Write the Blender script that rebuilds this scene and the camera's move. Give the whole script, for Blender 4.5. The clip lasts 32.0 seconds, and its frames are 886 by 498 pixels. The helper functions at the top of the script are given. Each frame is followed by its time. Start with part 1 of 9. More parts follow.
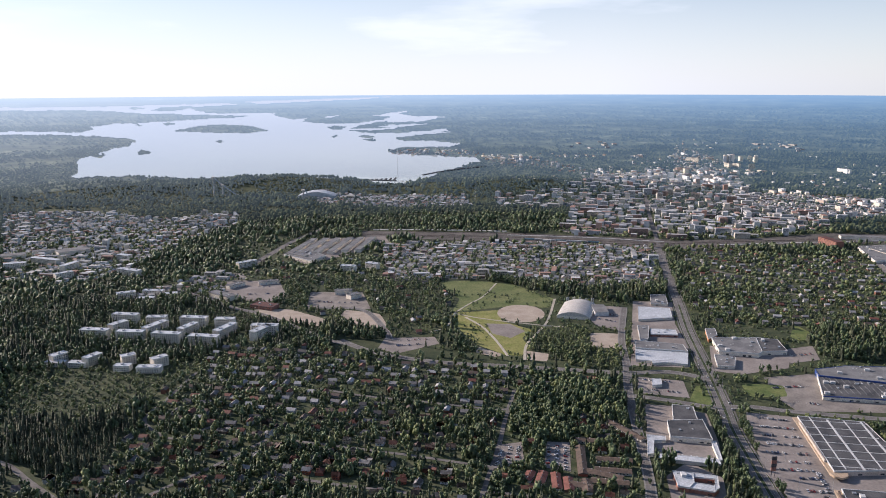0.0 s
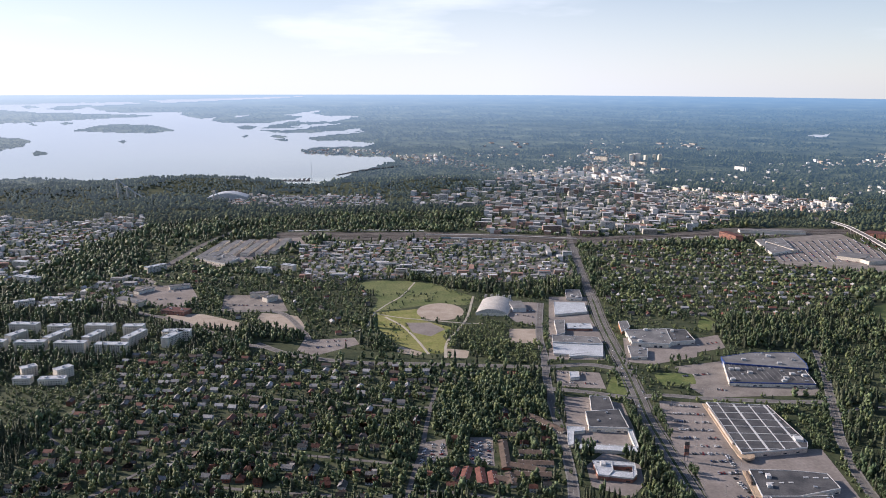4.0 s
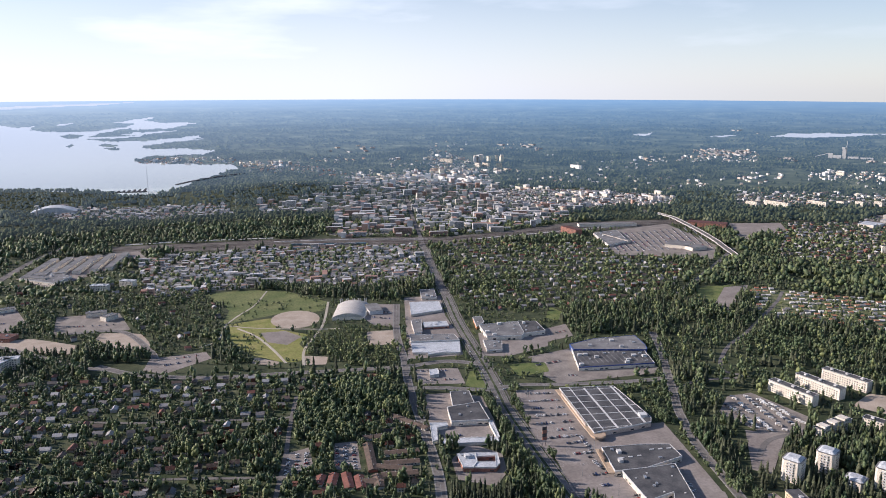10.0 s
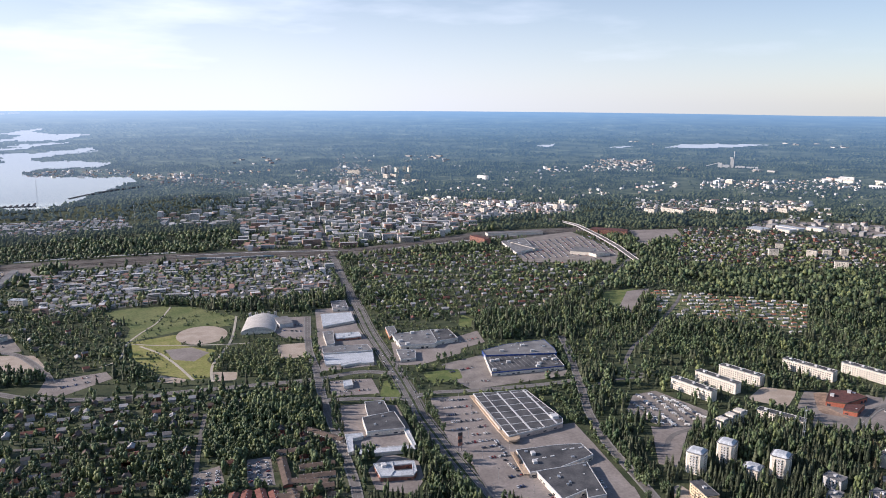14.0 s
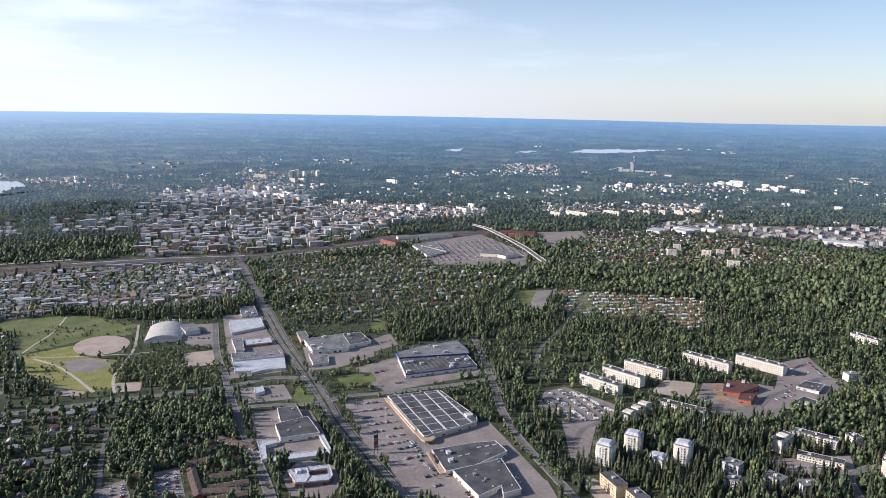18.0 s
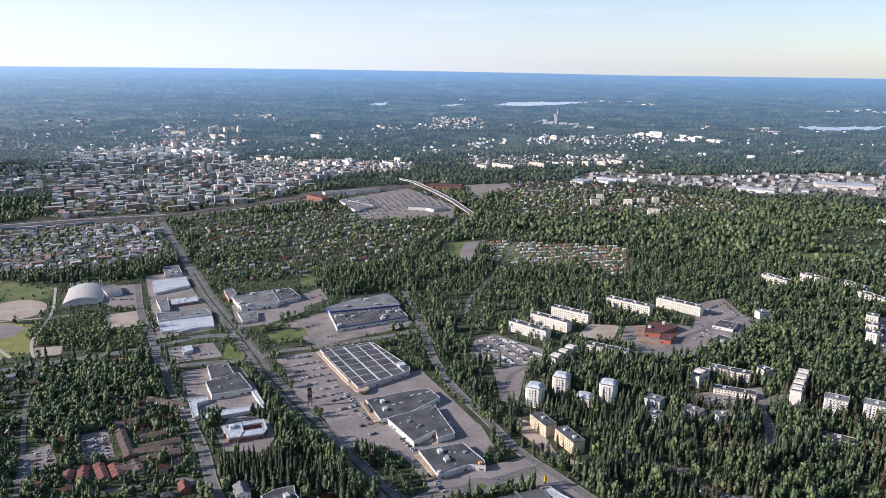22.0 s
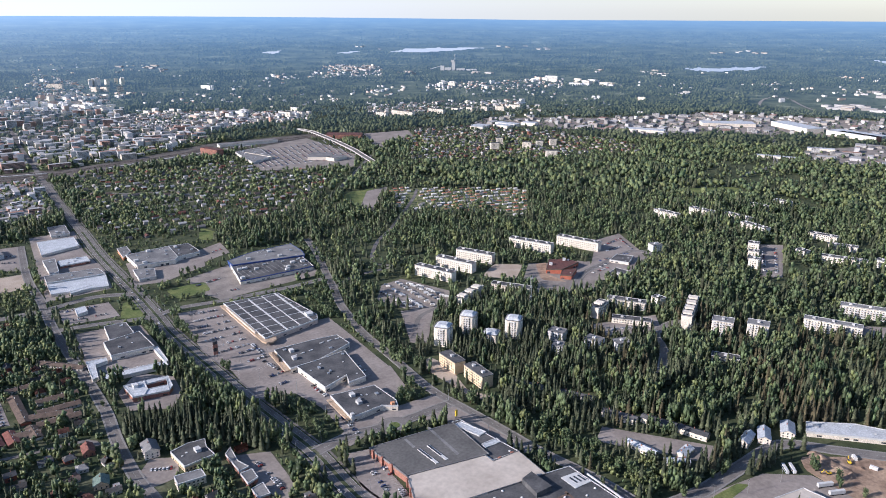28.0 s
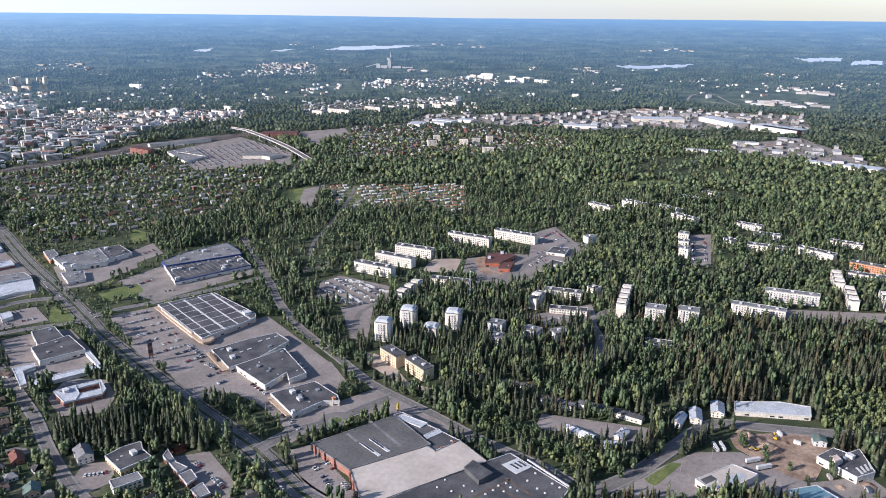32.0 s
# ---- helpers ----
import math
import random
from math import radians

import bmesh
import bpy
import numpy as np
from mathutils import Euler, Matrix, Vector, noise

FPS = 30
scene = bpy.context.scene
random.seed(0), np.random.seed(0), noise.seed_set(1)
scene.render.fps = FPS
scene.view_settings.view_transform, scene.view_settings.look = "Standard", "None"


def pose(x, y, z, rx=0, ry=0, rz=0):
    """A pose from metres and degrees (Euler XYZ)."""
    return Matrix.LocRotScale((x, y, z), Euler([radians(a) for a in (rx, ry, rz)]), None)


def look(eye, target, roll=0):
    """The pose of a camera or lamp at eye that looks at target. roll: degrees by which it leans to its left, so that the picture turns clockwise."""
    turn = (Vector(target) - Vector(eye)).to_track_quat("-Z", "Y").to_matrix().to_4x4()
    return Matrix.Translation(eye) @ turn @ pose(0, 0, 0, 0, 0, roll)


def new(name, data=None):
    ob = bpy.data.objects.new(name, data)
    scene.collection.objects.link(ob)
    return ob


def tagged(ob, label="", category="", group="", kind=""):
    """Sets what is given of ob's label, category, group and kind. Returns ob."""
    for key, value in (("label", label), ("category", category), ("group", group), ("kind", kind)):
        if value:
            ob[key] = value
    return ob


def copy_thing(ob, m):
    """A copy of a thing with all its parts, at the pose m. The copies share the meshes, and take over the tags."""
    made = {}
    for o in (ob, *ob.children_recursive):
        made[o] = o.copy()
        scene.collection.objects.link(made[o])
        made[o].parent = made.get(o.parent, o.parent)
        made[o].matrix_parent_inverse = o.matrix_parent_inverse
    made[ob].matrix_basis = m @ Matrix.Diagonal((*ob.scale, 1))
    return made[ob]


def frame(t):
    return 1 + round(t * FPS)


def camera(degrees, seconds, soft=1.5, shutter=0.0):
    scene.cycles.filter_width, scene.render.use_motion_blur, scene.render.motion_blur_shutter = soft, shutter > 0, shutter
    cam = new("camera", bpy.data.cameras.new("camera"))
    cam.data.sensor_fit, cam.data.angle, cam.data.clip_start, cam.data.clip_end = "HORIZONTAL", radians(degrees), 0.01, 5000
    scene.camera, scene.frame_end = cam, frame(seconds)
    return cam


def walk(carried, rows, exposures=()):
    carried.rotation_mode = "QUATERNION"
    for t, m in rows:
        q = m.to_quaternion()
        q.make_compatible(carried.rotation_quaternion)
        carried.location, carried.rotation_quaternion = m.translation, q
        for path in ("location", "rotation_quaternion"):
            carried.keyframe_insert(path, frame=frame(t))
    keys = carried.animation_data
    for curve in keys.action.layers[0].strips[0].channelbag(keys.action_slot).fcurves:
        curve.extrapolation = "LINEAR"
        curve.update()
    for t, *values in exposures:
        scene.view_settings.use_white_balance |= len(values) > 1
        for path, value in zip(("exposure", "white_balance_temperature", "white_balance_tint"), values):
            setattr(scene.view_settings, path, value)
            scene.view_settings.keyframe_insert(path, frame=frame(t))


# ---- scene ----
cam = camera(61.04, 32.0, 0.95)
PATH = [
    (0, look((-0.0, 0.0, 380.0), (0.35, 977.38, 168.53), -0.30)),
    (0.5, look((-0.9, 0.4, 379.7), (8.46, 976.82, 164.20), -0.06)),
    (1, look((-1.7, 0.7, 379.4), (17.01, 977.04, 163.87), -0.16)),
    (1.5, look((-2.6, 1.1, 379.1), (35.95, 976.85, 163.63), -0.14)),
    (2, look((-3.4, 1.4, 378.7), (55.90, 975.90, 162.29), -0.34)),
    (2.5, look((-4.2, 1.6, 378.4), (70.34, 975.23, 162.68), -0.18)),
    (3, look((-4.8, 1.8, 378.1), (82.91, 974.98, 165.64), -0.13)),
    (3.5, look((-5.4, 1.8, 377.9), (93.54, 974.04, 165.73), 0.05)),
    (5.5, look((-7.5, 1.8, 377.0), (154.27, 967.24, 172.74), -0.18)),
    (6, look((-8.0, 1.9, 376.8), (164.74, 965.94, 175.07), -0.10)),
    (6.5, look((-8.5, 2.0, 376.6), (178.15, 963.52, 175.03), -0.30)),
    (7, look((-8.9, 2.2, 376.4), (200.69, 958.60, 173.02), -0.50)),
    (7.5, look((-9.4, 2.4, 376.1), (219.81, 954.47, 173.55), -0.37)),
    (8, look((-9.8, 2.5, 375.7), (233.35, 951.49, 174.88), -0.07)),
    (8.5, look((-10.2, 2.7, 375.3), (244.67, 948.33, 173.46), -0.10)),
    (9, look((-10.7, 2.9, 374.9), (257.86, 943.95, 169.31), -0.14)),
    (9.5, look((-11.1, 3.1, 374.5), (278.17, 937.61, 166.98), -0.35)),
    (10, look((-11.6, 3.3, 374.0), (295.77, 932.42, 168.60), -0.27)),
    (10.5, look((-12.0, 3.3, 373.6), (309.92, 928.05, 170.78), -0.12)),
    (11, look((-12.5, 3.2, 373.2), (320.71, 924.11, 170.79), -0.07)),
    (11.5, look((-12.9, 3.2, 372.7), (338.22, 918.11, 173.89), 0.05)),
    (12, look((-13.5, 3.1, 372.3), (351.77, 912.24, 172.09), 0.10)),
    (12.5, look((-14.1, 3.1, 371.8), (365.87, 906.96, 175.28), 0.09)),
    (13, look((-14.9, 3.0, 371.4), (381.37, 899.95, 175.16), -0.07)),
    (13.5, look((-15.6, 2.8, 370.9), (393.64, 894.84, 178.98), -0.09)),
    (14, look((-16.3, 2.6, 370.6), (404.77, 889.48, 180.31), 0.02)),
    (14.5, look((-17.0, 2.5, 370.2), (417.03, 883.38, 181.27), 0.08)),
    (16.5, look((-19.8, 2.5, 368.7), (467.30, 856.04, 183.72), 0.01)),
    (17, look((-20.5, 2.6, 368.3), (478.75, 849.20, 183.85), 0.13)),
    (17.5, look((-21.0, 2.7, 367.8), (492.98, 840.54, 184.04), 0.43)),
    (18, look((-21.5, 2.7, 367.3), (505.72, 832.43, 183.97), 0.66)),
    (18.5, look((-22.0, 2.7, 366.7), (521.26, 821.58, 181.45), 0.54)),
    (19, look((-22.4, 2.6, 366.2), (533.01, 812.95, 179.39), 0.52)),
    (19.5, look((-22.8, 2.4, 365.6), (541.42, 806.34, 177.54), 0.62)),
    (20, look((-23.2, 2.1, 365.0), (549.22, 798.84, 171.23), 0.57)),
    (20.5, look((-23.6, 1.8, 364.3), (557.76, 791.20, 167.25), 0.51)),
    (21, look((-24.0, 1.5, 363.6), (566.85, 780.92, 155.18), 0.67)),
    (21.5, look((-24.3, 1.4, 362.9), (573.11, 772.07, 141.37), 0.61)),
    (22, look((-24.6, 1.3, 362.2), (574.44, 765.33, 122.50), 0.48)),
    (22.5, look((-24.8, 1.5, 361.5), (576.30, 758.93, 106.59), 0.42)),
    (23, look((-24.9, 1.8, 360.9), (582.36, 751.00, 96.45), 0.30)),
    (23.5, look((-24.9, 2.2, 360.4), (585.66, 743.30, 81.16), 0.19)),
    (24, look((-24.8, 2.5, 359.9), (590.50, 735.54, 69.96), 0.27)),
    (24.5, look((-24.8, 2.6, 359.3), (595.71, 727.36, 59.73), 0.22)),
    (26.5, look((-25.3, 1.4, 356.7), (628.22, 696.17, 56.48), 0.02)),
    (27, look((-25.5, 0.9, 356.1), (638.61, 685.33, 55.24), -0.02)),
    (27.5, look((-25.8, 0.4, 355.4), (647.73, 675.12, 53.57), -0.16)),
    (28, look((-26.0, -0.2, 354.8), (656.19, 665.61, 52.57), 0.06)),
    (28.5, look((-26.2, -0.7, 354.3), (662.55, 657.76, 50.84), 0.11)),
    (29, look((-26.5, -1.2, 353.7), (668.76, 649.67, 48.83), 0.16)),
    (29.5, look((-26.8, -1.8, 353.3), (677.63, 638.63, 47.30), 0.06)),
    (30, look((-27.1, -2.5, 352.8), (685.18, 627.84, 44.01), 0.05)),
    (30.5, look((-27.5, -3.1, 352.4), (690.36, 623.52, 49.05), 0.14)),
    (31, look((-27.9, -3.8, 352.0), (695.14, 617.54, 49.89), 0.30)),
    (31.5, look((-28.2, -4.4, 351.5), (701.07, 609.44, 49.25), 0.20)),
    (32, look((-28.6, -5.0, 351.1), (706.37, 601.48, 47.60), 0.31)),
]
# the balloon hangs almost still and turns slowly to its right
EXPOSURES = [(0, 0.37, 5750, 19), (8, 0.43, 5700, 19), (13, 0.45, 5620, 19), (20, 0.49, 5450, 18), (32, 0.62, 5320, 18)]
walk(cam, PATH, EXPOSURES)

# ---- light ----
SUN_AZ, SUN_EL = -64.0, 24.0          # degrees clockwise from +y, and above the horizon
world = bpy.data.worlds.new("world")
scene.world = world
world.use_nodes = True
wt = world.node_tree
for n in list(wt.nodes):
    wt.nodes.remove(n)
w_out = wt.nodes.new("ShaderNodeOutputWorld")
w_bg = wt.nodes.new("ShaderNodeBackground")
sky = wt.nodes.new("ShaderNodeTexSky")
sky.sky_type = "NISHITA"
sky.sun_disc = False
sky.sun_elevation = radians(SUN_EL)
sky.sun_rotation = radians(SUN_AZ)
sky.air_density, sky.dust_density, sky.ozone_density, sky.altitude = 1.0, 0.4, 1.0, 100
w_bg.inputs["Strength"].default_value = SKY_STRENGTH = 0.081
# thin high cloud veils over the clear sky
w_tc = wt.nodes.new("ShaderNodeTexCoord")
w_map = wt.nodes.new("ShaderNodeMapping")
w_map.inputs["Scale"].default_value = (1.3, 1.3, 7.0)
w_map.inputs["Rotation"].default_value = (0.12, 0.2, 0.4)
w_noise = wt.nodes.new("ShaderNodeTexNoise")
w_noise.inputs["Scale"].default_value = 1.6
w_noise.inputs["Detail"].default_value = 6
w_noise.inputs["Roughness"].default_value = 0.55
w_ramp = wt.nodes.new("ShaderNodeValToRGB")
w_ramp.color_ramp.elements[0].position = 0.36
w_ramp.color_ramp.elements[0].color = (0.0, 0.0, 0.0, 1)
w_ramp.color_ramp.elements[1].position = 0.66
w_ramp.color_ramp.elements[1].color = (0.75, 0.75, 0.75, 1)
w_mix = wt.nodes.new("ShaderNodeMix")
w_mix.data_type = "RGBA"
w_mix.inputs["B"].default_value = (10.3, 10.4, 9.9, 1)
wt.links.new(w_tc.outputs["Generated"], w_map.inputs["Vector"])
wt.links.new(w_map.outputs[0], w_noise.inputs["Vector"])
wt.links.new(w_noise.outputs["Fac"], w_ramp.inputs["Fac"])
w_sep = wt.nodes.new("ShaderNodeSeparateXYZ")
w_high = wt.nodes.new("ShaderNodeMapRange")         # the veils lie low; overhead the sky is clear
w_high.inputs["From Min"].default_value, w_high.inputs["From Max"].default_value = 0.25, 0.6
w_high.inputs["To Min"].default_value, w_high.inputs["To Max"].default_value = 1.0, 0.08
w_thin = wt.nodes.new("ShaderNodeMath")
w_thin.operation = "MULTIPLY"
wt.links.new(w_sep.outputs["Z"], w_high.inputs["Value"])
wt.links.new(w_ramp.outputs["Color"], w_thin.inputs[0])
wt.links.new(w_high.outputs[0], w_thin.inputs[1])
w_low = wt.nodes.new("ShaderNodeMapRange")          # the veil thickens towards the horizon
w_low.inputs["From Min"].default_value, w_low.inputs["From Max"].default_value = 0.0, 0.22
w_low.inputs["To Min"].default_value, w_low.inputs["To Max"].default_value = 0.72, 0.0
w_max = wt.nodes.new("ShaderNodeMath")
w_max.operation = "MAXIMUM"
wt.links.new(w_tc.outputs["Generated"], w_sep.inputs[0])
wt.links.new(w_sep.outputs["Z"], w_low.inputs["Value"])
wt.links.new(w_thin.outputs[0], w_max.inputs[0])
wt.links.new(w_low.outputs[0], w_max.inputs[1])
w_dot = wt.nodes.new("ShaderNodeVectorMath")          # and towards the sun
w_dot.operation = "DOT_PRODUCT"
w_dot.inputs[1].default_value = (math.sin(radians(SUN_AZ)), math.cos(radians(SUN_AZ)), 0)
wt.links.new(w_tc.outputs["Generated"], w_dot.inputs[0])
w_side = wt.nodes.new("ShaderNodeMapRange")
w_side.inputs["From Min"].default_value, w_side.inputs["From Max"].default_value = -0.75, 0.25
w_side.inputs["To Min"].default_value, w_side.inputs["To Max"].default_value = 0.20, 1.1
wt.links.new(w_dot.outputs["Value"], w_side.inputs["Value"])
w_mul = wt.nodes.new("ShaderNodeMath")
w_mul.operation = "MULTIPLY"
w_mul.use_clamp = True
wt.links.new(w_max.outputs[0], w_mul.inputs[0])
wt.links.new(w_side.outputs[0], w_mul.inputs[1])
wt.links.new(w_mul.outputs[0], w_mix.inputs["Factor"])
wt.links.new(sky.outputs["Color"], w_mix.inputs["A"])
wt.links.new(w_mix.outputs["Result"], w_bg.inputs["Color"])
wt.links.new(w_bg.outputs[0], w_out.inputs[0])

sun = new("sun", bpy.data.lights.new("sun", "SUN"))
sun.data.energy = 5.0
sun.data.angle = radians(0.6)
sun.data.color = (1.0, 0.84, 0.64)
SUN_DIR = Vector((math.sin(radians(SUN_AZ)) * math.cos(radians(SUN_EL)), math.cos(radians(SUN_AZ)) * math.cos(radians(SUN_EL)), math.sin(radians(SUN_EL))))
sun.matrix_world = look(SUN_DIR * 1000, (0, 0, 0))


# ---- materials ----
def material(name, c1, c2, scale=0.2, rough=0.8, metal=0.0, detail=4.0, fine=None, bump=0.0, vary="", spread=0.2, spec=0.3, lo=0.35, hi=0.65, grain=0.25):
    """Two colours mixed by noise at a real size; fine: a second, finer noise of that scale; vary: 'object' or 'island' brightness."""
    m = bpy.data.materials.new(name)
    m.use_nodes = True
    t = m.node_tree
    b = t.nodes["Principled BSDF"]
    b.inputs["Roughness"].default_value = rough
    b.inputs["Metallic"].default_value = metal
    b.inputs["Specular IOR Level"].default_value = spec
    geo = t.nodes.new("ShaderNodeNewGeometry")
    nz = t.nodes.new("ShaderNodeTexNoise")
    nz.inputs["Scale"].default_value = scale
    nz.inputs["Detail"].default_value = detail
    t.links.new(geo.outputs["Position"], nz.inputs["Vector"])
    rp = t.nodes.new("ShaderNodeValToRGB")
    rp.color_ramp.elements[0].position, rp.color_ramp.elements[1].position = lo, hi
    rp.color_ramp.elements[0].color, rp.color_ramp.elements[1].color = (*c1, 1), (*c2, 1)
    t.links.new(nz.outputs["Fac"], rp.inputs["Fac"])
    colour = rp.outputs["Color"]
    if fine:
        n2 = t.nodes.new("ShaderNodeTexNoise")
        n2.inputs["Scale"].default_value = fine
        n2.inputs["Detail"].default_value = 3
        t.links.new(geo.outputs["Position"], n2.inputs["Vector"])
        mr = t.nodes.new("ShaderNodeMapRange")
        mr.inputs["From Min"].default_value, mr.inputs["From Max"].default_value = 0.3, 0.7
        mr.inputs["To Min"].default_value, mr.inputs["To Max"].default_value = 1 - grain, 1 + grain
        t.links.new(n2.outputs["Fac"], mr.inputs["Value"])
        mx = t.nodes.new("ShaderNodeVectorMath")
        mx.operation = "SCALE"
        t.links.new(colour, mx.inputs[0])
        t.links.new(mr.outputs[0], mx.inputs["Scale"])
        colour = mx.outputs[0]
    if vary:
        if vary == "object":
            rnd = t.nodes.new("ShaderNodeObjectInfo").outputs["Random"]
        else:
            rnd = geo.outputs["Random Per Island"]
        mr = t.nodes.new("ShaderNodeMapRange")
        mr.inputs["To Min"].default_value, mr.inputs["To Max"].default_value = 1 - spread, 1 + spread
        t.links.new(rnd, mr.inputs["Value"])
        mx = t.nodes.new("ShaderNodeVectorMath")
        mx.operation = "SCALE"
        t.links.new(colour, mx.inputs[0])
        t.links.new(mr.outputs[0], mx.inputs["Scale"])
        colour = mx.outputs[0]
    t.links.new(colour, b.inputs["Base Color"])
    if bump:
        bp = t.nodes.new("ShaderNodeBump")
        bp.inputs["Strength"].default_value = bump
        bp.inputs["Distance"].default_value = 0.5
        t.links.new(nz.outputs["Fac"], bp.inputs["Height"])
        t.links.new(bp.outputs[0], b.inputs["Normal"])
    return m


def palette(name, colours, rough=0.6, metal=0.0, by="object", spec=0.3, fine=0.6):
    """One of several colours for each object or loose piece, with a little grime."""
    m = bpy.data.materials.new(name)
    m.use_nodes = True
    t = m.node_tree
    b = t.nodes["Principled BSDF"]
    b.inputs["Roughness"].default_value = rough
    b.inputs["Metallic"].default_value = metal
    b.inputs["Specular IOR Level"].default_value = spec
    geo = t.nodes.new("ShaderNodeNewGeometry")
    rnd = t.nodes.new("ShaderNodeObjectInfo").outputs["Random"] if by == "object" else geo.outputs["Random Per Island"]
    rp = t.nodes.new("ShaderNodeValToRGB")
    rp.color_ramp.interpolation = "CONSTANT"
    e = rp.color_ramp.elements
    for i, c in enumerate(colours):
        if i > 1:
            e.new(i / len(colours))
        e[i].position = i / len(colours)
        e[i].color = (*c, 1)
    t.links.new(rnd, rp.inputs["Fac"])
    n2 = t.nodes.new("ShaderNodeTexNoise")
    n2.inputs["Scale"].default_value = fine
    n2.inputs["Detail"].default_value = 4
    t.links.new(geo.outputs["Position"], n2.inputs["Vector"])
    mr = t.nodes.new("ShaderNodeMapRange")
    mr.inputs["From Min"].default_value, mr.inputs["From Max"].default_value = 0.3, 0.7
    mr.inputs["To Min"].default_value, mr.inputs["To Max"].default_value = 0.8, 1.12
    t.links.new(n2.outputs["Fac"], mr.inputs["Value"])
    mx = t.nodes.new("ShaderNodeVectorMath")
    mx.operation = "SCALE"
    t.links.new(rp.outputs["Color"], mx.inputs[0])
    t.links.new(mr.outputs[0], mx.inputs["Scale"])
    t.links.new(mx.outputs[0], b.inputs["Base Color"])
    return m


M = {}
M["ground"] = material("ground", (0.028, 0.042, 0.018), (0.075, 0.085, 0.04), 0.035, 0.95, fine=0.35, bump=0.3)
M["paved"] = material("paved", (0.10, 0.105, 0.075), (0.27, 0.25, 0.23), 0.035, 0.95, fine=0.3, lo=0.36, hi=0.55, spec=0.1)
M["lawn"] = material("lawn", (0.044, 0.060, 0.030), (0.125, 0.130, 0.080), 0.06, 0.95, fine=0.4, lo=0.38, hi=0.68, spec=0.1)
M["plots"] = material("plots", (0.075, 0.105, 0.040), (0.21, 0.205, 0.12), 0.09, 0.95, fine=0.5, spec=0.1)
M["meadow"] = material("meadow", (0.095, 0.125, 0.040), (0.165, 0.178, 0.070), 0.02, 0.95, fine=0.25, grain=0.3)
M["dry_meadow"] = material("dry_meadow", (0.17, 0.19, 0.045), (0.27, 0.25, 0.09), 0.045, 0.95, fine=0.3)
M["grass"] = material("grass", (0.085, 0.12, 0.035), (0.16, 0.18, 0.06), 0.06, 0.95, fine=0.4)
M["sand"] = material("sand", (0.34, 0.28, 0.22), (0.44, 0.37, 0.30), 0.05, 0.95, fine=0.5, grain=0.12)
M["earth"] = material("earth", (0.20, 0.14, 0.10), (0.38, 0.28, 0.20), 0.06, 0.95, fine=0.3, bump=0.6)
M["yard"] = material("yard", (0.19, 0.168, 0.15), (0.28, 0.25, 0.22), 0.05, 0.92, fine=0.4, grain=0.12)
M["lot"] = material("lot", (0.222, 0.196, 0.178), (0.295, 0.263, 0.240), 0.03, 0.95, fine=0.3, grain=0.14, spec=0.1)
M["rail_yard"] = material("rail_yard", (0.062, 0.056, 0.050), (0.145, 0.130, 0.115), 0.03, 0.95, fine=0.2)
M["ballast"] = material("ballast", (0.075, 0.062, 0.054), (0.12, 0.10, 0.09), 0.05, 0.95, fine=0.4, spec=0.1)
M["asphalt"] = material("asphalt", (0.140, 0.131, 0.124), (0.205, 0.192, 0.180), 0.06, 0.95, fine=0.6, grain=0.12, spec=0.1)
M["paint_line"] = material("paint_line", (0.32, 0.32, 0.31), (0.46, 0.46, 0.44), 0.5, 0.7)
M["path"] = material("path", (0.38, 0.34, 0.27), (0.48, 0.44, 0.36), 0.2, 0.95)
M["steel_rail"] = material("steel_rail", (0.20, 0.17, 0.15), (0.3, 0.27, 0.25), 0.3, 0.5, metal=0.6)
M["kerb"] = material("kerb", (0.20, 0.19, 0.18), (0.26, 0.25, 0.235), 0.5, 0.9)
M["white_wall"] = material("white_wall", (0.62, 0.56, 0.47), (0.74, 0.675, 0.575), 0.15, 0.8, fine=0.9, vary="object", spread=0.08)
M["grey_wall"] = material("grey_wall", (0.42, 0.42, 0.42), (0.54, 0.54, 0.53), 0.15, 0.8, fine=0.9, vary="object", spread=0.15)
M["beige_wall"] = material("beige_wall", (0.62, 0.48, 0.30), (0.70, 0.56, 0.38), 0.2, 0.8, fine=0.9)
M["orange_wall"] = material("orange_wall", (0.52, 0.24, 0.12), (0.60, 0.30, 0.16), 0.2, 0.8, fine=0.9)
M["brick_wall"] = material("brick_wall", (0.25, 0.115, 0.085), (0.34, 0.17, 0.125), 0.3, 0.85, fine=1.5)
M["school_brick"] = material("school_brick", (0.36, 0.115, 0.07), (0.46, 0.16, 0.10), 0.3, 0.85, fine=1.5)
M["blue_wall"] = material("blue_wall", (0.03, 0.06, 0.20), (0.05, 0.09, 0.27), 0.2, 0.5)
M["store_wall"] = material("store_wall", (0.50, 0.40, 0.33), (0.60, 0.50, 0.42), 0.15, 0.8, fine=0.9)
M["glass"] = material("glass", (0.03, 0.035, 0.04), (0.07, 0.075, 0.085), 0.5, 0.12, spec=0.6)
M["dark_roof"] = material("dark_roof", (0.066, 0.068, 0.073), (0.125, 0.124, 0.126), 0.06, 0.95, fine=0.5, grain=0.16, spec=0.08)
M["felt_roof"] = material("felt_roof", (0.105, 0.103, 0.100), (0.150, 0.146, 0.140), 0.03, 0.95, fine=0.4, grain=0.16, spec=0.08)
M["tan_panel"] = material("tan_panel", (0.38, 0.28, 0.19), (0.48, 0.37, 0.26), 0.4, 0.7, fine=1.2)
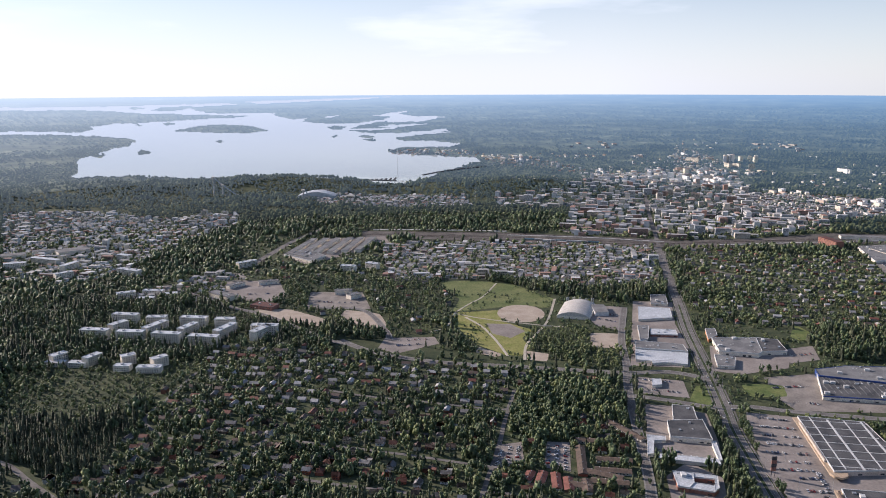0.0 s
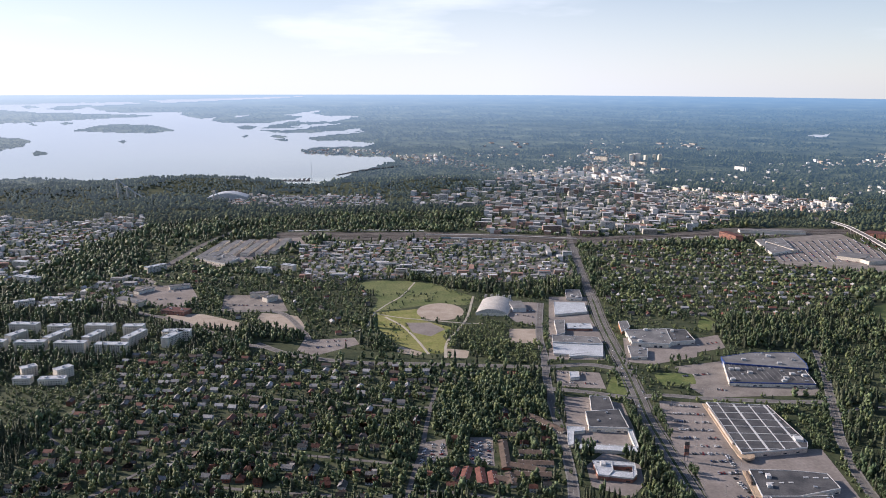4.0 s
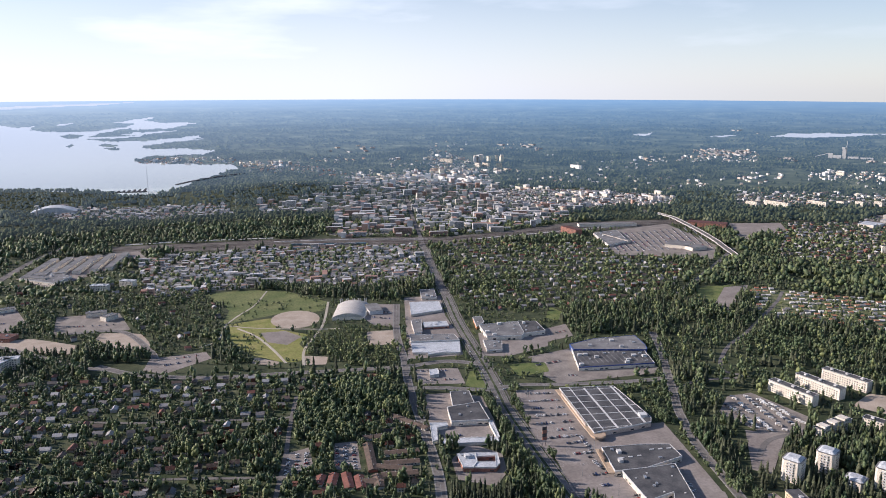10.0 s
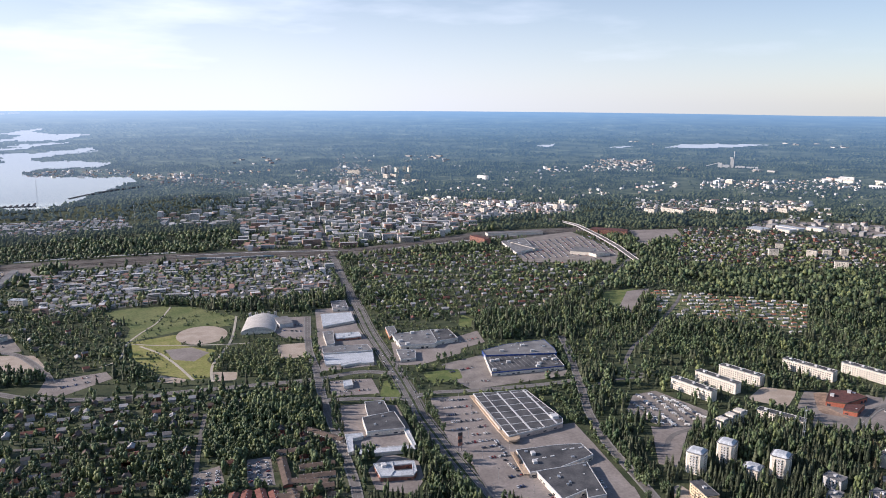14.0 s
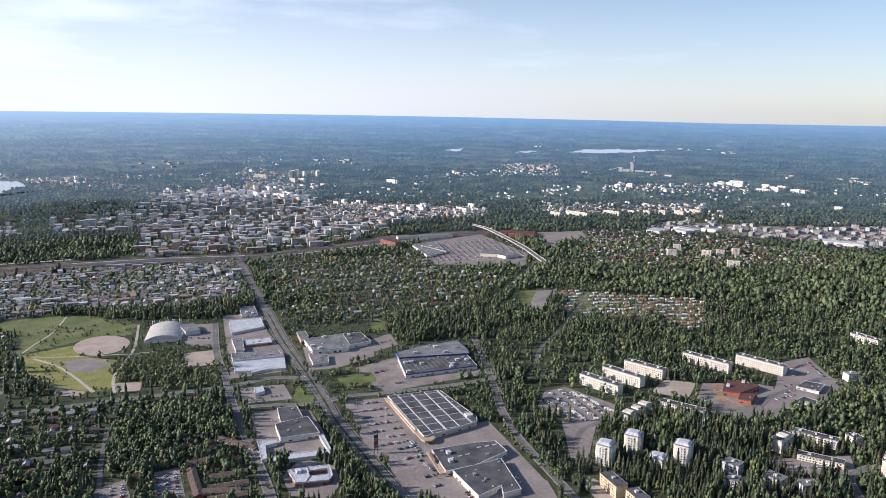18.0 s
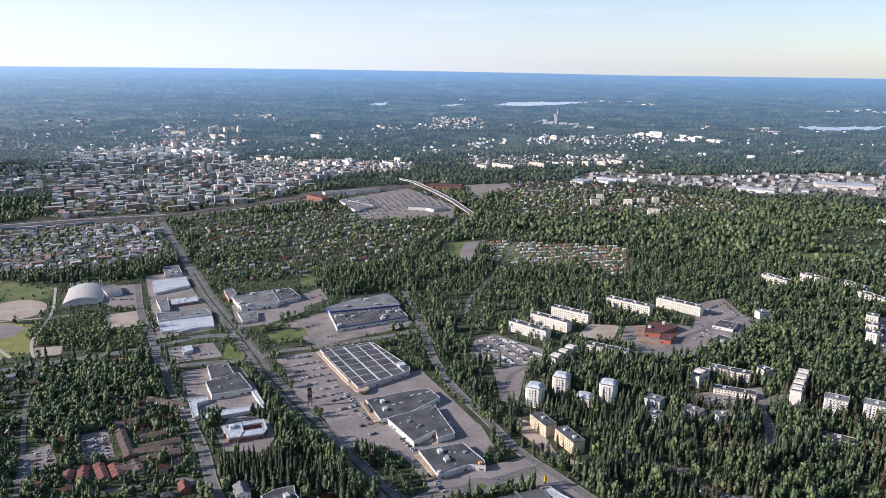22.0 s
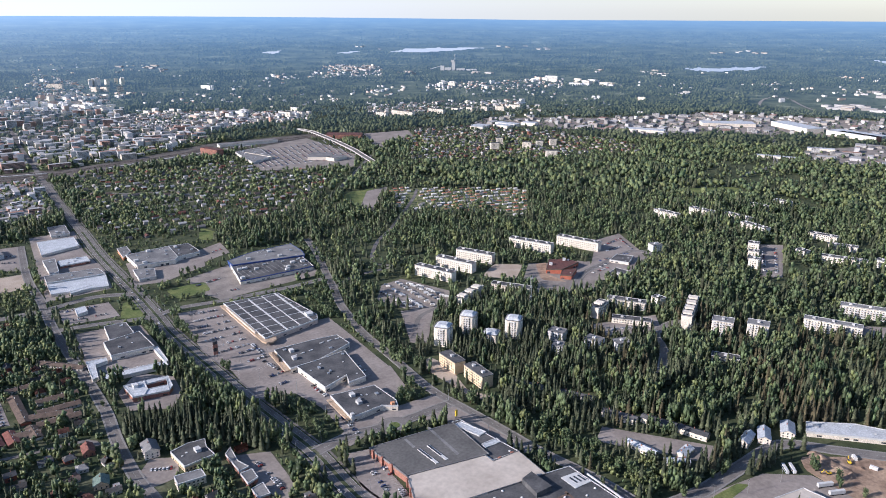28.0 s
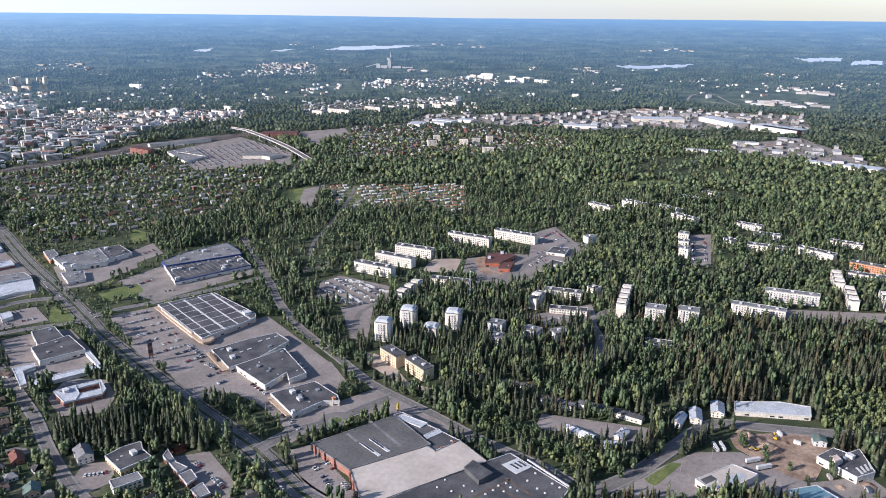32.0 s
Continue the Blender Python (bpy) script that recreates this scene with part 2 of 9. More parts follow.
M["grey_roof"] = material("grey_roof", (0.15, 0.15, 0.152), (0.235, 0.233, 0.23), 0.06, 0.9, fine=0.5, grain=0.16, spec=0.1)
M["pale_roof"] = material("pale_roof", (0.42, 0.37, 0.315), (0.53, 0.475, 0.41), 0.03, 0.85, detail=7, fine=0.25, grain=0.10)
M["hall_roof"] = material("hall_roof", (0.46, 0.43, 0.39), (0.54, 0.51, 0.47), 0.1, 0.6, fine=0.6)
M["white_roof"] = material("white_roof", (0.42, 0.44, 0.46), (0.53, 0.55, 0.57), 0.1, 0.55, fine=0.6)
M["teal_roof"] = material("teal_roof", (0.12, 0.22, 0.26), (0.18, 0.29, 0.33), 0.1, 0.5)
M["red_roof"] = material("red_roof", (0.09, 0.045, 0.04), (0.14, 0.06, 0.05), 0.2, 0.85, fine=0.9)
M["tile_roof"] = material("tile_roof", (0.15, 0.065, 0.05), (0.21, 0.09, 0.07), 0.2, 0.8, fine=0.9)
M["brown_roof"] = material("brown_roof", (0.10, 0.075, 0.06), (0.15, 0.11, 0.085), 0.2, 0.8, fine=0.9)
M["green_roof"] = material("green_roof", (0.10, 0.145, 0.12), (0.15, 0.20, 0.17), 0.2, 0.6, fine=0.9)
M["metal_roof"] = material("metal_roof", (0.34, 0.37, 0.41), (0.44, 0.47, 0.50), 0.2, 0.5, fine=0.9)
M["metal"] = material("metal", (0.40, 0.41, 0.42), (0.55, 0.56, 0.57), 0.6, 0.4, metal=0.7)
M["concrete"] = material("concrete", (0.40, 0.39, 0.37), (0.52, 0.51, 0.49), 0.2, 0.9, fine=1.0)
M["yellow"] = material("yellow", (0.75, 0.50, 0.02), (0.82, 0.58, 0.04), 0.5, 0.5)
M["dark_metal"] = material("dark_metal", (0.05, 0.05, 0.055), (0.09, 0.09, 0.1), 0.6, 0.5, metal=0.4)
M["trunk"] = material("trunk", (0.10, 0.065, 0.045), (0.17, 0.11, 0.075), 0.6, 0.95)
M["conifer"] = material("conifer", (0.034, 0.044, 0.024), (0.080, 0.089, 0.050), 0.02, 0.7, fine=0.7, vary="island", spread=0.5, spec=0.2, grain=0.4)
M["leaf"] = material("leaf", (0.052, 0.080, 0.036), (0.118, 0.148, 0.068), 0.025, 0.6, fine=0.7, vary="island", spread=0.5, spec=0.3, grain=0.4)
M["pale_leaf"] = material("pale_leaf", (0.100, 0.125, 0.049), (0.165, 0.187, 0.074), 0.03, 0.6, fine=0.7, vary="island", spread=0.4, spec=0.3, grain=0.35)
M["brown_conifer"] = material("brown_conifer", (0.056, 0.052, 0.028), (0.092, 0.080, 0.045), 0.05, 0.9, fine=0.7, vary="island", spread=0.4, grain=0.35)
M["house_wall"] = palette("house_wall", [(0.50, 0.48, 0.44), (0.44, 0.37, 0.26), (0.26, 0.09, 0.06), (0.40, 0.41, 0.40), (0.58, 0.57, 0.55), (0.20, 0.13, 0.09), (0.46, 0.42, 0.34)], 0.85)
M["house_roof"] = palette("house_roof", [(0.085, 0.08, 0.08), (0.17, 0.078, 0.058), (0.16, 0.12, 0.10), (0.18, 0.175, 0.17), (0.32, 0.31, 0.30), (0.21, 0.10, 0.075), (0.15, 0.15, 0.15), (0.09, 0.085, 0.08), (0.17, 0.085, 0.065)], 0.85)
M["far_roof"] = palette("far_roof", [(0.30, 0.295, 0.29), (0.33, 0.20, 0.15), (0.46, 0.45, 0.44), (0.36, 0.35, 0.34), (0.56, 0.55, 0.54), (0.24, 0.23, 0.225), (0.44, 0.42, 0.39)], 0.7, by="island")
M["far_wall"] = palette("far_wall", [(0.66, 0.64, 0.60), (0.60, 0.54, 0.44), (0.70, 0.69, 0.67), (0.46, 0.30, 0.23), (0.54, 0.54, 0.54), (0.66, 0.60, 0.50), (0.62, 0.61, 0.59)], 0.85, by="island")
M["cottage_wall"] = palette("cottage_wall", [(0.34, 0.32, 0.29), (0.28, 0.23, 0.17), (0.45, 0.44, 0.42), (0.20, 0.09, 0.06), (0.22, 0.22, 0.22), (0.32, 0.28, 0.22)], 0.85, by="island")
M["cottage_roof"] = palette("cottage_roof", [(0.09, 0.085, 0.085), (0.19, 0.085, 0.062), (0.30, 0.29, 0.28), (0.12, 0.09, 0.075), (0.42, 0.41, 0.40), (0.20, 0.19, 0.185)], 0.7, by="island")
# white far buildings, paler than far_wall in place of the missing haze
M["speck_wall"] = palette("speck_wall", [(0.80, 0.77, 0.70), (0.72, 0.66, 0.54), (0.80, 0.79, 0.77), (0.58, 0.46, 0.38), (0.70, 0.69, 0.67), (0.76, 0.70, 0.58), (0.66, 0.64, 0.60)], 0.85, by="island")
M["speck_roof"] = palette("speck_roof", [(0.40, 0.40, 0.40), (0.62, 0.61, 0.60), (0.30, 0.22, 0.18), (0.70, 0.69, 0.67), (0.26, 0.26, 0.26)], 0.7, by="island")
M["pale_wall"] = palette("pale_wall", [(0.44, 0.43, 0.41), (0.40, 0.37, 0.33), (0.52, 0.51, 0.50), (0.32, 0.31, 0.30)], 0.85, by="island")
M["cabin_roof"] = palette("cabin_roof", [(0.36, 0.16, 0.10), (0.58, 0.56, 0.52), (0.46, 0.26, 0.15), (0.34, 0.32, 0.29), (0.66, 0.64, 0.60), (0.40, 0.20, 0.12), (0.26, 0.25, 0.24)], 0.7, by="island")
M["pale_top"] = palette("pale_top", [(0.34, 0.33, 0.32), (0.46, 0.45, 0.44), (0.24, 0.23, 0.22), (0.40, 0.39, 0.38), (0.32, 0.20, 0.15), (0.19, 0.18, 0.175)], 0.7, by="island")
M["town_wall"] = palette("town_wall", [(0.68, 0.66, 0.62), (0.62, 0.57, 0.48), (0.72, 0.71, 0.70), (0.45, 0.26, 0.18), (0.60, 0.60, 0.60), (0.68, 0.62, 0.50), (0.74, 0.73, 0.71)], 0.85)
M["town_roof"] = palette("town_roof", [(0.27, 0.265, 0.26), (0.42, 0.41, 0.40), (0.32, 0.31, 0.30), (0.54, 0.53, 0.52), (0.32, 0.19, 0.14), (0.20, 0.195, 0.19), (0.44, 0.43, 0.41)], 0.7)
M["car_paint"] = palette("car_paint", [(0.7, 0.7, 0.7), (0.04, 0.04, 0.045), (0.35, 0.36, 0.38), (0.55, 0.56, 0.58), (0.14, 0.15, 0.16), (0.03, 0.05, 0.14), (0.75, 0.75, 0.73), (0.12, 0.13, 0.14), (0.62, 0.60, 0.55), (0.26, 0.04, 0.035), (0.72, 0.72, 0.72)], 0.25, 0.1, spec=0.5)
M["far_car"] = palette("far_car", [(0.6, 0.6, 0.6), (0.05, 0.05, 0.055), (0.35, 0.36, 0.38), (0.25, 0.03, 0.025), (0.03, 0.06, 0.2), (0.65, 0.65, 0.63)], 0.3, by="island", spec=0.5)
M["caravan_paint"] = palette("caravan_paint", [(0.7, 0.7, 0.68), (0.6, 0.6, 0.58), (0.1, 0.12, 0.16), (0.72, 0.7, 0.66), (0.35, 0.33, 0.3)], 0.5)
M["tyre"] = material("tyre", (0.02, 0.02, 0.02), (0.04, 0.04, 0.04), 1.0, 0.9)
M["white_paint"] = material("white_paint", (0.49, 0.49, 0.48), (0.60, 0.60, 0.59), 0.3, 0.45)


# ---- plan of the land ----
NEAR = 3000.0


def eye_height(az):
    a = min(max(az, 0.0), 52.0)
    return 379.0 - 0.0113 * a * a


def hills(x, y):
    """Low wooded hills by the lake and in the west."""
    z = 0.0
    for hx, hy, rx, ry, h in HILLS:
        d = ((x - hx) / rx) ** 2 + ((y - hy) / ry) ** 2
        if d < 9:
            z += h * math.exp(-d)
    return z


HILLS = [(-620, 2900, 330, 150, 42), (-1250, 2800, 300, 160, 30), (300, 2850, 330, 150, 34), (110, 2200, 330, 90, 12), (-1700, 2500, 400, 260, 26)]


def at(x, y):
    """Where a place of the flat map stands: beyond NEAR the land draws together and rises to the horizon. Returns place and scale."""
    r = math.hypot(x, y)
    if r <= NEAR:
        return x, y, hills(x, y), 1.0
    rr = NEAR + 1700.0 * (1 - NEAR / r)
    h = eye_height(math.degrees(math.atan2(x, y)))
    q = rr / r
    return x * q, y * q, h * (1 - q) + hills(x, y) * q, q


def at_many(x, y):
    x, y = np.asarray(x, float), np.asarray(y, float)
    r = np.hypot(x, y)
    q = np.where(r > NEAR, (NEAR + 1700.0 * (1 - NEAR / np.maximum(r, 1))) / np.maximum(r, 1), 1.0)
    a = np.clip(np.degrees(np.arctan2(x, y)), 0, 52)
    h = 379.0 - 0.0113 * a * a
    z = h * (1 - q)
    for hx, hy, rx, ry, hh in HILLS:
        z = z + q * hh * np.exp(-np.minimum(((x - hx) / rx) ** 2 + ((y - hy) / ry) ** 2, 50))
    return x * q, y * q, z, q


def inside(px, py, poly):
    """Even-odd test of many points."""
    hit = np.zeros(np.shape(px), bool)
    n = len(poly)
    for i in range(n):
        (x0, y0), (x1, y1) = poly[i], poly[(i + 1) % n]
        if y0 == y1:
            continue
        hit ^= ((y0 > py) != (y1 > py)) & (px < (x1 - x0) * (py - y0) / (y1 - y0) + x0)
    return hit


CELL = 2.5
GX0, GY0, GNX, GNY = -2300, -100, 2200, 1320
zone_map = np.zeros((GNY, GNX), np.uint8)
taken = np.zeros((GNY, GNX), bool)
bare = np.zeros((GNY, GNX), bool)
ZONES = {"forest": 0, "suburb": 1, "town": 2, "city": 3, "garden": 4, "open": 5, "groves": 6, "field": 7, "verge": 8, "works": 9, "spruce": 10, "birch": 11, "leafwood": 12}
zone_list = []


def raster(poly, grid, value, grow=0.0):
    xs, ys = [p[0] for p in poly], [p[1] for p in poly]
    i0, i1 = max(0, int((min(xs) - grow - GX0) / CELL)), min(GNX, int((max(xs) + grow - GX0) / CELL) + 2)
    j0, j1 = max(0, int((min(ys) - grow - GY0) / CELL)), min(GNY, int((max(ys) + grow - GY0) / CELL) + 2)
    if i0 >= i1 or j0 >= j1:
        return
    px, py = np.meshgrid(GX0 + (np.arange(i0, i1) + 0.5) * CELL, GY0 + (np.arange(j0, j1) + 0.5) * CELL)
    m = inside(px, py, poly)
    if grow:
        for sx, sy in ((grow, 0), (-grow, 0), (0, grow), (0, -grow)):
            m |= inside(px + sx, py + sy, poly)
    grid[j0:j1, i0:i1][m] = value


def zone(kind, poly):
    zone_list.append((kind, poly))
    raster(poly, zone_map, ZONES[kind])


def lookup(grid, x, y, default=0):
    i, j = ((np.asarray(x) - GX0) / CELL).astype(int), ((np.asarray(y) - GY0) / CELL).astype(int)
    ok = (i >= 0) & (i < GNX) & (j >= 0) & (j < GNY)
    return np.where(ok, grid[np.clip(j, 0, GNY - 1), np.clip(i, 0, GNX - 1)], default)


def raw_mesh(name, verts, faces, mats, face_mat=None, smooth=False):
    """A mesh from numpy arrays of corners and of faces that all have as many sides."""
    me = bpy.data.meshes.new(name)
    verts, faces = np.asarray(verts, np.float32), np.asarray(faces, np.int32)
    k = faces.shape[1]
    me.vertices.add(len(verts))
    me.vertices.foreach_set("co", verts.ravel())
    me.loops.add(faces.size)
    me.loops.foreach_set("vertex_index", faces.ravel())
    me.polygons.add(len(faces))
    me.polygons.foreach_set("loop_start", np.arange(0, faces.size, k, dtype=np.int32))
    me.polygons.foreach_set("loop_total", np.full(len(faces), k, np.int32))
    for m in mats:
        me.materials.append(m)
    if face_mat is not None:
        me.polygons.foreach_set("material_index", np.asarray(face_mat, np.int32))
    if smooth:
        me.polygons.foreach_set("use_smooth", np.ones(len(faces), bool))
    me.update(calc_edges=True)
    return me


def part(name, bm, mat, parent=None, label=""):
    """Links a bmesh as one mesh object under a thing or part."""
    me = bpy.data.meshes.new(name)
    bm.to_mesh(me)
    bm.free()
    me.materials.append(mat)
    ob = new(name, me)
    if parent:
        ob.parent = parent
    return tagged(ob, label)


def box(bm, x0, x1, y0, y1, z0, z1):
    v = [bm.verts.new(c) for c in ((x0, y0, z0), (x1, y0, z0), (x1, y1, z0), (x0, y1, z0), (x0, y0, z1), (x1, y0, z1), (x1, y1, z1), (x0, y1, z1))]
    for f in ((3, 2, 1, 0), (4, 5, 6, 7), (0, 1, 5, 4), (1, 2, 6, 5), (2, 3, 7, 6), (3, 0, 4, 7)):
        bm.faces.new([v[i] for i in f])


def extruded(bm, pts, z0, z1):
    if sum(a[0] * b[1] - b[0] * a[1] for a, b in zip(pts, pts[1:] + pts[:1])) < 0:
        pts = pts[::-1]
    lo, hi = [bm.verts.new((*p[:2], z0)) for p in pts], [bm.verts.new((*p[:2], z1)) for p in pts]
    bm.faces.new(hi)
    n = len(pts)
    for i in range(n):
        bm.faces.new((lo[i], lo[(i + 1) % n], hi[(i + 1) % n], hi[i]))


def rod(bm, x, y, z0, z1, r0, r1, n=6):
    a, b = [], []
    for i in range(n):
        c, s = math.cos(i * math.tau / n), math.sin(i * math.tau / n)
        a.append(bm.verts.new((x + r0 * c, y + r0 * s, z0)))
        b.append(bm.verts.new((x + r1 * c, y + r1 * s, z1)))
    for i in range(n):
        bm.faces.new((a[i], a[(i + 1) % n], b[(i + 1) % n], b[i]))
    bm.faces.new(b)


# ---- ground, one sheet to the horizon ----
def polar_sheet(name, azs, rs, lift, mats, keep=None, face_mat=None):
    A, R = np.meshgrid(np.radians(azs), rs)
    x, y, z, q = at_many(R * np.sin(A), R * np.cos(A))
    n, m = A.shape
    idx = np.arange(n * m).reshape(n, m)
    f = np.stack([idx[:-1, :-1], idx[:-1, 1:], idx[1:, 1:], idx[1:, :-1]], -1).reshape(-1, 4)[:, ::-1]
    v = np.stack([x, y, z + lift], -1).reshape(-1, 3)
    if keep is not None:
        f = f[keep.ravel()]
        used = np.unique(f)
        back = np.zeros(len(v), int)
        back[used] = np.arange(len(used))
        v, f = v[used], back[f]
    return raw_mesh(name, v, f, mats, face_mat, smooth=True)


RINGS = np.concatenate([np.linspace(0, 2000, 12), np.linspace(2050, 3000, 30), 375.0 / np.tan(np.radians(np.linspace(7.05, 0.6, 170)))])
DIRECTIONS = np.concatenate([np.linspace(-180, -40, 24)[:-1], np.linspace(-40, 90, 240), np.linspace(90, 180, 16)[1:]])


def backdrop_material(name, dark, light, hazy, glow_far, level):
    """Far land: woods and clearings, with haze painted in as emission that grows with the distance from the map's
    middle.
    """
    m = bpy.data.materials.new(name)
    m.use_nodes = True
    t = m.node_tree
    b = t.nodes["Principled BSDF"]
    b.inputs["Roughness"].default_value = 0.95
    b.inputs["Specular IOR Level"].default_value = 0.1
    geo = t.nodes.new("ShaderNodeNewGeometry")
    sx = t.nodes.new("ShaderNodeSeparateXYZ")
    t.links.new(geo.outputs["Position"], sx.inputs[0])
    az = t.nodes.new("ShaderNodeMath")
    az.operation = "ARCTAN2"
    t.links.new(sx.outputs["X"], az.inputs[0])
    t.links.new(sx.outputs["Y"], az.inputs[1])
    ln = t.nodes.new("ShaderNodeVectorMath")
    ln.operation = "LENGTH"
    t.links.new(geo.outputs["Position"], ln.inputs[0])
    a1 = t.nodes.new("ShaderNodeMath")
    a1.operation = "MULTIPLY"
    a1.inputs[1].default_value = 30.0
    t.links.new(az.outputs[0], a1.inputs[0])
    l1 = t.nodes.new("ShaderNodeMath")
    l1.operation = "MULTIPLY"
    l1.inputs[1].default_value = 0.022
    t.links.new(ln.outputs["Value"], l1.inputs[0])
    mp = t.nodes.new("ShaderNodeCombineXYZ")
    t.links.new(a1.outputs[0], mp.inputs["X"])
    t.links.new(l1.outputs[0], mp.inputs["Y"])
    nz = t.nodes.new("ShaderNodeTexNoise")
    nz.inputs["Scale"].default_value = 1.0
    nz.inputs["Detail"].default_value = 8
    nz.inputs["Roughness"].default_value = 0.62
    t.links.new(mp.outputs[0], nz.inputs["Vector"])
    up = t.nodes.new("ShaderNodeCombineXYZ")        # lit as level land
    up.inputs["Z"].default_value = 1.0
    if level:
        t.links.new(up.outputs[0], b.inputs["Normal"])
    rp = t.nodes.new("ShaderNodeValToRGB")
    e = rp.color_ramp.elements
    e[0].position, e[0].color = 0.38, (*dark, 1)
    e[1].position, e[1].color = 0.60, (*light, 1)
    x = e.new(0.68)
    x.color = (0.22, 0.23, 0.14, 1)
    t.links.new(nz.outputs["Fac"], rp.inputs["Fac"])
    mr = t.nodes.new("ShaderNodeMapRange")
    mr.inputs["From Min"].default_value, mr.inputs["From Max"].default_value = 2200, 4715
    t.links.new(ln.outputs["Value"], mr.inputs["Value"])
    air = t.nodes.new("ShaderNodeValToRGB")          # haze painted into base and emission, thickening with the true distance
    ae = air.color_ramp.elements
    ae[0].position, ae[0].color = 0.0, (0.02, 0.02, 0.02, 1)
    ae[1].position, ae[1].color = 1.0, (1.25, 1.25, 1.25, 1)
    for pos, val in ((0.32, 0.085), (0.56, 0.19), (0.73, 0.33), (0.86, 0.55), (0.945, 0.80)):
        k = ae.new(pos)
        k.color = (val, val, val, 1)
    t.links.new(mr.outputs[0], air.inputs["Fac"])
    glare = t.nodes.new("ShaderNodeMapRange")         # painted glare: the emission is stronger on the sun's side
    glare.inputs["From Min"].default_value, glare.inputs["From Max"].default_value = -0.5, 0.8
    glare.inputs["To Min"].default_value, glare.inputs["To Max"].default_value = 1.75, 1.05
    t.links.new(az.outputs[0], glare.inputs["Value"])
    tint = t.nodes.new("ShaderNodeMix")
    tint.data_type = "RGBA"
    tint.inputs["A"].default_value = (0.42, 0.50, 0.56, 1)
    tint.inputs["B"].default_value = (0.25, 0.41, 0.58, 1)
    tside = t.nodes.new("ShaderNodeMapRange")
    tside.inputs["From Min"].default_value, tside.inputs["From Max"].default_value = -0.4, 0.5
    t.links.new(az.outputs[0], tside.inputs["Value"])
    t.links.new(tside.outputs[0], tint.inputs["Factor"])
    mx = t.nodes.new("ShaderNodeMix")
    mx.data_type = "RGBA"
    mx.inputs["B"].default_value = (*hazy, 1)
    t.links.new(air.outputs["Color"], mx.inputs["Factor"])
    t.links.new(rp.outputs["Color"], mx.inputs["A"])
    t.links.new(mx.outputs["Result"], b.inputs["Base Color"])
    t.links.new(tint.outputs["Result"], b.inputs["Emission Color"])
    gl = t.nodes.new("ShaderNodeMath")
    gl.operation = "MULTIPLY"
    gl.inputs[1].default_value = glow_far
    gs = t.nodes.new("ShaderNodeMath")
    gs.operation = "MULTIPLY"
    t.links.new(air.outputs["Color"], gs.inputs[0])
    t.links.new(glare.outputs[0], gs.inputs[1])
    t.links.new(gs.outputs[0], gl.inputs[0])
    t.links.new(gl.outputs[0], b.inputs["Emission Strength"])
    return m


# land and crowns that carry the haze in their emission
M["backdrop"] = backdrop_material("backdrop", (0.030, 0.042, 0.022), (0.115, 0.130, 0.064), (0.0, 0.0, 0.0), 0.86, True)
M["hazy_crowns"] = backdrop_material("hazy_crowns", (0.028, 0.040, 0.020), (0.100, 0.116, 0.054), (0.0, 0.0, 0.0), 0.86, False)
ring_in = RINGS[RINGS <= 3000.5]
ring_out = np.concatenate([[3000.0], RINGS[RINGS > 3000.5]])
tagged(new("ground", polar_sheet("ground", DIRECTIONS, ring_in, 0.0, [M["ground"]])), "green and brown soil with low growth", "ground", kind="structure")
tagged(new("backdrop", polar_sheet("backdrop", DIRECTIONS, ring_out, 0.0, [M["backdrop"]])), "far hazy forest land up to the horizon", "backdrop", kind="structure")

# water
M["water"] = bpy.data.materials.new("water")
M["water"].use_nodes = True
wb = M["water"].node_tree.nodes["Principled BSDF"]
wb.inputs["Base Color"].default_value = (0.75, 0.72, 0.60, 1)
wb.inputs["Metallic"].default_value = 0.9          # seen at a grazing angle, a still lake is nearly a mirror
wb.inputs["Roughness"].default_value = 0.18
wb.inputs["IOR"].default_value = 1.4
wb.inputs["Specular IOR Level"].default_value = 0.5
wn = M["water"].node_tree.nodes.new("ShaderNodeTexNoise")
wn.inputs["Scale"].default_value = 0.05
wn.inputs["Detail"].default_value = 5
wbp = M["water"].node_tree.nodes.new("ShaderNodeBump")
wbp.inputs["Strength"].default_value = 0.04
wbp.inputs["Distance"].default_value = 1.0
M["water"].node_tree.links.new(wn.outputs["Fac"], wbp.inputs["Height"])
M["water"].node_tree.links.new(wbp.outputs[0], wb.inputs["Normal"])
wt_ = M["water"].node_tree
wg = wt_.nodes.new("ShaderNodeNewGeometry")
wl_ = wt_.nodes.new("ShaderNodeVectorMath")
wl_.operation = "LENGTH"
wt_.links.new(wg.outputs["Position"], wl_.inputs[0])
wr = wt_.nodes.new("ShaderNodeMapRange")            # water past the near land is backdrop, sky reflection painted as emission
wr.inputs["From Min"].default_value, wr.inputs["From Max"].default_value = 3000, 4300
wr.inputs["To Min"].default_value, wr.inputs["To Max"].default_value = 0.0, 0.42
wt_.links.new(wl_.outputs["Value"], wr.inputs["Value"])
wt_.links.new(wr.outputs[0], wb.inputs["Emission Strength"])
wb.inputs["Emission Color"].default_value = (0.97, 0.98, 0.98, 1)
lakes, isles = [], []


def lake(poly):
    lakes.append(poly)


def isle(poly):
    isles.append(poly)


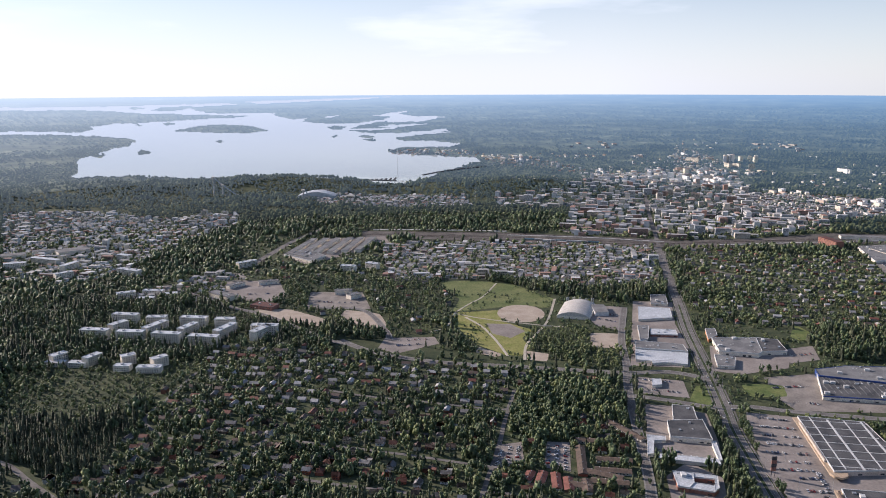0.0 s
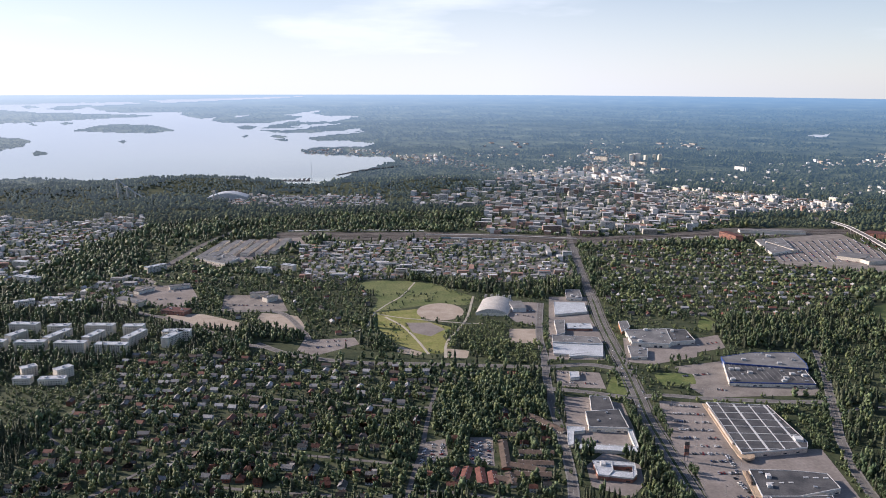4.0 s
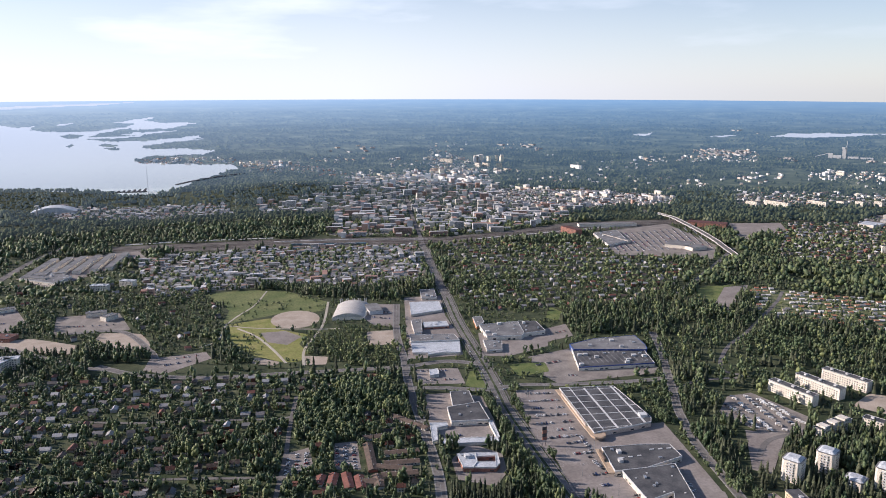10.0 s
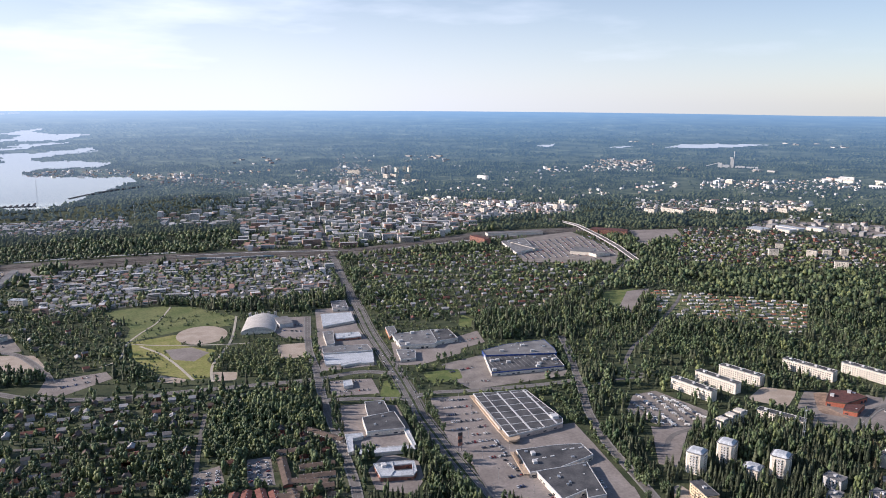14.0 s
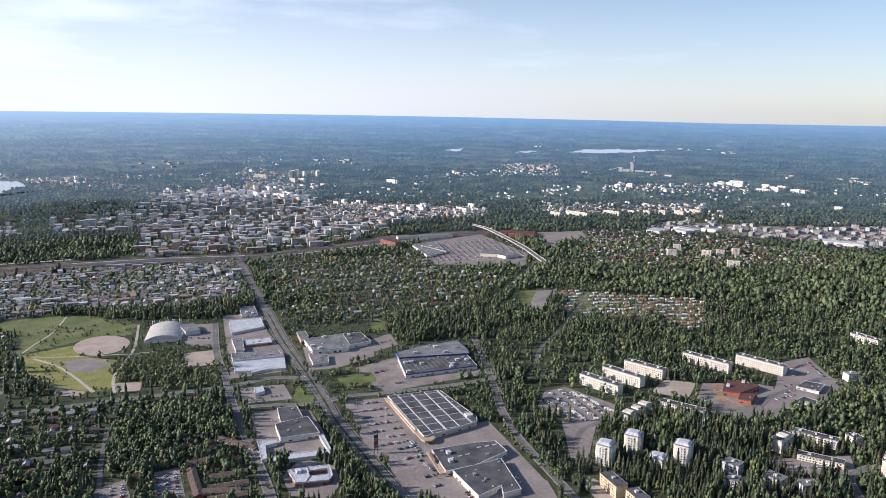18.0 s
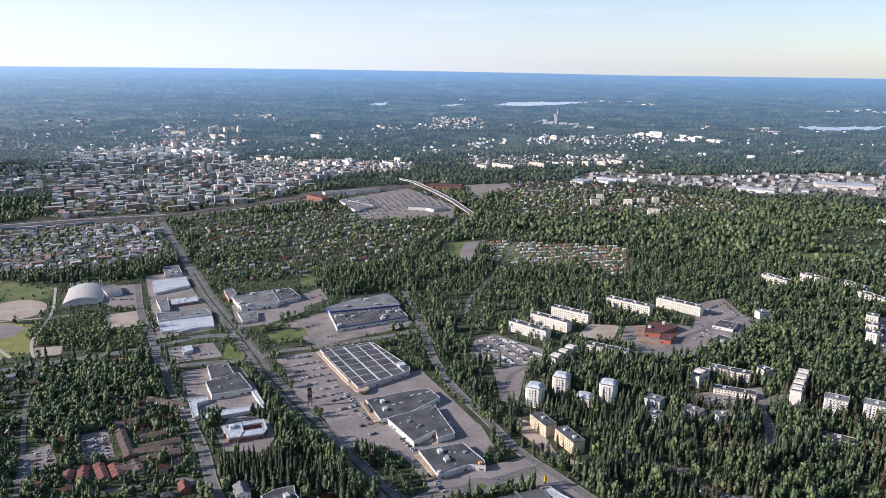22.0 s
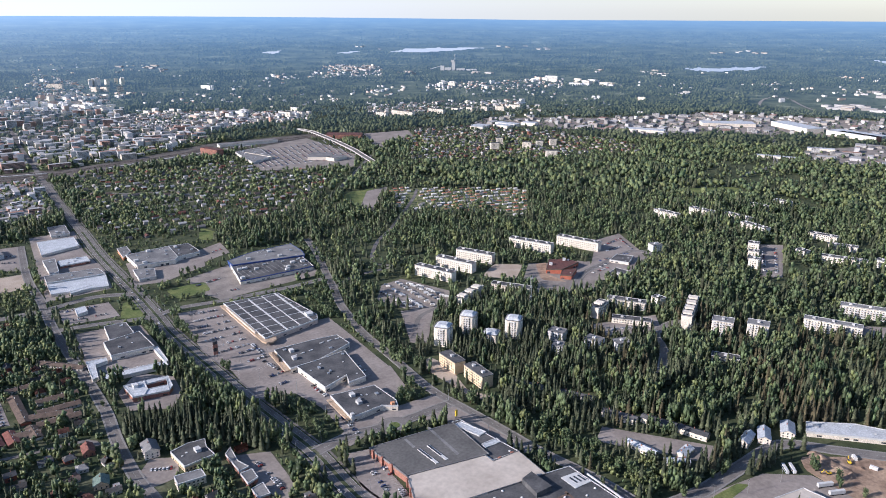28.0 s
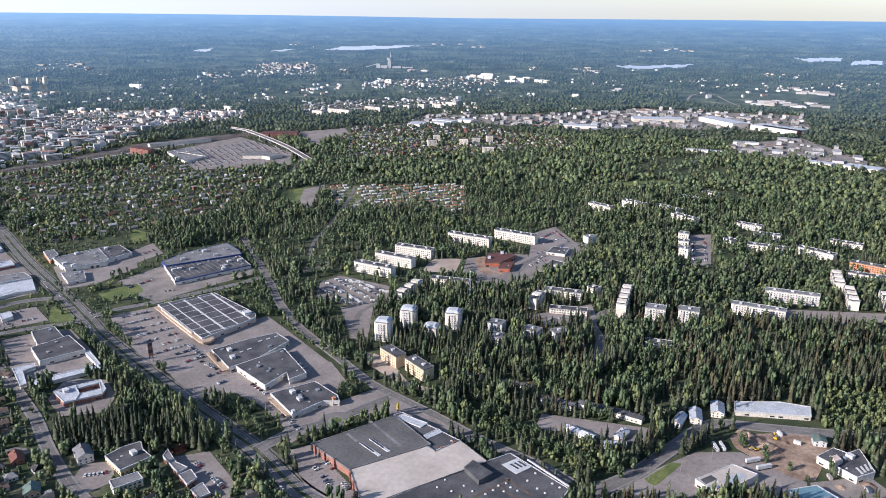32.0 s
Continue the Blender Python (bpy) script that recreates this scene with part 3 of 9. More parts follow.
lake([(-1598, 3239), (-1743, 3608), (-1894, 3886), (-1993, 4205), (-2064, 4657), (-2088, 5014), (-2191, 5434), (-2413, 5808), (-2705, 6029), (-3190, 6280), (-3582, 6312), (-3833, 6260), (-4077, 6664), (-3650, 6793), (-3300, 6597), (-3135, 6664), (-3266, 7116), (-3471, 7532), (-3500, 8097), (-3288, 8323), (-3114, 8705), (-2905, 9278), (-2642, 9574), (-2514, 9910), (-2131, 9510), (-1044, 4944), (-670, 3139), (-827, 3107), (-1084, 3176), (-1345, 3290), (-1487, 3275)])
lake([(-2487, 9388), (-2514, 9910), (-2745, 10522), (-3113, 11001), (-2450, 11131), (-2136, 9861), (-1778, 9140), (-1663, 9451), (-1565, 8528), (-1339, 8111), (-958, 7947), (-616, 8999), (-640, 8423), (-814, 7699), (-836, 6712), (-675, 6370), (-385, 6268), (-111, 6647), (39, 6899), (61, 6547), (-193, 6104), (-381, 5652), (-313, 5409), (-50, 5334), (123, 5058), (63, 4824), (-224, 4798), (-339, 4550), (-269, 4352), (4, 4159), (175, 4082), (201, 3863), (3, 3404), (-73, 3132), (-148, 2883), (-245, 2871), (-369, 2996), (-520, 3094), (-761, 3123), (-1194, 4954)])
lake([(-2612, 10303), (-3151, 10578), (-3635, 10856), (-4396, 11416), (-4364, 11181), (-5430, 12609), (-6556, 13391), (-7028, 13160), (-8107, 13336), (-9284, 15285), (-7763, 15404), (-6719, 15623), (-6276, 16926), (-5170, 18329), (-4566, 17072), (-4874, 15265), (-4834, 14465), (-4203, 12998), (-3561, 11532), (-2921, 11200), (-2459, 11367)])
lake([(-5287, 20350), (-4362, 22561), (-2764, 26378), (-1744, 28814), (-2403, 22926), (-3557, 19905), (-4168, 17523)])
lake([(-1539, 9783), (-1395, 10335), (-1366, 9584)])
lake([(-920, 10133), (-771, 10998), (-527, 12268), (-594, 10712), (-374, 9873), (48, 9672), (-223, 8349), (-560, 8153), (-680, 8820), (-666, 9845)])
lake([(-908, 6835), (-805, 6941), (-696, 7053), (-448, 7021), (-761, 7524), (-486, 7689), (-116, 7832), (-414, 7179), (-475, 6788), (-778, 6700)])
lake([(-356, 5406), (-340, 5720), (-175, 6072), (117, 6359), (-218, 6296), (-503, 6095), (-710, 6067), (-647, 5490)])
lake([(4530, 5142), (5101, 5445), (5627, 5269), (5792, 5115), (5317, 4944), (4928, 4894), (4616, 4931)])
lake([(3615, 5766), (3905, 5867), (3557, 5470)])
lake([(4089, 5311), (4420, 5377), (4049, 5111)])
lake([(4621, 2417), (4720, 2245), (5149, 2038), (4761, 1993), (4421, 2138)])
lake([(6319, 1733), (6708, 1447), (6221, 1376), (6000, 1510)])
lake([(6211, 1299), (6441, 1244), (6466, 1131), (6052, 1055), (5832, 1200)])
isle([(-2403, 6768), (-2414, 7428), (-2438, 7868), (-2018, 7710), (-1666, 7060), (-1530, 6689), (-1625, 6374), (-2089, 6492)])
isle([(-1083, 7197), (-1088, 7615), (-922, 7281), (-898, 6806), (-1014, 6906)])
isle([(-1620, 5449), (-1629, 5565), (-1550, 5388), (-1531, 5225)])
isle([(-1829, 4522), (-1856, 4686), (-1743, 4517), (-1701, 4363), (-1754, 4367)])
isle([(-3200, 7947), (-3262, 8194), (-3079, 7819), (-3025, 7594)])
isle([(-814, 7587), (-731, 8045), (-511, 7448), (-705, 7160)])
isle([(-650, 5799), (-621, 6068), (-517, 5854), (-554, 5604)])
isle([(-563, 5486), (-520, 5601), (-455, 5420), (-506, 5312)])
isle([(-852, 5881), (-859, 6088), (-804, 5877), (-803, 5684)])
isle([(-2043, 4311), (-2044, 4458), (-1926, 4340), (-1906, 4166)])
isle([(-3015, 8168), (-3027, 8424), (-2851, 8150), (-2802, 7791)])
isle([(-5884, 14287), (-6218, 15526), (-5532, 14224), (-5284, 13179)])
isle([(-4901, 12813), (-5443, 14966), (-5082, 15735), (-4582, 13707), (-4339, 12162)])

zone('suburb', [(-374, 908), (-327, 1082), (-153, 1057), (-67, 998), (191, 946), (222, 885), (186, 635), (-452, 631), (-379, 688), (-350, 793)])
zone('leafwood', [(86, 906), (228, 926), (199, 736), (122, 737), (81, 778)])
zone('groves', [(-141, 1364), (-27, 1444), (16, 1361), (15, 1221), (-4, 1132), (-82, 1106), (-127, 1223)])
zone('suburb', [(575, 1770), (1012, 1576), (955, 1271), (726, 1132), (575, 1151), (443, 1143), (436, 1261)])
zone('garden', [(996, 1156), (1192, 946), (1022, 810), (931, 936), (880, 1006)])
zone('town', [(-1346, 2275), (-1122, 2325), (-784, 2170), (-738, 2286), (-615, 2280), (-575, 2063), (-655, 1838), (-665, 1711), (-655, 1524), (-731, 1435), (-869, 1437)])
zone('town', [(-554, 1411), (-489, 1520), (-421, 1528), (-378, 1449), (-426, 1312), (-521, 1321), (-607, 1352)])
zone('verge', [(172, 1374), (338, 1282), (284, 1100), (138, 1186)])
zone('birch', [(140, 1178), (268, 1113), (247, 983), (227, 954), (119, 1029)])
zone('groves', [(-505, 1796), (-372, 1833), (-143, 1719), (0, 1622), (11, 1278), (-43, 1170), (-192, 1178), (-367, 1247)])
zone('open', [(629, 186), (667, 122), (633, 111), (590, 175)])
zone('birch', [(708, 133), (753, 76), (655, 58), (629, 105)])
zone('open', [(523, 181), (582, 172), (588, 156), (547, 152), (503, 166)])
zone('birch', [(462, 306), (477, 243), (442, 221), (426, 240), (438, 290)])
zone('birch', [(462, 388), (468, 310), (442, 293), (448, 357)])
zone('open', [(-170, 1122), (-69, 1070), (172, 1006), (163, 956), (-66, 1005), (-163, 1064)])
zone('birch', [(-596, 955), (-498, 980), (-404, 1001), (-349, 1028), (-328, 1001), (-361, 883), (-405, 821), (-522, 824)])
zone('spruce', [(-522, 824), (-403, 818), (-366, 815), (-349, 734), (-364, 688), (-432, 706), (-471, 733)])
zone('open', [(215, 672), (261, 637), (250, 601), (234, 595), (201, 624)])
zone('open', [(-16, 1444), (51, 1456), (133, 1433), (204, 1320), (170, 1200), (143, 1144), (121, 1103), (129, 1065), (113, 1025), (89, 1030), (51, 1074), (31, 1132), (14, 1237), (31, 1323), (6, 1393)])
zone('town', [(-145, 1840), (533, 1812), (448, 1413), (235, 1418), (131, 1472), (-117, 1459)])
zone('suburb', [(1448, 1599), (1921, 1362), (1564, 1103), (1196, 1282)])
zone('city', [(459, 2707), (664, 3221), (1069, 3434), (1173, 2850), (1056, 2558), (1424, 2371), (1302, 2161), (844, 1991), (584, 1940), (344, 1923), (169, 2335), (191, 2643)])
zone('city', [(417, 2433), (1112, 2122), (937, 1797), (741, 1801), (540, 1819), (312, 1880)])
zone('forest', [(110, 2386), (206, 2382), (392, 2303), (315, 1878), (201, 1904), (79, 1929)])
zone('town', [(-458, 2738), (-266, 2658), (92, 2646), (101, 2393), (-259, 2404), (-414, 2469)])
zone('town', [(236, 4154), (616, 3830), (760, 3325), (621, 3123), (442, 3567), (208, 3651)])
zone('town', [(-322, 4674), (-11, 4654), (246, 4328), (171, 4058), (-295, 4285)])
zone('town', [(1091, 2688), (1388, 2556), (1612, 2282), (1487, 2106), (941, 2277)])
zone('town', [(1531, 4955), (1469, 4020), (1257, 3158), (1104, 2778), (1004, 3274)])
zone('town', [(1908, 2330), (2501, 1993), (2259, 1775), (1698, 2043)])
zone('town', [(3176, 4237), (3368, 3894), (2814, 3252), (2473, 3502)])
zone('town', [(2713, 2808), (3446, 2468), (3039, 2173), (2426, 2510)])
zone('works', [(1749, 1619), (1941, 1727), (2084, 1616), (2275, 1411), (2482, 1324), (2481, 1211), (2158, 1070), (2001, 1240), (1910, 1481)])
zone('works', [(2154, 1324), (2636, 1252), (2844, 720), (2455, 582), (2200, 1004), (1949, 1158)])
zone('works', [(2063, 705), (2315, 578), (1979, 296), (1892, 280), (1947, 479), (1944, 647)])
zone('field', [(3345, 1399), (3945, 860), (3026, 649), (2905, 985), (3016, 1259)])
zone('suburb', [(1555, 1716), (1791, 1627), (1876, 1114), (1730, 976), (1541, 1186), (1275, 1333)])
zone('groves', [(597, 309), (647, 284), (605, 258), (578, 274), (569, 293)])
zone('verge', [(332, 1307), (433, 1350), (438, 1182), (553, 1130), (538, 1001), (659, 978), (579, 819), (496, 662), (451, 509), (291, 583), (322, 807), (246, 840), (266, 1008)])
zone('verge', [(421, 812), (492, 702), (454, 533), (436, 443), (369, 413), (299, 455), (336, 630)])
zone('suburb', [(160, 840), (230, 771), (186, 623), (166, 502), (83, 581)])
zone('suburb', [(191, 723), (206, 707), (164, 504), (124, 549)])
zone('groves', [(194, 587), (250, 538), (284, 472), (245, 412), (164, 504)])
zone('suburb', [(170, 600), (250, 538), (282, 470), (276, 330), (120, 330), (120, 560)])
zone('spruce', [(197, 625), (232, 592), (256, 595), (271, 555), (278, 512), (268, 490), (243, 526), (199, 566), (184, 592)])
zone('open', [(227, 700), (277, 661), (250, 601), (234, 595), (200, 626)])

def lake_sheet():
    """Water: the cells of a fine polar net whose middle lies in a lake and on no island, with an uneven shore."""
    azs = np.arange(-38, 85, 0.06)
    els = np.arange(7.4, 0.62, -0.055)
    rs = 375.0 / np.tan(np.radians(els))
    A, R = np.meshgrid(np.radians((azs[:-1] + azs[1:]) / 2), (rs[:-1] + rs[1:]) / 2)
    x, y = R * np.sin(A), R * np.cos(A)
    jig = 0.006 * np.sin(A * 160 + np.log(R) * 9) + 0.005 * np.sin(A * 420 + np.log(R) * 31)
    jag = 0.0016 * np.sin(np.log(R) * 60 + A * 70)
    xs, ys = x * (1 + jig) + y * jag, y * (1 + jig) - x * jag
    wet = np.zeros(x.shape, bool)
    for p in lakes:
        wet |= inside(xs, ys, p)
    for p in isles:
        wet &= ~inside(xs, ys, p)
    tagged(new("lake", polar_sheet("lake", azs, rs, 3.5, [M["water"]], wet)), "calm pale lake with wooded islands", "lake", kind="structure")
    return wet, azs, els


def in_lake(x, y):
    w = np.zeros(np.shape(x), bool)
    for p in lakes:
        w |= inside(x, y, p)
    for p in isles:
        w &= ~inside(x, y, p)
    return w


# ---- areas and roads ----
area_z = [0.06]


def area(kind, pts, label):
    """A yard, lot or meadow: a thin raised slab with a rounded outline."""
    area_z[0] += 0.004
    pts = [Vector((x, y)) for x, y in pts]
    if kind in ("meadow", "dry_meadow", "grass", "earth", "sand"):
        n = len(pts)
        soft = []
        for i in range(n):
            a, b, c = pts[i - 1], pts[i], pts[(i + 1) % n]
            soft += [b.lerp(a, 0.22), b.lerp(a, 0.06).lerp(b.lerp(c, 0.06), 0.5), b.lerp(c, 0.22)]
        pts = soft
    bm = bmesh.new()
    extruded(bm, pts, 0.0, area_z[0])
    names = {"meadow": "meadow", "dry_meadow": "meadow", "grass": "grass_field", "sand": "sand_field", "earth": "earthworks", "yard": "yard", "lot": "parking_lot", "rail_yard": "railway_yard", "paved": "town_ground", "lawn": "garden_ground", "plots": "allotment_ground"}
    ob = part(names[kind], bm, M[kind])
    tagged(ob, label, names[kind].replace("_", " "), kind="structure")
    if kind not in ("paved", "lawn", "plots") and (kind != "yard" or pts[0].length < 2100):
        raster([(p.x, p.y) for p in pts], taken, True, 1.0)
        if kind in ("lot", "yard", "sand"):
            raster([(p.x, p.y) for p in pts], bare, True)
    return ob


def smooth_line(pts, step=12.0):
    """A Catmull-Rom line through the points."""
    p = [Vector(q) for q in pts]
    p = [p[0] * 2 - p[1]] + p + [p[-1] * 2 - p[-2]]
    res = []
    for i in range(1, len(p) - 2):
        n = max(2, int((p[i + 1] - p[i]).length / step))
        for k in range(n):
            t = k / n
            res.append(0.5 * ((2 * p[i]) + (p[i + 1] - p[i - 1]) * t + (2 * p[i - 1] - 5 * p[i] + 4 * p[i + 1] - p[i + 2]) * t * t + (3 * p[i] - p[i - 1] - 3 * p[i + 1] + p[i + 2]) * t ** 3))
    return res + [p[-2]]


def strip(bm, line, a, b, z0, z1):
    """A band between the offsets a and b to the right of a line, as a slab."""
    rows = []
    for i, p in enumerate(line):
        d = (line[min(i + 1, len(line) - 1)] - line[max(i - 1, 0)]).normalized()
        n = Vector((d.y, -d.x))
        l, r = p + n * a, p + n * b
        zl, zr = at(*l)[2], at(*r)[2]
        rows.append([bm.verts.new(c) for c in ((l.x, l.y, zl + z0), (l.x, l.y, zl + z1), (r.x, r.y, zr + z1), (r.x, r.y, zr + z0))])
    for u, v in zip(rows, rows[1:]):
        for k in range(3):
            bm.faces.new((u[k], v[k], v[k + 1], u[k + 1]))


road_z = [0.34]
dual_line = []


def road(pts, width, label, style="street"):
    road_z[0] += 0.004
    far = max(math.hypot(*p) for p in pts) > NEAR
    line = smooth_line(pts)
    if far:
        line = [Vector(at(*p)[:2]) for p in line]
    z = road_z[0]
    names = {"dual": "main_road", "street": "road", "path": "footpath", "rail": "railway", "platform": "platform"}
    bm = bmesh.new()
    w = width / 2
    if far:
        w *= 0.75
        rows = []
        for i, p in enumerate(smooth_line(pts)):
            x, y, zz, q = at(*p)
            rows.append((x, y, zz))
        for a, b in zip(rows, rows[1:]):
            d = Vector((b[0] - a[0], b[1] - a[1])).normalized()
            n = Vector((d.y, -d.x)) * w
            vs = [bm.verts.new(c) for c in ((a[0] - n.x, a[1] - n.y, a[2] + 1), (b[0] - n.x, b[1] - n.y, b[2] + 1), (b[0] + n.x, b[1] + n.y, b[2] + 1), (a[0] + n.x, a[1] + n.y, a[2] + 1))]
            bm.faces.new(vs)
        ob = part("road", bm, M["kerb"])
        tagged(ob, label, "road", kind="structure")
        return
    strip(bm, line, -w, w, 0.0, z + (0.6 if style == "platform" else 0.0))
    ob = part(names[style], bm, M["path"] if style == "path" else M["ballast"] if style == "rail" else M["concrete"] if style == "platform" else M["asphalt"])
    tagged(ob, label, names[style].replace("_", " "), kind="structure")
    quad = []
    for i, p in enumerate(line[:-1]):
        d = (line[i + 1] - p).normalized()
        n = Vector((d.y, -d.x)) * (w + {"dual": 3.8, "path": 1.0, "rail": 3.0}.get(style, 3.2 if width > 7.5 else 1.8))
        q = line[i + 1]
        raster([tuple(p - n), tuple(q - n), tuple(q + n), tuple(p + n)], taken, True)
    near = min(p.length for p in line) < 1150
    if style == "dual":
        dual_line.extend(line)
        bm = bmesh.new()
        strip(bm, line[len(line) // 3:], -1.7, 1.7, z - 0.02, z + 0.14)
        part("median", bm, M["lawn"], ob, "grassy median strip")
        for off in (-4.5, 4.5):
            dashes(line, off, z, ob)
        for off in (-7.7, -1.95, 1.95, 7.7):
            bm = bmesh.new()
            strip(bm, line, off - 0.12, off + 0.12, z - 0.01, z + 0.012)
            part("edge_line", bm, M["paint_line"], ob)
        for s in (-1, 1):
            bm = bmesh.new()
            strip(bm, line, *sorted((s * (w + 1.8), s * (w + 3.6))), 0.0, 0.3)
            part("footway", bm, M["asphalt"], ob, "narrow asphalt footway")
    elif style == "street" and width >= 7 and near:
        dashes(line, 0.0, z, ob)
        for s in (-1, 1):
            bm = bmesh.new()
            strip(bm, line, *sorted((s * w, s * (w + 1.6))), 0.0, z + 0.12)
            part("pavement", bm, M["kerb"], ob, "grey raised pavement")
    elif style == "rail":
        for off in (-0.8, 0.8):
            bm = bmesh.new()
            strip(bm, line, off - 0.06, off + 0.06, z, z + 0.16)
            part("rail", bm, M["steel_rail"], ob, "rusty steel rail")


def dashes(line, off, z, ob):
    bm = bmesh.new()
    run = 0.0
    for a, b in zip(line, line[1:]):
        d = (b - a).normalized()
        n = Vector((d.y, -d.x))
        s = 0.0
        while s + 3 < (b - a).length:
            p, q = a + d * s + n * off, a + d * (s + 3.0) + n * off
            v = [bm.verts.new((*c, z + 0.012)) for c in (p - n * 0.12, q - n * 0.12, q + n * 0.12, p + n * 0.12)]
            bm.faces.new(v[::-1])
            s += 9.0
    part("lane_dashes", bm, M["paint_line"], ob, "white dashed lane line")


# ---- apartment blocks and sheds ----
def window_row(L, y, z, side, step=3.2, w=1.7, h=1.45, margin=1.2, bm=None):
    """A storey's windows along one long face: shallow boxes proud by a frame's depth."""
    n = max(1, int((L - 2 * margin) / step))
    x0 = -(n - 1) * step / 2
    for i in range(n):
        x = x0 + i * step
        ww = w if (i * 7 + int(z)) % 3 else w * 0.6
        ya, yb = sorted((y - side * 0.08, y + side * 0.05))
        box(bm, x - ww / 2, x + ww / 2, ya, yb, z, z + h)
    return bm


def windows(walls, L, D, heights, step=3.2, w=1.7, h=1.45):
    """All the small panes of a house, too fine to pick apart from the air."""
    bm = bmesh.new()
    for z in heights:
        for side in (-1, 1):
            window_row(L, side * D / 2, z, side, step, w, h, bm=bm)
    tagged(part("glazing", bm, M["glass"], walls, "dark window panes"), kind="stuff")


BLOCK = {
    "white": ("white_wall", "dark_roof", "white concrete apartment block with a dark flat roof", "apartment building"),
    "whitetop": ("white_wall", "white_roof", "white apartment block with a pale flat roof", "apartment building"),
    "grey": ("grey_wall", "grey_roof", "grey rendered apartment block with a flat roof", "apartment building"),
    "balcony": ("white_wall", "grey_roof", "pale apartment block with long balcony rows", "apartment building"),
    "orange": ("orange_wall", "dark_roof", "orange-brown apartment block with a dark roof", "apartment building"),
    "beige": ("beige_wall", "dark_roof", "new beige apartment block with dark roof", "apartment building"),
    "stepped": ("white_wall", "dark_roof", "long white apartment block with raised roof steps", "apartment building"),
    "brick": ("brick_wall", "red_roof", "red brick building with a dull red roof", "building"),
    "shed": ("white_wall", "grey_roof", "pale industrial hall with a grey roof", "hall"),
    "paleshed": ("white_wall", "white_roof", "large white works hall with a pale roof", "hall"),
    "row": ("white_wall", "dark_roof", "white row house with a dark low roof", "row house"),
    "row_white": ("white_wall", "white_roof", "low white house with a pale metal roof", "house"),
}
GROUPS = {"white": "white apartment blocks", "whitetop": "pale-roofed apartment blocks", "grey": "grey apartment blocks", "shed": "industrial halls", "row": "row houses"}


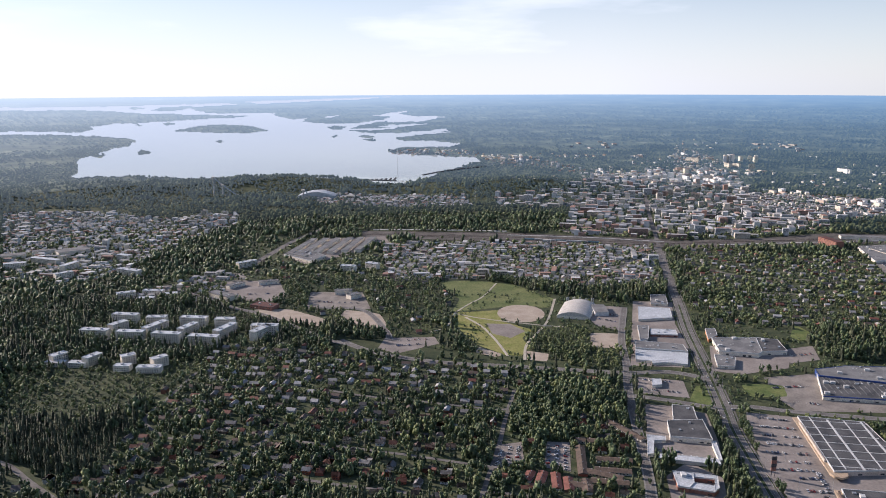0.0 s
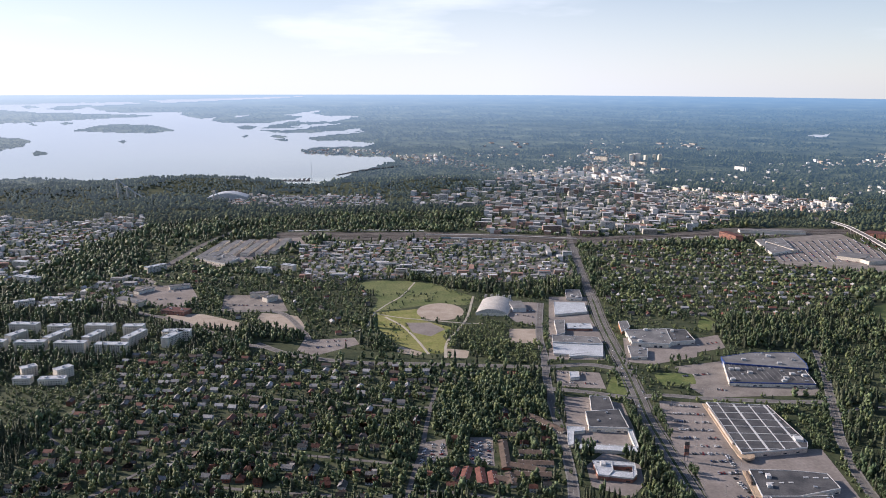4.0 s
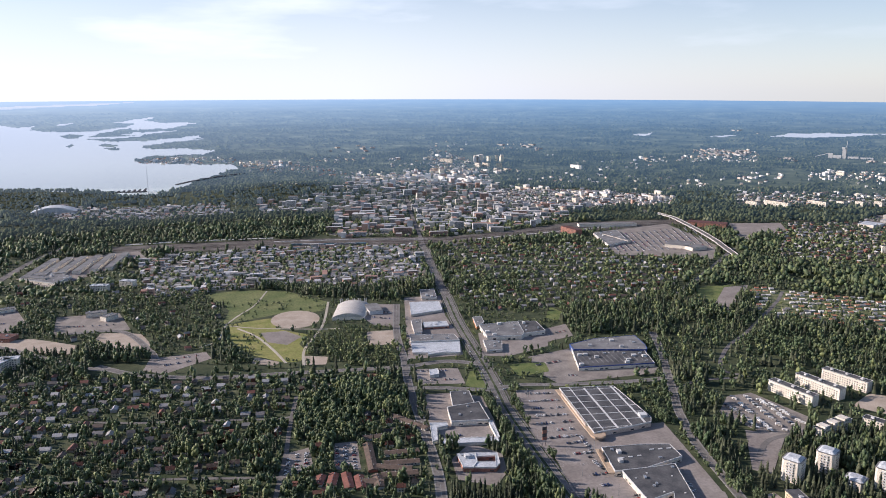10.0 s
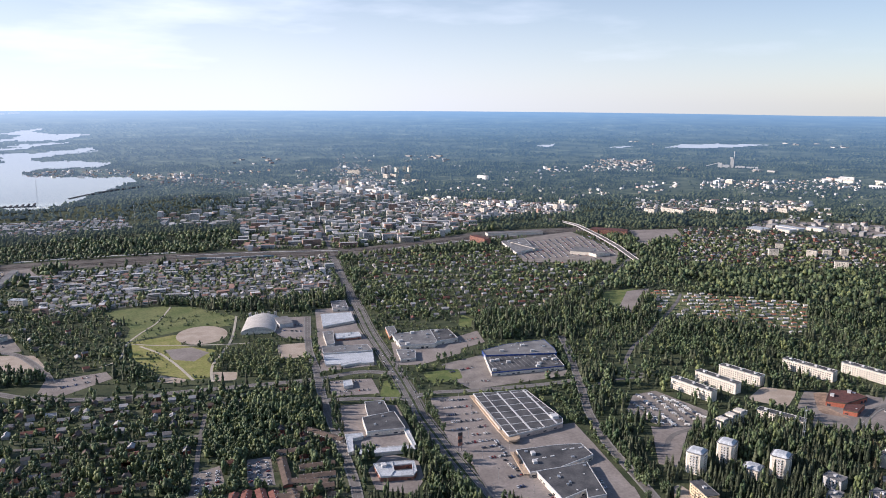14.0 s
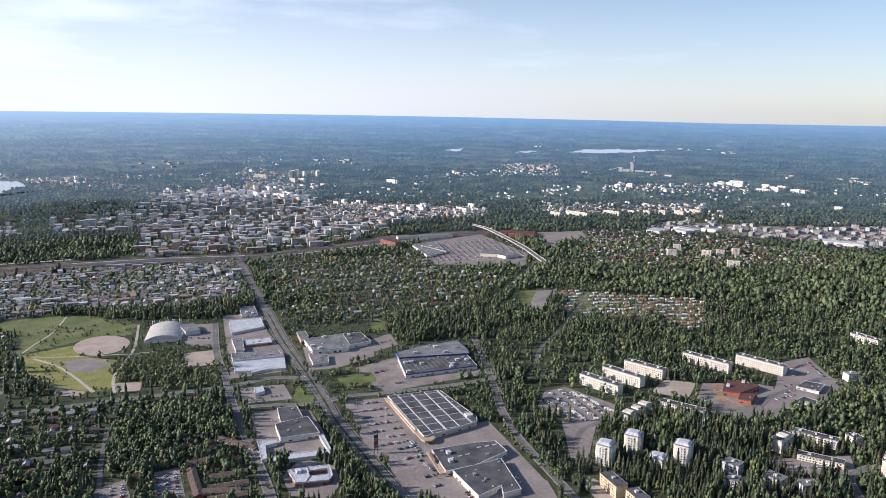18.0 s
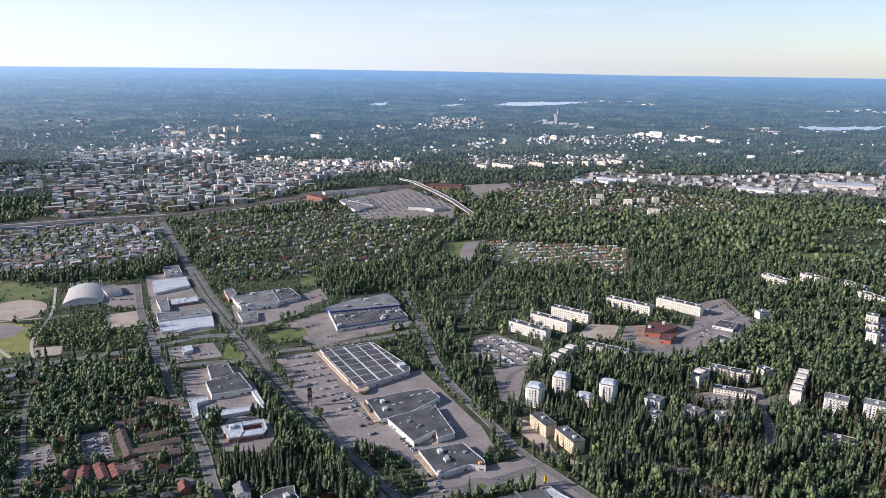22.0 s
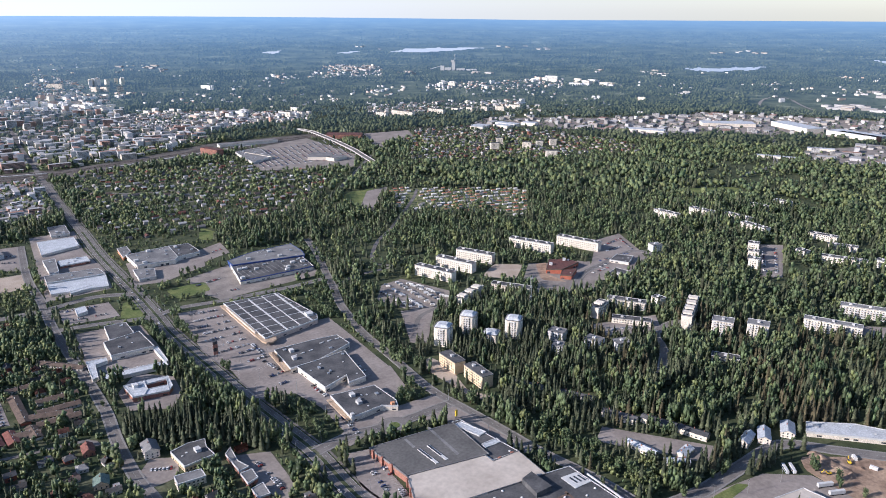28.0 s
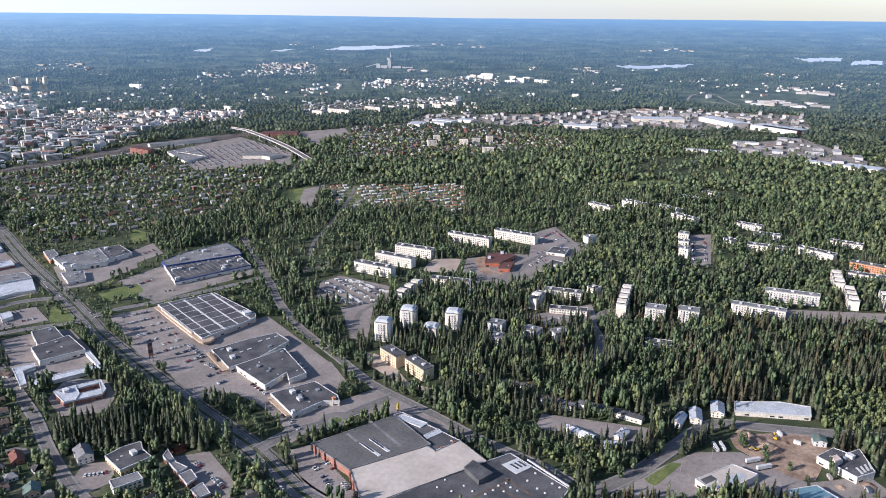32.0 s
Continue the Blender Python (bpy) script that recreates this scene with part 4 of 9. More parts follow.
def block(style, x, y, L, D, H, rot, label=""):
    wall, roof, lab, cat = BLOCK[style]
    px, py, pz, q = at(x, y)
    m = Matrix.Translation((px, py, pz)) @ Matrix.Rotation(radians(rot), 4, "Z") @ Matrix.Scale(q, 4)
    c, s = math.cos(radians(rot)), math.sin(radians(rot))
    raster([(x + c * a * (L / 2 + 3) - s * b * (D / 2 + 4), y + s * a * (L / 2 + 3) + c * b * (D / 2 + 4)) for a, b in ((-1, -1), (1, -1), (1, 1), (-1, 1))], taken, True)
    for f in (0.5,):
        g = Vector((x, y)).normalized() * (min(H, 14) * f + 2)
        raster([(x - g.x + c * a * (L / 2 + 2) - s * b * D / 2, y - g.y + s * a * (L / 2 + 2) + c * b * D / 2) for a, b in ((-1, -1), (1, -1), (1, 1), (-1, 1))], taken, True)
    far = math.hypot(x, y) > 1700
    bm = bmesh.new()
    box(bm, -L / 2, L / 2, -D / 2, D / 2, -0.5, H)
    bmesh.ops.bevel(bm, geom=[e for e in bm.edges if abs(e.verts[0].co.z - e.verts[1].co.z) > 1], offset=0.15, segments=1, affect="EDGES")
    thing = new(cat.replace(" ", "_"))
    thing.matrix_world = m
    tagged(thing, label or lab, cat, GROUPS.get(style, ""))
    walls = part("wall", bm, M[wall], thing)
    # roof: slab with a parapet
    bm = bmesh.new()
    if style in ("row", "row_white"):
        rz = 1.8
        v = [bm.verts.new(k) for k in ((-L / 2 - 0.4, -D / 2 - 0.5, H - 0.1), (L / 2 + 0.4, -D / 2 - 0.5, H - 0.1), (L / 2 + 0.4, D / 2 + 0.5, H - 0.1), (-L / 2 - 0.4, D / 2 + 0.5, H - 0.1), (-L / 2 - 0.4, 0, H + rz), (L / 2 + 0.4, 0, H + rz))]
        for f in ((0, 1, 5, 4), (2, 3, 4, 5), (1, 2, 5), (3, 0, 4), (3, 2, 1, 0)):
            bm.faces.new([v[i] for i in f])
    else:
        box(bm, -L / 2 - 0.25, L / 2 + 0.25, -D / 2 - 0.25, D / 2 + 0.25, H, H + 0.45)
    top = part("roof", bm, M[roof], thing)
    if far:
        if style not in ("shed", "paleshed"):
            windows(walls, L, D, [z for z in np.arange(1.2, H - 1.6, 2.9)])
        return thing
    if style in ("row", "row_white"):
        windows(walls, L, D, [1.0, 3.8] if H > 5.5 else [1.0], 4.0, 1.4, 1.3)
        for xx in np.linspace(-L / 3, L / 3, 3):
            bm = bmesh.new()
            box(bm, xx - 0.4, xx + 0.4, 0.6, 1.4, H + 0.8, H + 2.6)
            part("chimney", bm, M["brick_wall"], top)
        return thing
    # parapet
    bm = bmesh.new()
    for a in ((-L / 2 - 0.3, L / 2 + 0.3, -D / 2 - 0.3, -D / 2), (-L / 2 - 0.3, L / 2 + 0.3, D / 2, D / 2 + 0.3), (-L / 2 - 0.3, -L / 2, -D / 2, D / 2), (L / 2, L / 2 + 0.3, -D / 2, D / 2)):
        box(bm, *a, H + 0.45, H + 0.85)
    part("parapet", bm, M["white_paint"] if style in ("white", "whitetop", "balcony", "stepped") else M["grey_roof"], top, "pale metal parapet capping")
    rnd = random.Random(int(x * 7 + y))
    if style in ("shed", "paleshed"):
        for i in range(max(2, int(L / 9))):
            bm = bmesh.new()
            xx = -L / 2 + (i + 0.5) * L / max(2, int(L / 9))
            box(bm, xx - 1.6, xx + 1.6, -D / 2 - 0.06, -D / 2 + 0.05, 0.2, min(3.6, H - 1))
            part("loading_door", bm, M["grey_wall"], walls, "grey loading door")
        for i in range(3):
            bm = bmesh.new()
            xx, yy = rnd.uniform(-L / 2.5, L / 2.5), rnd.uniform(-D / 3, D / 3)
            box(bm, xx - 1, xx + 1, yy - 1, yy + 1, H + 0.45, H + 1.5)
            part("roof_vent", bm, M["metal"], top)
        return thing
    windows(walls, L, D, np.arange(1.2, H - 1.6, 2.9))
    for k, z in enumerate(np.arange(1.2, H - 1.6, 2.9)):
        if style in ("balcony", "beige"):
            n = max(1, int(L / 7))
            for i in range(n):
                xx = -L / 2 + (i + 0.5) * L / n
                bm = bmesh.new()
                box(bm, xx - 2.4, xx + 2.4, -D / 2 - 1.4, -D / 2 - 0.01, z - 0.9, z + 0.35)
                part("balcony", bm, M["white_paint"] if style == "balcony" else M["concrete"], walls, "solid-fronted balcony")
    n = max(1, int(L / 16))
    for i in range(n):
        xx = -L / 2 + (i + 0.5) * L / n
        bm = bmesh.new()
        if style == "stepped":
            box(bm, xx - 4.5, xx + 4.5, -D / 2 + 0.8, D / 2 - 0.8, H + 0.46, H + 2.6)
            part("roof_step", bm, M["white_wall"], top, "raised white stair head")
        else:
            box(bm, xx - 1.6, xx + 1.6, -1.6, 1.6, H + 0.45, H + 2.3)
            part("stair_head", bm, M["grey_wall"], top, "small roof hut")
        for k in range(2):
            bm = bmesh.new()
            rod(bm, xx + 3 + k * 1.5, rnd.uniform(-2, 2), H + 0.45, H + 1.4, 0.3, 0.3, 6)
            part("vent_pipe", bm, M["metal"], top)
        bm = bmesh.new()
        box(bm, xx - 1.3, xx + 1.3, -D / 2 - 1.3, -D / 2 - 0.02, 2.3, 2.55)
        part("entrance_canopy", bm, M["concrete"], walls)
    return thing


STORE = {
    "skylight": ("store_wall", "dark_roof"), "blue": ("white_wall", "dark_roof"), "bluecurve": ("blue_wall", "grey_roof"), "white": ("white_wall", "grey_roof"),
    "dark": ("white_wall", "dark_roof"), "orange": ("orange_wall", "grey_roof"), "grey": ("white_wall", "white_roof"), "bluewhite": ("brick_wall", "white_roof"),
    "restaurant": ("white_wall", "dark_roof"), "bigdark": ("brick_wall", "felt_roof"), "rear": ("store_wall", "dark_roof"), "bigpale": ("brick_wall", "pale_roof"), "redschool": ("school_brick", "red_roof"),
    "yellowflat": ("beige_wall", "dark_roof"), "flat": ("white_wall", "grey_roof"), "brownflat": ("brick_wall", "grey_roof"),
    "mall": ("white_wall", "grey_roof"), "schoolgrey": ("white_wall", "white_roof"), "depot": ("white_wall", "pale_roof"), "teal": ("grey_wall", "teal_roof"),
}
store_n = [0]
store_plans = []
last_roof = []


def store(style, pts, H, label):
    """A large hall over a many-cornered plan: walls, fascia, roof with kerb, skylights and plant."""
    store_n[0] += 1
    H = H + 0.015 * store_n[0]
    wall, roof = STORE[style]
    if sum(a[0] * b[1] - b[0] * a[1] for a, b in zip(pts, pts[1:] + pts[:1])) < 0:
        pts = pts[::-1]
    cx, cy = sum(p[0] for p in pts) / len(pts), sum(p[1] for p in pts) / len(pts)
    raster(pts, taken, True, 4.0)
    raster(pts, bare, True, 2.0)
    P = [Vector((p[0] - cx, p[1] - cy)) for p in pts]
    before = list(store_plans)
    store_plans.append(pts)
    kind = "school" if "school" in style else "apartment_house" if "flat" in style else "store"
    thing = new(kind)
    thing.location = (cx, cy, 0)
    tagged(thing, label, kind.replace("_", " "))
    n = len(P)

    def grown(d):
        """The outline moved outwards by d."""
        res = []
        for i in range(n):
            a, b, c = P[i - 1], P[i], P[(i + 1) % n]
            u, v = (b - a).normalized(), (c - b).normalized()
            nu, nv = Vector((u.y, -u.x)), Vector((v.y, -v.x))
            k = (nu + nv)
            k = k / max(0.5, k.dot(nu)) if k.length > 0.2 else nu
            res.append(b + k * d)
        return res

    bm = bmesh.new()
    extruded(bm, P, -0.4, H - 0.6)
    walls = part("wall", bm, M[wall], thing)
    bm = bmesh.new()
    extruded(bm, grown(-0.35), H - 0.9, H - 0.25)
    top = part("roof", bm, M[roof], thing)
    # fascia: a kerb round the roof, one piece a side
    g0, g1 = grown(0.25), grown(-0.4)
    for i in range(n):
        j = (i + 1) % n
        bm = bmesh.new()
        extruded(bm, [g0[i], g0[j], g1[j], g1[i]], H - 1.5, H + 0.1 + 0.01 * i)
        part("fascia", bm, M["blue_wall"] if style == "bluecurve" or style == "blue" and i % 2 else M["grey_roof"] if style in ("bigdark", "bigpale") else M["brown_roof"] if style == "redschool" else M["white_paint"], top, "metal roof edge")
        L = (P[j] - P[i]).length
        if style in ("bigdark", "bigpale") and L > 20 and Vector(((P[j] - P[i]).y, -(P[j] - P[i]).x)).normalized().dot(Vector((-cy, cx)).normalized()) > 0.5:
            d = (P[j] - P[i]).normalized()
            nn = Vector((d.y, -d.x))
            mid = (P[i] + P[j]) / 2 + nn * 6 + Vector((cx, cy))
            shared = any(inside(np.array([mid.x]), np.array([mid.y]), q)[0] for q in before)
            for s in range(0 if shared else int(L / 13)):
                a = P[i] + d * (6 + 13 * s)
                bm = bmesh.new()
                extruded(bm, [a - d * 1.1 - nn * 0.1, a + d * 1.1 - nn * 0.1, a + d * 1.1 + nn * 1.5, a - d * 1.1 + nn * 1.5], -0.2, H + 0.6)
                part("pier", bm, M["brick_wall"], walls, "orange brick pier")
        if "flat" in style and L > 7:
            d = (P[j] - P[i]).normalized()
            nn = Vector((d.y, -d.x))
            for z in np.arange(0.9, H - 2.4, 2.8):
                for s in range(int(L / 3.4)):
                    a = P[i] + d * (1.8 + 3.4 * s)
                    bm = bmesh.new()
                    extruded(bm, [a - d * 0.8 - nn * 0.05, a + d * 0.8 - nn * 0.05, a + d * 0.8 + nn * 0.07, a - d * 0.8 + nn * 0.07], z, z + 1.4)
                    part("window", bm, M["glass"], walls)
            continue
        if L > 12 and style not in ("grey",):
            d = (P[j] - P[i]).normalized()
            nn = Vector((d.y, -d.x))
            k = int(L / 7)
            for s in range(k):
                if (s * 5 + i * 3) % 7 > 2:
                    continue
                a = P[i] + d * (L * (s + 0.5) / k)
                bm = bmesh.new()
                extruded(bm, [a - d * 2 - nn * 0.05, a + d * 2 - nn * 0.05, a + d * 2 + nn * 0.09, a - d * 2 + nn * 0.09], 0.3 if H > 7 else 0.9, 3.2 if H > 7 else 2.4)
                part("shop_window", bm, M["glass"], walls)
    u = max(((P[(i + 1) % n] - P[i]) for i in range(n)), key=lambda v: v.length).normalized()
    v = Vector((-u.y, u.x))
    us, vs = [p.dot(u) for p in P], [p.dot(v) for p in P]
    rnd = random.Random(store_n[0])

    def on_roof(a, b, margin=2.0):
        return all(bool(inside(np.array([q.x]), np.array([q.y]), [tuple(k) for k in P])[0]) for q in (u * a + v * b, u * (a + margin) + v * b, u * (a - margin) + v * b, u * a + v * (b + margin), u * a + v * (b - margin)))

    def slab(name, a, b, la, lb, h, mat, lab=""):
        bm = bmesh.new()
        extruded(bm, [u * (a - la) + v * (b - lb), u * (a + la) + v * (b - lb), u * (a + la) + v * (b + lb), u * (a - la) + v * (b + lb)], H - 0.25, H - 0.25 + h)
        part(name, bm, M[mat], top, lab)

    if style == "skylight":
        u0, u1, v0, v1 = min(us), max(us), min(vs), max(vs)
        for k in range(4):
            b = v0 + (v1 - v0) * (k + 0.7) / 4.4
            for s in range(24):
                a = u0 + (u1 - u0) * (s + 0.5) / 24
                if on_roof(a, b, 1.5):
                    slab("roof_strip", a, b, (u1 - u0) / 48, 0.65 + 0.45 * (k % 2), 0.35, "white_paint", "white raised roof strip")
        for k in range(7):
            a = u0 + (u1 - u0) * (k + 0.6) / 7.2
            for s in range(20):
                b = v0 + (v1 - v0) * (s + 0.5) / 20
                if on_roof(a, b, 1.5):
                    slab("cross_strip", a, b, 0.4, (v1 - v0) / 40, 0.25, "white_paint", "white raised roof strip")
    elif style == "blue":
        u0, u1, v0, v1 = min(us), max(us), min(vs), max(vs)
        for k in range(16):
            a = u0 + (u1 - u0) * (k + 0.5) / 16
            for b in (v0 + (v1 - v0) * 0.3, v0 + (v1 - v0) * 0.7):
                if on_roof(a, b, 3):
                    slab("roof_rib", a, b, 0.35, (v1 - v0) * 0.17, 0.3, "grey_roof", "low roof rib")
    count = 3 + int((max(us) - min(us)) * (max(vs) - min(vs)) / 350)
    last_roof[:] = [top, cx, cy, H - 0.25]
    if style not in ("grey", "skylight", "bigdark", "bigpale", "rear"):
        for _ in range(min(count, 30)):
            a, b = rnd.uniform(min(us), max(us)), rnd.uniform(min(vs), max(vs))
            if on_roof(a, b, 4):
                k = rnd.random()
                if k < 0.45:
                    slab("roof_hatch", a, b, 0.8, 0.8, 0.5, "white_paint", "white dome skylight")
                elif k < 0.8:
                    slab("roof_plant", a, b, rnd.uniform(1, 2.4), rnd.uniform(1, 1.8), rnd.uniform(0.9, 1.8), "metal", "grey ventilation plant")
                else:
                    slab("roof_hut", a, b, 3.0, 2.2, 2.8, "grey_wall", "grey roof hut")
    return thing


def roof_piece(name, pts, z0, z1, mat, label=""):
    """Something on the roof of the store built last, from its outline."""
    top, cx, cy, z = last_roof
    bm = bmesh.new()
    extruded(bm, [Vector((x - cx, y - cy)) for x, y in pts], z + z0, z + z1)
    return part(name, bm, M[mat], top, label)


def roof_domes(spots):
    """Small white dome skylights on the store built last."""
    top, cx, cy, z = last_roof
    for x, y in spots:
        bm = bmesh.new()
        rod(bm, x - cx, y - cy, z, z + 0.45, 1.1, 1.0, 8)
        rod(bm, x - cx, y - cy, z + 0.45, z + 0.85, 1.0, 0.45, 8)
        part("dome_skylight", bm, M["white_paint"], top, "white dome skylight")


# ---- special buildings ----
def sand_oval():
    c, e, n = Vector(OVAL), Vector(OVAL_E), Vector(OVAL_N)
    u, v = e - c, n - c
    pts = [tuple(c + u * math.cos(a) + v * math.sin(a)) for a in np.linspace(0, math.tau, 48, endpoint=False)]
    bm = bmesh.new()
    extruded(bm, [Vector(p) for p in pts], 0.0, 0.36)
    tagged(part("sand_field", bm, M["sand"]), "round pale sand riding arena in the park", "sand field", kind="structure")
    raster(pts, taken, True, 2)
    raster(pts, bare, True)


def sports_hall():
    """A white hall under a barrel roof, with lower wings and roof cowls."""
    a, b, c, d = (Vector(p) for p in (HALL_SW, HALL_SE, HALL_NE, HALL_NW))
    raster([tuple(p) for p in (a, b, c, d)], taken, True, 4)
    u, v = (b - a), (d - a)
    o = (a + b + c + d) / 4
    thing = new("sports_hall")
    thing.location = (*o, 0)
    tagged(thing, "white sports hall with a barrel-vaulted roof", "sports hall")
    n = 16

    def ring(f, lift=0.0):
        base = a + v * f - o
        return [(base + u * (i / n), 4.5 + lift + 7.5 * math.sin(math.pi * i / n) ** 0.8) for i in range(n + 1)]

    bm = bmesh.new()
    extruded(bm, [a - o, b - o, c - o, d - o], -0.3, 4.5)
    part("wall", bm, M["white_wall"], thing)
    for k in range(6):
        bm = bmesh.new()
        r0, r1 = ring(k / 6 + 0.004, 0.0), ring((k + 1) / 6 - 0.004, 0.0)
        t0 = [bm.verts.new((*p, z)) for p, z in r0]
        t1 = [bm.verts.new((*p, z)) for p, z in r1]
        for i in range(n):
            bm.faces.new((t0[i], t0[i + 1], t1[i + 1], t1[i]))
        if k in (0, 5):
            row = t0 if k == 0 else t1
            lo = [bm.verts.new((r.co.x, r.co.y, 4.4)) for r in row]
            for i in range(n):
                bm.faces.new((row[i], row[i + 1], lo[i + 1], lo[i]))
        part("roof_bay", bm, M["hall_roof"], thing, "pale ribbed metal vault")
    for k in range(5):
        for f in (0.35, 0.65):
            p = a + v * (1.04) + u * (0.1 + 0.2 * k) - o
            bm = bmesh.new()
            rod(bm, p.x + (f - 0.5) * 10, p.y + 3, 0, 12.5, 0.9, 0.9, 8)
            part("cowl", bm, M["concrete"], thing, "pale ventilation stack")
    e = o + u * 0.62
    bm = bmesh.new()
    box(bm, u.x * 0.5 + 1, u.x * 0.5 + 24, -22, 22, -0.2, 7)
    part("wing", bm, M["grey_wall"], thing, "lower grey side wing")
    bm = bmesh.new()
    box(bm, u.x * 0.5 + 0.8, u.x * 0.5 + 24.3, -22.3, 22.3, 7, 7.5)
    part("wing_roof", bm, M["grey_roof"], thing)
    raster([(o.x + u.x * 0.5, o.y - 24), (o.x + u.x * 0.5 + 26, o.y - 24), (o.x + u.x * 0.5 + 26, o.y + 24), (o.x + u.x * 0.5, o.y + 24)], taken, True, 3)


def tower_block(x, y, H, turn):
    """A white eight-cornered tower house with a hipped pale roof cap."""
    thing = new("tower_block")
    thing.matrix_world = Matrix.Translation((x, y, 0)) @ Matrix.Rotation(radians(turn), 4, "Z")
    tagged(thing, "white octagonal tower house with a pale cap roof", "apartment building", "white tower houses")
    raster([(x - 13, y - 13), (x + 13, y - 13), (x + 13, y + 13), (x - 13, y + 13)], taken, True)
    w, c = 9.0, 6.6

    def octagon(w, c):
        return [Vector(p) for p in ((-c, -w), (c, -w), (w, -c), (w, c), (c, w), (-c, w), (-w, c), (-w, -c))]

    bm = bmesh.new()
    extruded(bm, octagon(w, c), -0.3, H)
    part("wall", bm, M["white_wall"], thing)
    bm = bmesh.new()
    extruded(bm, octagon(w + 0.4, c + 0.3), H, H + 0.5)
    part("roof", bm, M["grey_roof"], thing)
    bm = bmesh.new()
    lo, hi = [bm.verts.new((*p, H + 0.5)) for p in octagon(w - 1, c)], [bm.verts.new((*p, H + 2.8)) for p in octagon(w - 4, c - 2)]
    for i in range(8):
        bm.faces.new((lo[i], lo[(i + 1) % 8], hi[(i + 1) % 8], hi[i]))
    bm.faces.new(hi)
    part("roof_cap", bm, M["white_roof"], thing, "pale hipped roof cap")
    bm = bmesh.new()
    for z in np.arange(1.2, H - 1.5, 2.8):
        for xx in (-3.0, 0.0, 3.0):
            box(bm, xx - 0.7, xx + 0.7, -w - 0.05, -w + 0.08, z, z + 1.3)
            box(bm, xx - 0.7, xx + 0.7, w - 0.08, w + 0.05, z, z + 1.3)
            box(bm, -w - 0.05, -w + 0.08, xx - 0.7, xx + 0.7, z, z + 1.3)
            box(bm, w - 0.08, w + 0.05, xx - 0.7, xx + 0.7, z, z + 1.3)
    tagged(part("glazing", bm, M["glass"], thing, "dark window panes"), kind="stuff")
    for z in np.arange(3.0, H - 1.5, 2.8):
        bm = bmesh.new()
        box(bm, -w - 1.2, -w - 0.02, -3, 3, z - 0.2, z + 0.9)
        part("balcony", bm, M["white_paint"], thing)


def roundabout():
    x, y = RBT
    thing = new("roundabout")
    thing.location = (x, y, 0)
    tagged(thing, "small paved roundabout with a round green island", "roundabout", kind="structure")
    for name, r0, z, mat in (("carriageway", 15, 0.52, "asphalt"), ("apron", 7, 0.62, "kerb"), ("island", 5, 0.85, "grass")):
        bm = bmesh.new()
        extruded(bm, [Vector((r0 * math.cos(a), r0 * math.sin(a))) for a in np.linspace(0, math.tau, 32, endpoint=False)], 0, z)
        part(name, bm, M[mat], thing)
    raster([(x + 17 * math.cos(a), y + 17 * math.sin(a)) for a in np.linspace(0, math.tau, 16, endpoint=False)], taken, True)


def sign_pylon(x, y, H, w, mat, label, top_mat=None):
    thing = new("sign_pylon")
    thing.location = (x, y, 0)
    tagged(thing, label, "sign")
    for s in (-1, 1):
        bm = bmesh.new()
        rod(bm, s * w * 0.35, 0, 0, H, 0.3, 0.3, 8)
        part("post", bm, M["dark_metal"], thing)
    k = 4
    for i in range(k):
        bm = bmesh.new()
        z0 = H * (0.3 + 0.7 * i / k)
        box(bm, -w / 2, w / 2, -0.5, 0.5, z0, z0 + H * 0.7 / k - 0.25)
        part("sign_panel", bm, M[mat if i % 2 == 0 or not top_mat else top_mat], thing)
    raster([(x - 4, y - 4), (x + 4, y - 4), (x + 4, y + 4), (x - 4, y + 4)], taken, True)


def mast(x, y, H, label):
    px, py, pz, q = at(x, y)
    thing = new("radio_mast")
    thing.location = (px, py, pz)
    tagged(thing, label, "mast")
    for k in range(3):
        bm = bmesh.new()
        a = k * math.tau / 3
        rod(bm, math.cos(a) * 1.2, math.sin(a) * 1.2, 0, H * q, 0.28, 0.2, 5)
        part("leg", bm, M["metal"], thing)
    for z in np.arange(8, H, 12):
        bm = bmesh.new()
        rod(bm, 0, 0, z * q, z * q + 0.7, 1.5, 1.5, 6)
        part("cross_brace", bm, M["metal"], thing)


def factory():
    """A far works with a tall process tower, a chimney and a sloping conveyor."""
    px, py, pz, q = at(*FACTORY)
    thing = new("factory")
    thing.matrix_world = Matrix.Translation((px, py, pz)) @ Matrix.Rotation(radians(-46), 4, "Z") @ Matrix.Scale(q * 0.66, 4)
    tagged(thing, "pale cement works with a tall tower and chimney", "factory")
    # white paint instead of concrete, paler to make up for missing haze
    for name, a in (("tower", (-14, 14, -14, 14, 0, 78)), ("tower_top", (-20, 6, -12, 12, 78, 96)), ("low_hall", (-80, -20, -20, 20, 0, 26)), ("silo_house", (-120, -85, -15, 15, 0, 42)), ("office", (30, 110, -15, 15, 0, 18)), ("store_hall", (120, 220, -20, 20, 0, 12))):
        bm = bmesh.new()
        box(bm, *a)
        part(name, bm, M["white_paint"], thing)
    bm = bmesh.new()
    rod(bm, 16, 5, 0, 150, 4, 2.6, 10)
    part("chimney", bm, M["white_paint"], thing)
    bm = bmesh.new()
    v = [bm.verts.new(c) for c in ((-240, -3, 2), (-240, 3, 2), (-110, 3, 40), (-110, -3, 40), (-240, -3, 7), (-240, 3, 7), (-110, 3, 45), (-110, -3, 45))]
    for f in ((3, 2, 1, 0), (4, 5, 6, 7), (0, 1, 5, 4), (1, 2, 6, 5), (2, 3, 7, 6), (3, 0, 4, 7)):
        bm.faces.new([v[i] for i in f])
    part("conveyor", bm, M["white_paint"], thing, "sloping conveyor bridge")


